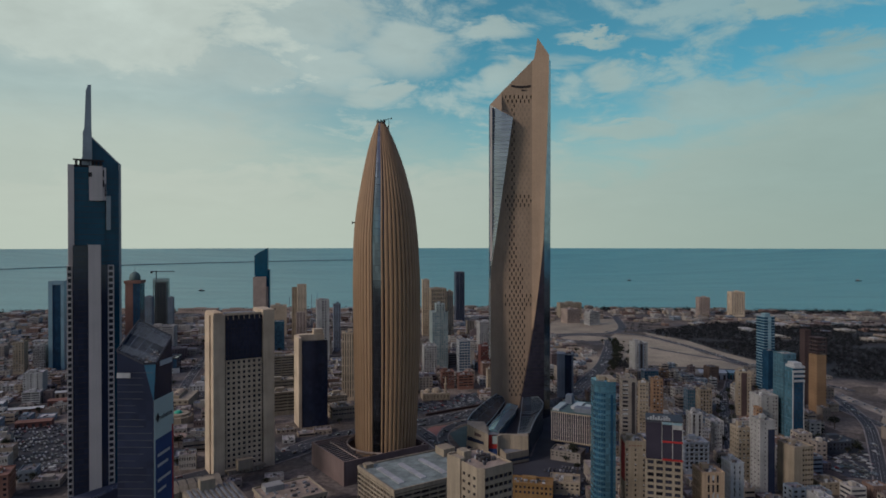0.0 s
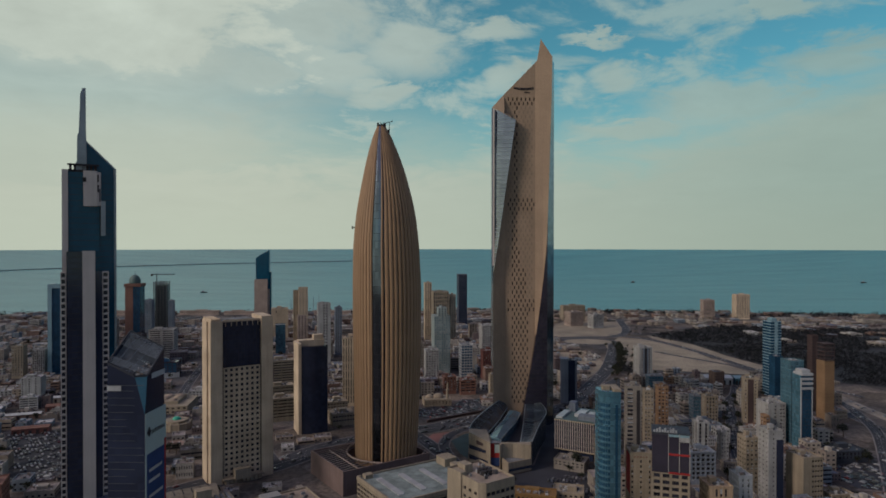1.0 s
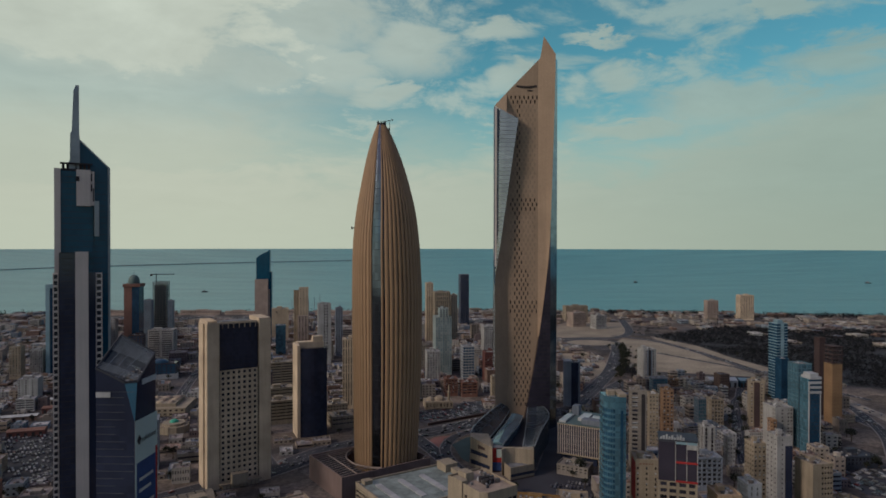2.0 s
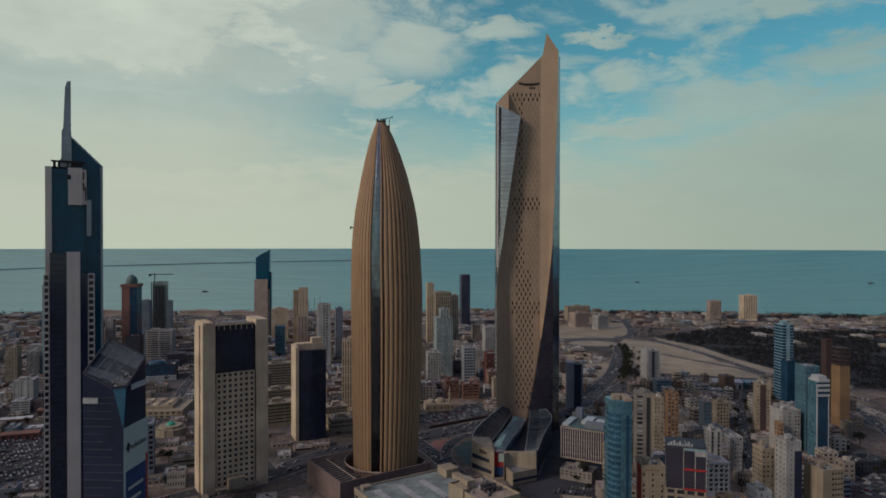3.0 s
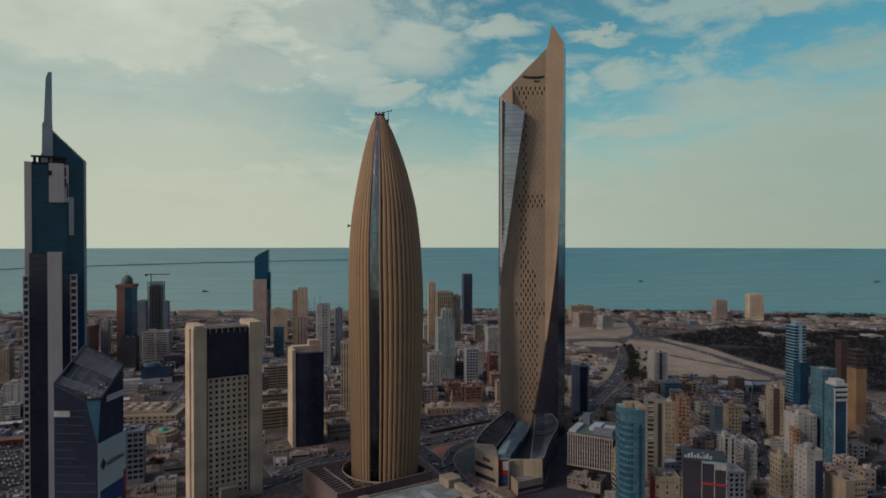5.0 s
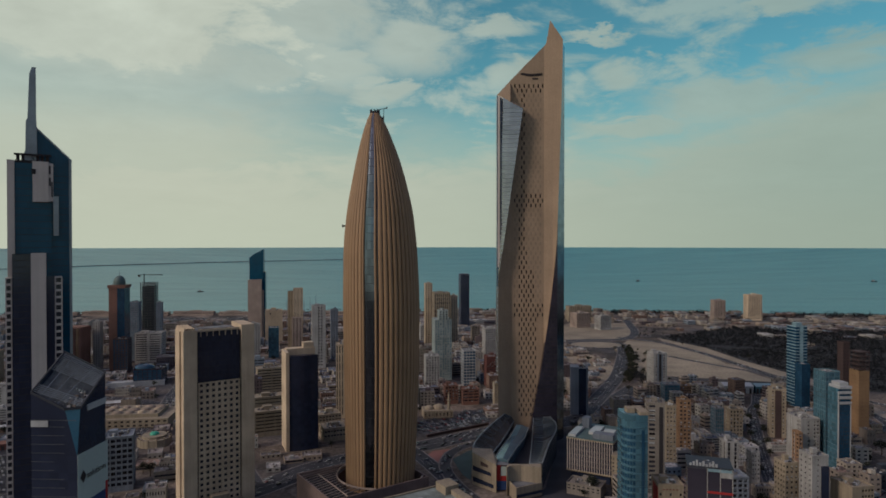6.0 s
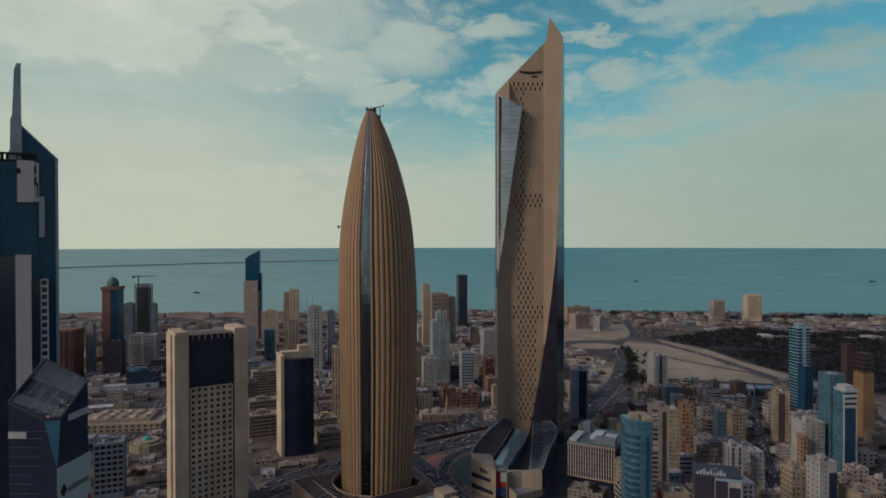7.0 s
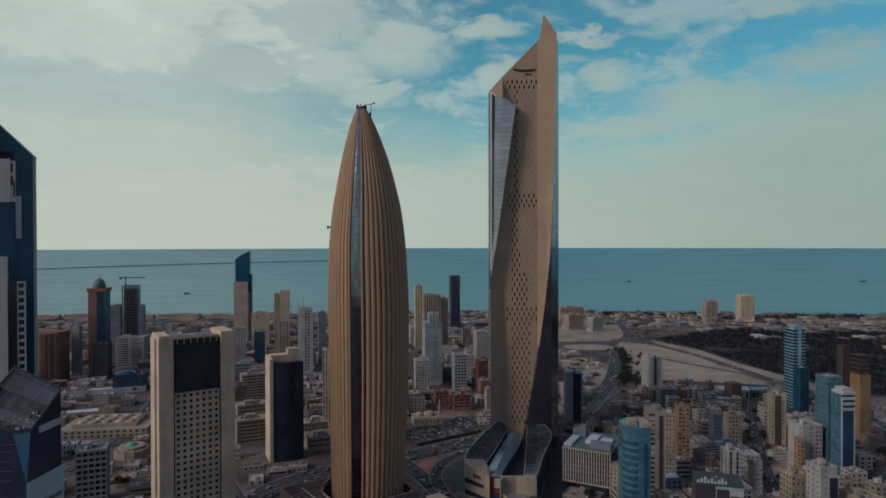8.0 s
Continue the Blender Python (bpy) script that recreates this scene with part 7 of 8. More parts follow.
def mosque(x, y, yaw):
    ob = thing("mosque", "sand-coloured mosque with low domes and one minaret", "mosque", x, y, yaw)
    FOOT.append((x, y, 24))
    mb, pn = Mb(), Mb()
    mb.facade((-16, -11), (1, 0), 32, 1, 8, 8, 1, 0.45, 0.6, 0.8, 0, pn)
    mb.box(-16, 16, -10.2, 11, 0, 8.4)
    part("hall", mb, M["cream"], ob)
    part("window_glass", pn, M["dark"], ob, kind="stuff")
    for dx_, r in ((-9, 5.0), (2, 6.5)):
        d = Mb()
        dome_mesh(r, r * 0.8, 8.3, d, x=dx_)
        smooth(part("dome", d, M["cream"], ob))
    mt = Mb()
    ring = lambda r, z: [(12 + r * math.cos(2 * math.pi * t / 10), -6 + r * math.sin(2 * math.pi * t / 10), z) for t in range(10)]
    mt.loft([ring(1.5, 0), ring(1.4, 17), ring(2.1, 17.6), ring(2.1, 19), ring(1.1, 19.2), ring(1.0, 24), ring(0.1, 28)], 0, True)
    part("minaret", mt, M["cream"], ob)


mosque(-10, 762, 10)


def domed_hall():
    ob = thing("domed_market", "tan low hall with a cluster of shallow domes", "hall", -333, 730, 8)
    FOOT.append((-333, 730, 50))
    mb, pn = Mb(), Mb()
    mb.facade((-42, -20), (1, 0), 84, 1, 9, 14, 2, 0.5, 0.5, 0.6, 0, pn)
    mb.box(-42, 42, -19.3, 30, 0, 9.4)
    mb.box(-30, 30, -12, 26, 9.4, 13)
    part("hall", mb, M["cream"], ob)
    part("window_glass", pn, M["dark"], ob, kind="stuff")
    for i in range(5):
        for j in range(3):
            d = Mb()
            dome_mesh(3.6 + 1.6 * ((i * 3 + j * 5) % 4) / 3, 2.6, 12.9, d, x=-24 + i * 12 + j, y=-6 + j * 11)
            smooth(part("dome", d, M["tanroof" if (i * 2 + j) % 3 else "beige"], ob))


domed_hall()


def green_domed():
    ob = thing("green_domed_house", "round cream building with a green dome", "mosque", -277, 662, 0)
    FOOT.append((-277, 662, 20))
    mb = Mb()
    c = lambda r: [(r * math.cos(radians(t)), r * math.sin(radians(t))) for t in range(0, 360, 30)]
    mb.prism(c(15), 0, 7)
    mb.prism(c(11), 7, 9.5)
    for t in range(0, 360, 30):
        mb.box(14.2 * math.cos(radians(t)) - 0.8, 14.2 * math.cos(radians(t)) + 0.8, 14.2 * math.sin(radians(t)) - 0.8, 14.2 * math.sin(radians(t)) + 0.8, 0, 8.2)
    part("drum", mb, M["cream"], ob, kind="stuff")
    d = Mb()
    dome_mesh(4.4, 3.0, 9.4, d)
    smooth(part("dome", d, M["green"], ob, "green tiled dome"))


green_domed()

# long white terrace wall in the old quarter
mb = Mb()
mb.prism([(-470, 876), (-380, 912), (-380.6, 913.6), (-470.6, 877.6)], 0, 7)
mb.prism([(-470, 877.7), (-381, 913.4), (-388, 931), (-477, 896)], 0, 5.5)
tagged(part("terrace_wall", mb, M["pale"]), "long pale terrace wall in the old quarter", "wall")



def shed(x, y, w, d, h, yaw, wall, roof, label):
    """Long low hall with a shallow ridged roof."""
    ob = thing("shed", label, "shed", x, y, yaw)
    for k in (-0.35, 0.0, 0.35):
        FOOT.append((x + k * w * math.cos(radians(yaw)), y + k * w * math.sin(radians(yaw)), 0.62 * d))
    mb = Mb()
    mb.box(-w / 2, w / 2, -d / 2, d / 2, 0, h)
    for sgn in (-1, 1):
        for k in range(6):
            xa, xb = -w / 2 - 0.4 + (w + 0.8) * k / 6, -w / 2 - 0.4 + (w + 0.8) * (k + 1) / 6 - 0.12
            ya, yb = sorted((sgn * (d / 2 + 0.5), 0.0))
            za, zb = (h + 0.15, h + d * 0.12 + 0.1) if sgn < 0 else (h + d * 0.12 + 0.1, h + 0.15)
            rf = Mb()
            rf.prism([(xa, ya), (xb, ya), (xb, yb), (xa, yb)], h - 0.05, [za, za, zb, zb])
            part("roof_sheet", rf, M[roof], ob)
    mb.face(((-w / 2, d / 2, h), (-w / 2, -d / 2, h), (-w / 2, 0, h + d * 0.115)))
    mb.face(((w / 2, -d / 2, h), (w / 2, d / 2, h), (w / 2, 0, h + d * 0.115)))
    part("wall", mb, M[wall], ob)
    for k in range(5):
        dr = Mb()
        cx = -w * 0.4 + w * 0.2 * k
        dr.box(cx - 1.4, cx + 1.4, -d / 2 - 0.06, -d / 2 + 0.02, 0.0, h * 0.7)
        part("gate", dr, M["dark"], ob)


sr = random.Random(77)
SHEDS = [(-464, 697), (-475, 769), (-417, 646), (-500, 655), (-520, 720), (-440, 735), (-555, 770), (-395, 800), (-590, 690), (-470, 610), (-430, 560), (-560, 640)]
for k, (sx, sy) in enumerate(SHEDS):
    pale = k % 3 != 2
    shed(sx, sy, sr.uniform(30, 46), sr.uniform(9, 14), sr.uniform(4.5, 7), 18 + sr.uniform(-4, 4), "walls" if pale else "redbrown", "skylight" if pale else "brown",
         "long low shed with a pale ridged roof" if pale else "long low brick shed with a brown roof")
shed(372, 880, 36, 22, 9, -5, "pale", "skylight", "low sports hall with a pale ridged roof")
shed(403, 876, 20, 19, 9, -5, "blue_glass", "ice", "low hall clad in blue panels with a pale blue roof")
for k in range(7):
    sx = -1020 + k * 118
    tower("shore_building", "long low tan building along the shore", sx, 1742 - 0.03 * abs(sx), 104, 16, 9 + 2 * (k % 2), 3, "band", cols=22, floor=3.6, fw=0.6, fh=0.5, side=2, category="shore building", roof="tanroof", units=6)

# ---------------------------------------------------------------- low houses and blocks that fill the quarters
def house(name, label, category, w, d, h, cols, rows, rng, style, detail=True):
    """A plain city house as one thing: walls with real openings, glass, roof things."""
    mb, pn = Mb(), Mb()
    a, b = w / 2, d / 2
    fw, fh = {"punched": (0.42, 0.5), "band": (0.9, 0.42), "balcony": (0.68, 0.58)}[style]
    dep = 1.0 if style == "balcony" else 0.35
    top = h - 0.9
    mb.facade((-a, -b), (1, 0), w, 0.6, top, cols if style != "band" else 2, rows, fw, fh, dep, 0, pn)
    n = max(1, round(cols * d / w))
    if detail:
        mb.facade((-a, b), (0, -1), d, 0.6, top, n, rows, fw, fh, dep, 0, pn, (lambda c, r: c % 2 == 0))
        mb.facade((a, -b), (0, 1), d, 0.6, top, n, rows, fw, fh, dep, 0, pn, (lambda c, r: c % 2 == 1))
    else:
        mb.face(((-a, b, 0), (-a, -b, 0), (-a, -b, top), (-a, b, top)))
        mb.face(((a, -b, 0), (a, b, 0), (a, b, top), (a, -b, top)))
    mb.face(((a, b, 0), (-a, b, 0), (-a, b, top), (a, b, top)))
    mb.box(-a - 0.1, a + 0.1, -b - 0.1, b + 0.1, -0.3, 0.6)
    flat_roof(mb, w, d, h, 0, 1, 0.9, 0.3)
    if rng.random() < 0.5:
        mb.box(-a * 0.4, a * 0.3, -b * 0.2, b * 0.6, h - 0.9, h + 2.2)
    ob = tagged(new(name, mb.mesh(name, [M["walls"], M["roofs"]])), label, category)
    part("window_glass", pn, M["pane"], ob, kind="stuff")
    if detail:
        part("roof_plant", roof_units(rng, w * 0.9, d * 0.9, h - 0.9, 5), M["equip"], ob, kind="stuff")
    return ob


rng = random.Random(11)
KINDS = {"low": [], "mid": [], "far": []}
for i in range(6):
    w, d, h = rng.uniform(14, 26), rng.uniform(12, 20), rng.choice((5, 8, 8, 11))
    KINDS["low"].append((house("house", "flat-roofed rendered city house with small dark windows", "house", w, d, h, rng.randint(4, 7), max(1, h // 4), rng, "punched"), 0.5 * math.hypot(w, d)))
for i in range(7):
    w, d, h = rng.uniform(13, 20), rng.uniform(12, 18), rng.choice((14, 18, 22, 26, 30))
    KINDS["mid"].append((house("apartment_house", "rendered apartment house with rows of dark windows", "apartment house", w, d, h, rng.randint(4, 6), max(2, round(h / 3.5)), rng, ("punched", "balcony", "band")[i % 3]), 0.5 * math.hypot(w, d)))
for i in range(5):
    w, d, h = rng.uniform(16, 32), rng.uniform(12, 22), rng.choice((5, 6, 8, 11))
    KINDS["far"].append((house("villa_block", "low flat-roofed house seen far off", "house", w, d, h, rng.randint(4, 7), 2, rng, ("punched", "band")[i % 2], False), 0.5 * math.hypot(w, d)))
for k, lst in KINDS.items():
    for j, (ob, r) in enumerate(lst):
        ob["group"] = {"low": "low houses of the old quarter", "mid": "apartment houses", "far": "far low houses"}[k]
GRID = {}


def claim(x, y, r):
    GRID.setdefault((int(x // 50), int(y // 50)), []).append((x, y, r))


def free(x, y, r, road_gap=2.0):
    if abs(x) > 0.74 * y + 25:
        return False
    i, j = int(x // 50), int(y // 50)
    for a in (-2, -1, 0, 1, 2):
        for b in (-2, -1, 0, 1, 2):
            for fx, fy, fr in GRID.get((i + a, j + b), ()):
                if (x - fx) ** 2 + (y - fy) ** 2 < (r * 0.85 + fr) ** 2:
                    return False
    return not any(inside(x, y, p) for p in LOTS)


for f in FOOT:
    claim(*f)
for fx, fy, fr in ROADS:
    claim(fx, fy, fr + 1.0)


def fill(kind, x0, x1, y0, y1, step, yaw, density, scale=(0.85, 1.25), test=None, zscale=(0.8, 1.3)):
    """Houses on a loose street grid."""
    ca, sa_ = math.cos(radians(yaw)), math.sin(radians(yaw))
    cx, cy = (x0 + x1) / 2, (y0 + y1) / 2
    half = max(x1 - x0, y1 - y0) * 0.75
    n = int(half / step)
    for i in range(-n, n + 1):
        for j in range(-n, n + 1):
            if i % 5 == 0 and step < 60:
                continue
            gx, gy = i * step + rng.uniform(-0.16, 0.16) * step, j * step + rng.uniform(-0.16, 0.16) * step
            x, y = cx + gx * ca - gy * sa_, cy + gx * sa_ + gy * ca
            if not (x0 < x < x1 and y0 < y < y1) or rng.random() > density:
                continue
            if y > shore_y(x) - 25 or (test and not test(x, y)):
                continue
            ob, r = rng.choice(KINDS[kind])
            s = rng.uniform(*scale)
            if not free(x, y, r * s * 0.9):
                continue
            m = pose(x, y, 0, 0, 0, yaw + rng.choice((0, 0, 90, 180)) + rng.uniform(-3, 3)) @ Matrix.Diagonal((s, s * rng.uniform(0.85, 1.15), rng.uniform(*zscale), 1))
            copy_thing(ob, m)
            claim(x, y, r * s * 0.75)


CLEAR = ((356, 608), (409, 677), (534, 764), (326, 466), (285, 466))
no_park = lambda x, y: not inside(x, y, PARK) and not inside(x, y, CLEAR)
fill("mid", 120, 420, 395, 860, 23, 4, 0.16, (0.6, 0.9), lambda x, y: no_park(x, y) and x < 0.62 * y + 30, zscale=(0.35, 0.75))
fill("low", 100, 480, 395, 760, 17, 4, 0.9, (0.5, 0.75), no_park)
BEND = ((140, 890), (200, 880), (262, 1000), (268, 1090), (225, 1200), (140, 1200))
fill("mid", -110, 230, 780, 1300, 34, 10, 0.40, (0.8, 1.1), lambda x, y: not inside(x, y, BEND))
fill("mid", -700, -100, 700, 1300, 55, 18, 0.32)
fill("low", -470, -100, 520, 860, 22, 18, 0.8, (0.6, 0.9))
# the first of each kind stands among the others
for k, (x, y) in {"low": (-420, 705), "mid": (105, 862), "far": (-690, 1300)}.items():
    for j, (ob, r) in enumerate(KINDS[k]):
        for t in range(60):
            px, py = x + j * 34 + rng.uniform(-60, 60), y + rng.uniform(-60, 60) + t
            if free(px, py, r):
                break
        ob.matrix_world = pose(px, py, 0, 0, 0, 14)
        claim(px, py, r)


def crowd(x0, x1, y0, y1, step, yaw, density, size, heights, test=None):
    """The countless further houses, each with a sunk roof and dark openings, joined."""
    ca, sa_ = math.cos(radians(yaw)), math.sin(radians(yaw))
    cx, cy = (x0 + x1) / 2, (y0 + y1) / 2
    half = math.hypot(x1 - x0, y1 - y0) / 2
    n = int(half / step)
    for i in range(-n, n + 1):
        for j in range(-n, n + 1):
            gx, gy = (i + rng.uniform(-0.2, 0.2)) * step, (j + rng.uniform(-0.2, 0.2)) * step
            x, y = cx + gx * ca - gy * sa_, cy + gx * sa_ + gy * ca
            if not (x0 < x < x1 and y0 < y < y1) or rng.random() > density or y > shore_y(x) - 18 or (test and not test(x, y)):
                continue
            w, d, h = rng.uniform(*size) / 2, rng.uniform(*size) / 2, rng.choice(heights) * rng.uniform(0.85, 1.15)
            if not free(x, y, 0.75 * math.hypot(w, d)):
                continue
            claim(x, y, 0.72 * math.hypot(w, d))
            a = radians(yaw + rng.uniform(-4, 4))
            c, s = math.cos(a), math.sin(a)

            def P(px, py, pz):
                return (x + px * c - py * s, y + px * s + py * c, pz)
            k = len(ALL.v)
            t = 0.35
            for ww, dd, z in ((w, d, -0.2), (w, d, h), (w - t, d - t, h), (w - t, d - t, h - 0.8)):
                ALL.v += [P(-ww, -dd, z), P(ww, -dd, z), P(ww, dd, z), P(-ww, dd, z)]
            for r in range(3):
                for q in range(4):
                    e, f = k + 4 * r + q, k + 4 * r + (q + 1) % 4
                    ALL.f.append((e, f, f + 4, e + 4))
                    ALL.m.append(0)
            ALL.f.append((k + 12, k + 13, k + 14, k + 15))
            ALL.m.append(1)
            if rng.random() < 0.6:
                bx, by, bs = rng.uniform(-0.5, 0.5) * w, rng.uniform(-0.4, 0.4) * d, rng.uniform(0.15, 0.4)
                k = len(ALL.v)
                for z in (h - 0.8, h + rng.uniform(0.8, 2.6)):
                    ALL.v += [P(bx - w * bs, by - d * bs, z), P(bx + w * bs, by - d * bs, z), P(bx + w * bs, by + d * bs, z), P(bx - w * bs, by + d * bs, z)]
                for q in ((0, 1, 5, 4), (1, 2, 6, 5), (2, 3, 7, 6), (3, 0, 4, 7), (4, 5, 6, 7)):
                    ALL.f.append(tuple(k + g for g in q))
                    ALL.m.append(0)
            for _ in range(rng.randint(3, 8)):
                bx, by, bs, bh = rng.uniform(-0.8, 0.8) * w, rng.uniform(-0.8, 0.8) * d, rng.uniform(0.35, 1.0), rng.uniform(0.5, 1.6)
                k = len(TANKS.v)
                for z in (h - 0.8, h - 0.8 + bh):
                    TANKS.v += [P(bx - bs, by - bs, z), P(bx + bs, by - bs, z), P(bx + bs, by + bs, z), P(bx - bs, by + bs, z)]
                for q in ((0, 1, 5, 4), (1, 2, 6, 5), (2, 3, 7, 6), (3, 0, 4, 7), (4, 5, 6, 7)):
                    TANKS.f.append(tuple(k + g for g in q))
                    TANKS.m.append(0)
            cols, rws = max(2, int(w / 1.9)), max(1, int(h / 3.4))
            long = rng.random() < 0.25
            for r in range(rws):
                z0_, z1_ = 1.0 + r * h / (rws + 0.3), 2.5 + r * h / (rws + 0.3)
                for q in range(1 if long else cols):
                    a0, a1 = (-0.9 * w, 0.9 * w) if long else (-w + (q + 0.28) * 2 * w / cols, -w + (q + 0.72) * 2 * w / cols)
                    HOLES.face((P(a0, -d - 0.04, z0_), P(a1, -d - 0.04, z0_), P(a1, -d - 0.04, z1_), P(a0, -d - 0.04, z1_)))
                    if x > 0:
                        b0, b1 = a0 * d / w, a1 * d / w
                        HOLES.face((P(-w - 0.04, b1, z0_), P(-w - 0.04, b0, z0_), P(-w - 0.04, b0, z1_), P(-w - 0.04, b1, z1_)))
                    else:
                        b0, b1 = a0 * d / w, a1 * d / w
                        HOLES.face((P(w + 0.04, b0, z0_), P(w + 0.04, b1, z0_), P(w + 0.04, b1, z1_), P(w + 0.04, b0, z1_)))


ALL, HOLES, TANKS = Mb(), Mb(), Mb()
crowd(110, 470, 395, 900, 13, 4, 0.95, (7, 14), (5, 8, 11, 14, 17), no_park)
crowd(-110, 240, 720, 1250, 17, 10, 0.85, (9, 20), (4, 7, 8, 11, 16), lambda x, y: not inside(x, y, BEND))
crowd(140, 265, 890, 1200, 17, 10, 0.5, (8, 16), (3.5, 4, 5, 6), lambda x, y: inside(x, y, BEND))
crowd(-760, -90, 480, 1000, 17, 18, 0.85, (9, 22), (3.5, 4, 5, 7, 8, 11))
crowd(-1000, 240, 1000, 1500, 23, 16, 0.85, (12, 28), (4, 5, 7, 8, 11, 16))
crowd(-1350, 420, 1400, 1850, 27, 14, 0.75, (14, 34), (4, 5, 7, 8, 12))
crowd(400, 760, 1420, 1850, 26, 8, 0.42, (10, 26), (4, 5, 7, 9), no_park)
crowd(640, 1400, 1250, 1850, 33, 5, 0.42, (14, 36), (4, 5, 7, 8), lambda x, y: no_park(x, y) or y > 1330)
crowd(540, 1100, 880, 1350, 75, 5, 0.22, (20, 40), (4, 5, 6))
crowd(470, 1000, 560, 900, 40, 5, 0.35, (10, 24), (4, 5, 7), no_park)
crowded = tagged(part("far_houses", ALL, [M["walls_mixed"], M["roofs_mixed"]]), "countless low flat-roofed houses of the city", "houses", kind="stuff")
part("window_glass", HOLES, M["pane"], crowded, kind="stuff")
tanks = mat("tanks_and_units", (0.2, 0.2, 0.2), vary="island", ramp=[(0.30, 0.30, 0.31), (0.06, 0.06, 0.07), (0.20, 0.19, 0.18), (0.10, 0.09, 0.09), (0.36, 0.36, 0.37), (0.15, 0.12, 0.10)])
part("roof_plant", TANKS, tanks, crowded, "small tanks and units on the roofs", "stuff")

# ---------------------------------------------------------------- trees
def crown_mesh(rg, r, h, z, clumps, mb, x=0.0, y=0.0, size=(0.16, 0.34)):
    """Many small tilted leaf clumps in an uneven cloud."""
    for _ in range(clumps):
        while True:
            p = Vector((rg.uniform(-1, 1), rg.uniform(-1, 1), rg.uniform(-1, 1)))
            if 0.25 < p.length < 1:
                break
        c = Vector((x + p.x * r, y + p.y * r, z + p.z * h))
        s = r * rg.uniform(*size)
        k = len(mb.v)
        for q in ((1, 0, -0.5), (-0.5, 0.87, -0.5), (-0.5, -0.87, -0.5), (0, 0, 0.9)):
            v = Vector(q) * s
            v.rotate(Euler((rg.uniform(0, 6), rg.uniform(0, 6), rg.uniform(0, 6))))
            mb.v.append(tuple(c + v))
        for f in ((0, 1, 3), (1, 2, 3), (2, 0, 3), (0, 2, 1)):
            mb.f.append(tuple(k + i for i in f))
            mb.m.append(0)


def tree(label):
    ob = tagged(new("tree"), label, "tree", "street trees")
    rg = random.Random(len(bpy.data.objects))
    mb = Mb()
    ring = lambda x, y, r, z: [(x + r * math.cos(2 * math.pi * t / 6), y + r * math.sin(2 * math.pi * t / 6), z) for t in range(6)]
    mb.loft([ring(0, 0, 0.32, 0), ring(0.1, 0, 0.22, 2.2), ring(0.2, 0.1, 0.12, 4.2)], 0, True)
    for a in range(4):
        t = a * 1.57 + rg.uniform(-0.3, 0.3)
        mb.loft([ring(0.1, 0, 0.12, 2.0), ring(1.3 * math.cos(t), 1.3 * math.sin(t), 0.05, 4.0)], 0, True)
    part("trunk", mb, M["trunk"], ob)
    cm = Mb()
    for k in range(5):
        a = k * 1.26 + rg.uniform(-0.3, 0.3)
        e = 0.0 if k == 4 else 1.5
        crown_mesh(rg, rg.uniform(1.5, 2.1), rg.uniform(1.1, 1.5), 4.4 + rg.uniform(-0.4, 0.5) + (0.8 if k == 4 else 0), 60, cm, e * math.cos(a), e * math.sin(a), (0.12, 0.24))
    part("crown", cm, M["leaf"], ob)
    return ob


def palm():
    ob = tagged(new("palm_tree"), "tall date palm with a drooping crown", "palm", "shore palms")
    mb = Mb()
    ring = lambda r, z: [(r * math.cos(2 * math.pi * t / 6), r * math.sin(2 * math.pi * t / 6), z) for t in range(6)]
    mb.loft([ring(0.35, 0), ring(0.26, 4), ring(0.24, 9)], 0, True)
    part("trunk", mb, M["trunk"], ob)
    cm = Mb()
    for k in range(22):
        a, up = k * 2.4, 0.9 - 0.07 * (k % 11)
        pts = [(0.3 * math.cos(a), 0.3 * math.sin(a), 9)] + [(s * 3.4 * math.cos(a), s * 3.4 * math.sin(a), 9 + up * s * 3 - 2.6 * s * s) for s in (0.4, 0.75, 1.0)]
        side = Vector((-math.sin(a), math.cos(a), 0)) * 0.38
        cm.loft([[tuple(Vector(p) - side * w), tuple(Vector(p) + Vector((0, 0, 0.15))), tuple(Vector(p) + side * w)] for p, w in zip(pts, (0.4, 1, 0.9, 0.15))])
    part("crown", cm, M["leaf"], ob)
    return ob


trees = [tree("dusty dark green street tree") for _ in range(4)]
first = {id(t): False for t in trees}


def plant(x, y, s):
    ob = rng.choice(trees)
    m = pose(x, y, 0, 0, 0, rng.uniform(0, 360)) @ Matrix.Diagonal((s, s, s * rng.uniform(0.8, 1.2), 1))
    if not first[id(ob)]:
        first[id(ob)] = True
        ob.matrix_world = m
    else:
        copy_thing(ob, m)


# the strip along the curved road, the groves among the houses
STRIP = [(317, 1184), (304, 1105), (287, 1037), (265, 977), (243, 924)]
for (xa, ya), (xb, yb) in zip(STRIP, STRIP[1:]):
    for k in range(20):
        f = rng.random()
        plant(xa + (xb - xa) * f + rng.uniform(-6, 6), ya + (yb - ya) * f + rng.uniform(-7, 7), rng.uniform(0.8, 1.3))
STREET = [(347, 786), (325, 732), (302, 678), (278, 618), (258, 564)]
for (xa, ya), (xb, yb) in zip(STREET, STREET[1:]):
    for k in range(5):
        f = rng.random()
        plant(xa + (xb - xa) * f + rng.choice((-7, 7)), ya + (yb - ya) * f, rng.uniform(0.9, 1.4))
for k in range(30):
    t = k / 29
    px = [318, 306, 290, 240][min(3, int(t * 3))] + rng.uniform(-10, 10)
    py = 1215 - 330 * t + rng.uniform(-8, 8)
    plant(px + 10 - 26 * max(0, t - 0.55) * 2, py, rng.uniform(0.8, 1.3))
count = 0
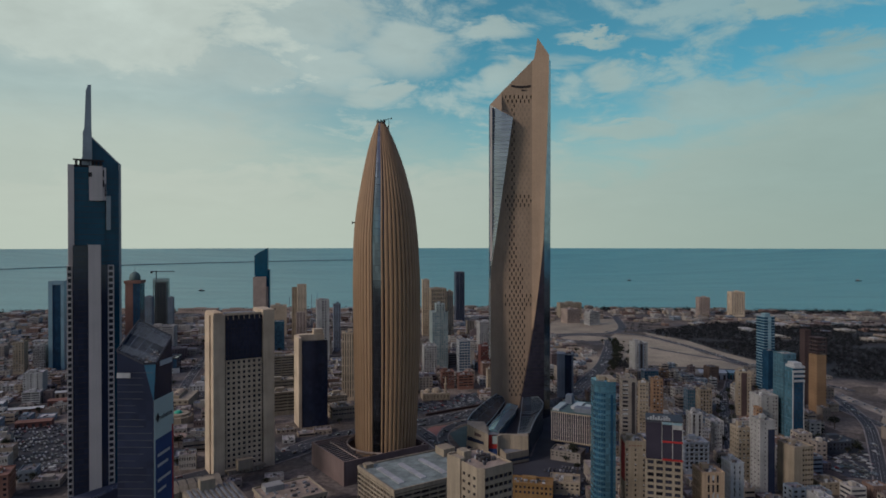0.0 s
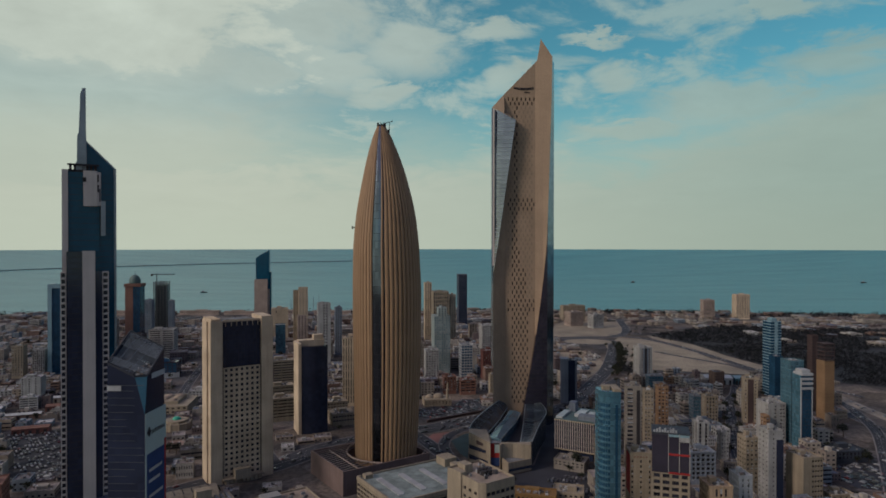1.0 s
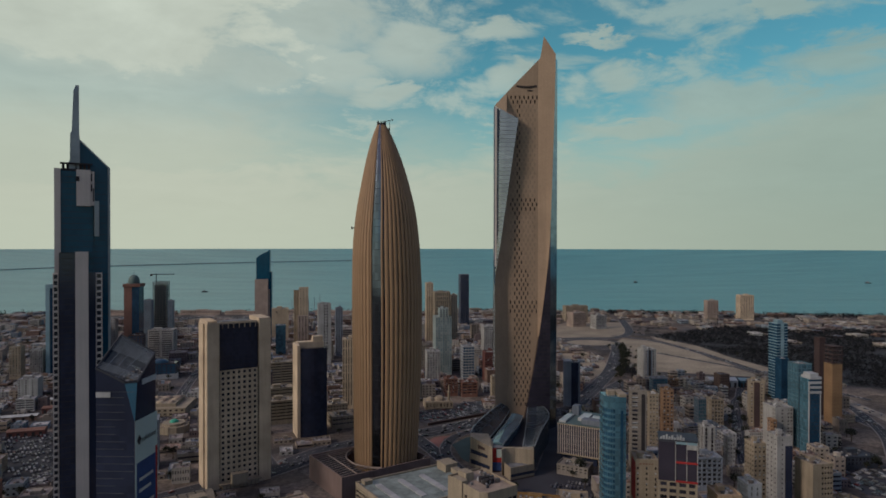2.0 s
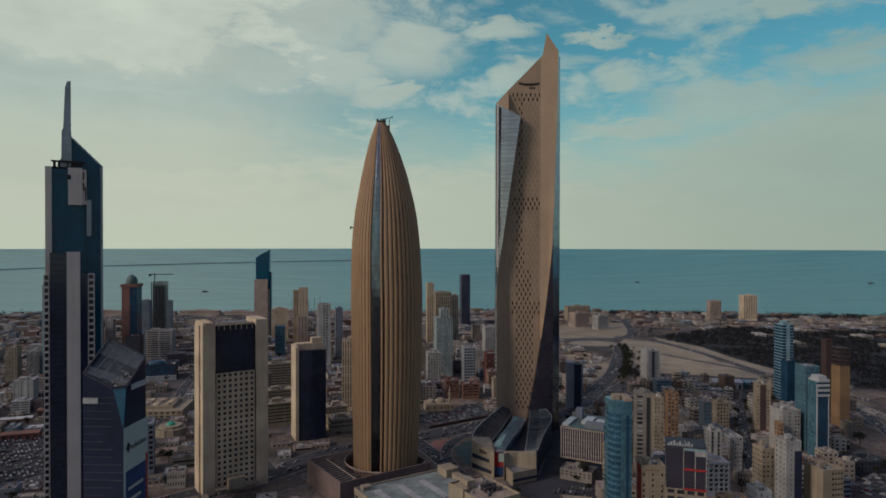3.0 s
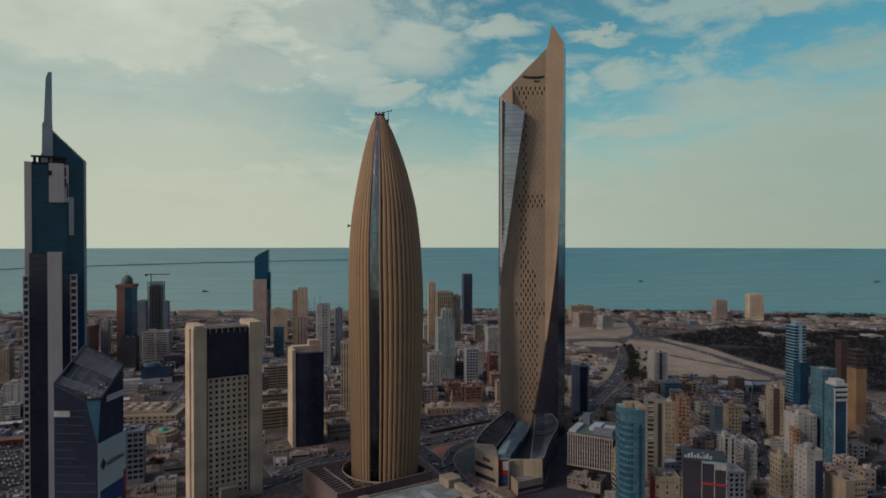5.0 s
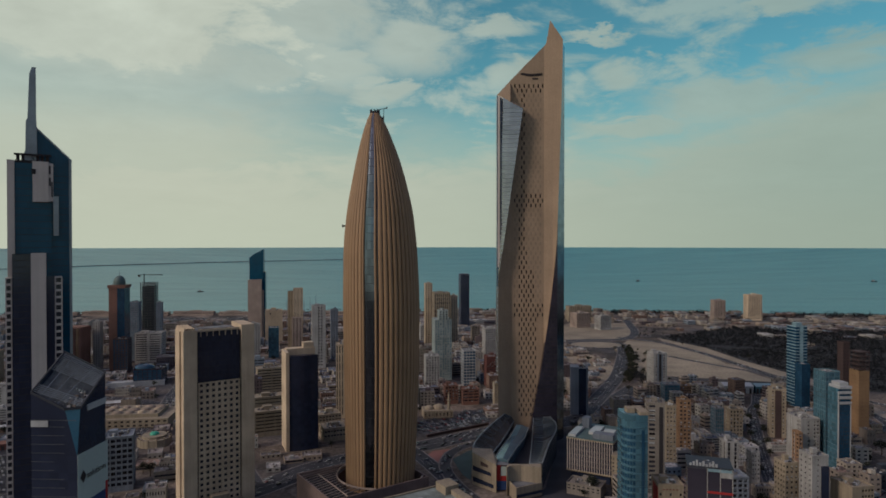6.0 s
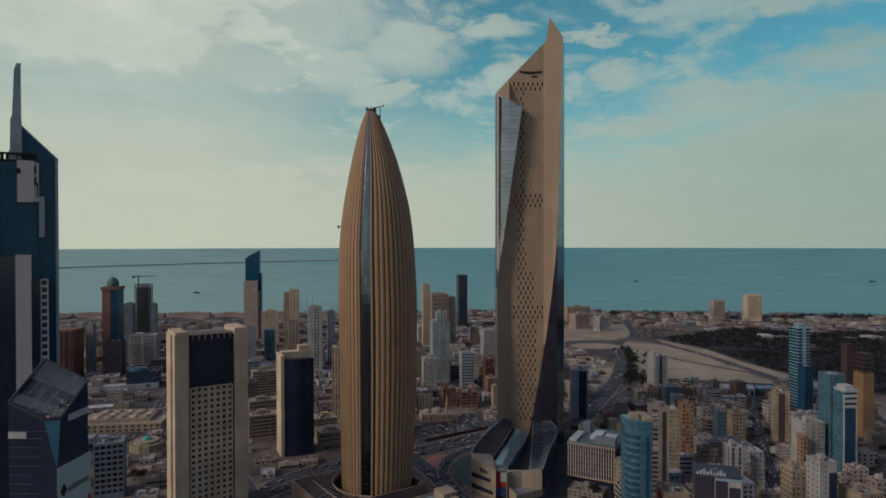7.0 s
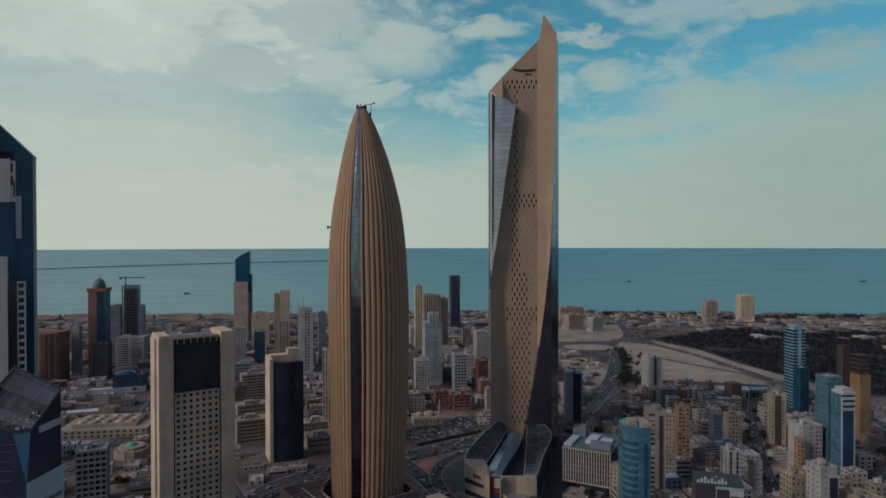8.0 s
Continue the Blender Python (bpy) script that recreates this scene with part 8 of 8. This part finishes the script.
for _ in range(4000):
    if count >= 130:
        break
    y = rng.uniform(480, 1250)
    x = rng.uniform(-0.7, 0.7) * y
    if x > 440 + 0.05 * y or (-60 < x < 30 and y < 700) or not free(x, y, 2.5, 0.5):
        continue
    plant(x, y, rng.uniform(0.8, 1.5))
    count += 1
for px, py, n in ((370, 570, 9), (352, 582, 9), (336, 566, 5), (303, 473, 6), (112, 538, 2)):
    for _ in range(n):
        plant(px + rng.uniform(-14, 14), py + rng.uniform(-10, 10), rng.uniform(1.0, 1.6))

mb = Mb()
rg = random.Random(3)
for _ in range(14000):
    x, y = rg.uniform(420, 1150), rg.uniform(790, 1490)
    if not inside(x, y, PARK) or noise.noise((x * 0.012, y * 0.012, 0)) < -0.4:
        continue
    if any((x - fx) ** 2 + (y - fy) ** 2 < (fr * 0.9) ** 2 for fx, fy, fr in GRID.get((int(x // 50), int(y // 50)), ())):
        continue
    r = rg.uniform(2.2, 4.2)
    crown_mesh(rg, r, r * 0.75, r * 1.05, 16, mb, x, y)
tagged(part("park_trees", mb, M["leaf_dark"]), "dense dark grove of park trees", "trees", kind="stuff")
mb = Mb()
for _ in range(6500):
    x = rg.uniform(-1300, 1400)
    y = shore_y(x) - 8 - abs(rg.gauss(0, 26)) if rg.random() < 0.5 else rg.uniform(1250, 1780)
    if noise.noise((x * 0.006, y * 0.006, 4)) < -0.12 or not free(x, y, 1.0, 0.2):
        continue
    r = rg.uniform(2.0, 4.4)
    crown_mesh(rg, r, r * 0.8, r * 1.0, 16, mb, x, y)
for cx, cy, n, sx, sy in ((520, 1785, 260, 150, 22), (150, 1800, 120, 120, 20), (-420, 1760, 160, 200, 22), (900, 1690, 240, 200, 25), (1150, 1660, 160, 140, 30), (304, 1120, 130, 7, 45), (272, 975, 110, 7, 40)):
    for _ in range(n):
        x, y = rg.gauss(cx, sx), rg.gauss(cy, sy)
        if y > shore_y(x) - 6 or not free(x, y, 0.8, 0.2):
            continue
        r = rg.uniform(2.4, 4.6)
        crown_mesh(rg, r, r * 0.85, r * 1.05, 14, mb, x, y)
tagged(part("far_trees", mb, M["leaf_dark"]), "far dark trees among the houses and along the shore", "trees", kind="stuff")
pal = palm()
pal.matrix_world = pose(420, shore_y(420) - 14, 0)
for k in range(150):
    x = rng.uniform(-1150, 1250)
    s = rng.uniform(0.6, 1.0)
    copy_thing(pal, pose(x, shore_y(x) - rng.uniform(8, 34), 0, 0, 0, rng.uniform(0, 360)) @ Matrix.Diagonal((s, s, s, 1)))

# soil sheet of the grove; the trees' shade is put into its near-black colour
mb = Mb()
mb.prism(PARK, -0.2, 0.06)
shaded_soil = mat("shaded_park_soil", (0.026, 0.026, 0.028), big=0.4, bigscale=0.03, grain=0.4, grainscale=0.3)
tagged(part("park_ground", mb, shaded_soil), "soil coloured dark for the shade under the park trees", "ground", kind="structure")

# ---------------------------------------------------------------- cars
def car():
    ob = tagged(new("car"), "small painted car standing on asphalt", "car", "parked cars")
    mb = Mb()
    prof = [(-2.2, 0.35), (2.2, 0.35), (2.25, 0.75), (1.3, 0.9), (0.75, 1.42), (-1.1, 1.45), (-1.75, 0.95), (-2.25, 0.85)]
    L = [(x, -0.88 if z < 1.0 else -0.72, z) for x, z in prof]
    R = [(x, 0.88 if z < 1.0 else 0.72, z) for x, z in prof]
    mb.face(L)
    mb.face(R[::-1])
    for i in range(len(prof)):
        j = (i + 1) % len(prof)
        mb.face((L[j], L[i], R[i], R[j]))
    part("body", mb, M["car"], ob)
    g = Mb()
    for s in (-1, 1):
        q = [(1.15, s * 0.86, 0.95), (0.72, s * 0.75, 1.38), (-1.05, s * 0.75, 1.40), (-1.6, s * 0.86, 0.98)]
        g.face(q if s < 0 else q[::-1])
    g.face([(1.32, -0.72, 0.93), (1.32, 0.72, 0.93), (0.79, 0.66, 1.42), (0.79, -0.66, 1.42)])
    g.face([(-1.78, 0.72, 0.99), (-1.78, -0.72, 0.99), (-1.14, -0.66, 1.46), (-1.14, 0.66, 1.46)])
    part("glass", g, M["pane"], ob)
    wh = Mb()
    c = [(0.33 * math.cos(radians(a)), 0.33 * math.sin(radians(a))) for a in range(0, 360, 45)]
    for i in range(8):
        (xa, za), (xb, zb) = c[i], c[(i + 1) % 8]
        wh.face(((xa, -0.1, za), (xa, 0.1, za), (xb, 0.1, zb), (xb, -0.1, zb)))
    wh.face([(x, -0.1, z) for x, z in c])
    wh.face([(x, 0.1, z) for x, z in c[::-1]])
    data = wh.mesh("wheel", [M["tyre"]])
    for x in (-1.35, 1.35):
        for y in (-0.82, 0.82):
            w = new("wheel", data)
            w.parent, w.location = ob, (x, y, 0.33)
    return ob


CAR = car()
CAR.matrix_world = pose(12, 726, 0.08, 0, 0, 124)


def lot(poly, yaw, n, zz=0.08, row=11.0, gap=2.9, skip=0.3):
    """Rows of parked cars inside a lot."""
    cx, cy = sum(p[0] for p in poly) / len(poly), sum(p[1] for p in poly) / len(poly)
    ca, sa_ = math.cos(radians(yaw)), math.sin(radians(yaw))
    spots = []
    for i in range(-14, 15):
        for k in (-2.5, 2.5):
            for j in range(-40, 41):
                gx, gy = j * gap, i * row + k
                x, y = cx + gx * ca - gy * sa_, cy + gx * sa_ + gy * ca
                if inside(x, y, poly) and rng.random() > skip and abs(j) % 14 != 13:
                    spots.append((x, y, yaw + 90 + (180 if rng.random() < 0.5 else 0)))
    rng.shuffle(spots)
    for x, y, a in spots[:n]:
        copy_thing(CAR, pose(x + rng.uniform(-0.2, 0.2), y + rng.uniform(-0.3, 0.3), zz, 0, 0, a + rng.uniform(-2, 2)) @ Matrix.Diagonal((1, 1, rng.choice((1, 1, 1.18)), 1)))
    return spots[n:]


rest = lot(((74, 452), (144, 446), (147, 524), (112, 532), (84, 522)), -20, 44, zz=0.07, skip=0.6, row=14.0) + lot(LOTS[1], 34, 130, skip=0.35) + lot(LOTS[2], 40, 60, skip=0.55, row=12.5) + lot(LOTS[3], 35, 22, skip=0.5)
# cars on the roads: on the avenue singly, the many others joined
for a, b in zip(MAIN[4:], MAIN[5:]):
    t = (b - a).normalized()
    for off in (-9, -5.5, 5.5, 9):
        if rng.random() < 0.42:
            p = a.lerp(b, rng.random()) + Vector((-t.y, t.x)) * off
            if 480 < p.y < 800:
                copy_thing(CAR, pose(p.x, p.y, 0.19, 0, 0, math.degrees(math.atan2(t.y, t.x)) + (180 if off > 0 else 0)))
for _ in range(620):
    fx, fy, fr = rng.choice(ROADS)
    if fy > 1250 or fy < 450:
        continue
    rest.append((fx + rng.uniform(-fr, fr) * 0.6, fy + rng.uniform(-fr, fr) * 0.6, rng.choice((20, 60, 75, 110))))
for _ in range(420):          # the car park by the shore
    rest.append((rng.uniform(-860, -480), 1590 + 8 * rng.randint(0, 9), 14 + rng.uniform(-3, 3)))
mb = Mb()
for x, y, a in rest:
    c, s = math.cos(radians(a)), math.sin(radians(a))
    k = len(mb.v)
    for lx, ly, lz in ((-2.2, -0.85, 0.3), (2.2, -0.85, 0.3), (2.2, 0.85, 0.3), (-2.2, 0.85, 0.3), (-2.2, -0.85, 0.9), (2.2, -0.85, 0.85), (2.2, 0.85, 0.85), (-2.2, 0.85, 0.9),
                       (-1.3, -0.7, 1.45), (0.7, -0.7, 1.45), (0.7, 0.7, 1.45), (-1.3, 0.7, 1.45)):
        mb.v.append((x + lx * c - ly * s, y + lx * s + ly * c, 0.19 + lz))
    for f in ((0, 1, 5, 4), (1, 2, 6, 5), (2, 3, 7, 6), (3, 0, 4, 7), (4, 5, 9, 8), (5, 6, 10, 9), (6, 7, 11, 10), (7, 4, 8, 11), (8, 9, 10, 11)):
        mb.f.append(tuple(k + i for i in f))
        mb.m.append(0)
tagged(part("street_cars", mb, M["cars"]), "many small cars on the streets and lots", "cars", kind="stuff")

# ---------------------------------------------------------------- out on the water
def water_z(x, y):
    r = math.hypot(x, y - 45)
    return -1.2 + 153.0 * max(0.0, (r - 2700) / 2250) ** 2


br = thing("causeway", "long low causeway on the horizon", "bridge", 0, 0)
deck, legs = Mb(), Mb()
n = 90
line = []
for i in range(n + 1):
    a = radians(-36 + 31.5 * i / n)
    r = 3990 + 330 * (i / n) ** 0.8
    x, y = r * math.sin(a), 45 + r * math.cos(a)
    line.append((x, y, water_z(x, y)))
for (xa, ya, za), (xb, yb, zb) in zip(line, line[1:]):
    k = len(deck.v)
    deck.prism([(xa, ya), (xb, yb), (xb, yb + 8), (xa, ya + 8)], za + 1.5, [za + 4.6, zb + 4.6, zb + 4.6, za + 4.6])
    legs.box(xa - 2, xa + 2, ya, ya + 6, za - 2, za + 3)
part("deck", deck, M["grey"], br)
part("pier", legs, M["grey"], br, "low grey piers", "stuff")


def boat(x, y, s, yaw):
    ob = thing("boat", "small dark boat on the sea", "boat", x, y, yaw, "boats on the sea", water_z(x, y) - 0.3)
    h = Mb()
    deckl = [(-6 * s, -1.6 * s), (4 * s, -1.6 * s), (7 * s, 0), (4 * s, 1.6 * s), (-6 * s, 1.6 * s)]
    keel = [(-5 * s, -1 * s), (3.5 * s, -1 * s), (5 * s, 0), (3.5 * s, 1 * s), (-5 * s, 1 * s)]
    h.loft([[(a, b, 0) for a, b in keel], [(a, b, 1.8 * s) for a, b in deckl]], 0, True)
    h.face([(a, b, 1.8 * s) for a, b in deckl])
    part("hull", h, M["dark"], ob)
    c = Mb()
    c.box(-3 * s, 1 * s, -1.1 * s, 1.1 * s, 1.8 * s, 4.0 * s)
    part("cabin", c, M["pale"], ob)


boat(-960, 2510, 2.0, 10)
boat(190, 2280, 2.6, 0)
boat(905, 3080, 2.0, 20)
boat(1900, 2900, 2.2, -10)
FLAG = thing("mast", "thin mast beside a far tower", "mast", -300, 1480)
mb = Mb()
for k in range(6):
    mb.box(-60 + k * 13 - 0.4, -60 + k * 13 + 0.4, -0.4, 0.4, 0, 62 + 6 * (k % 3))
part("poles", mb, M["grey"], FLAG, "thin grey poles")
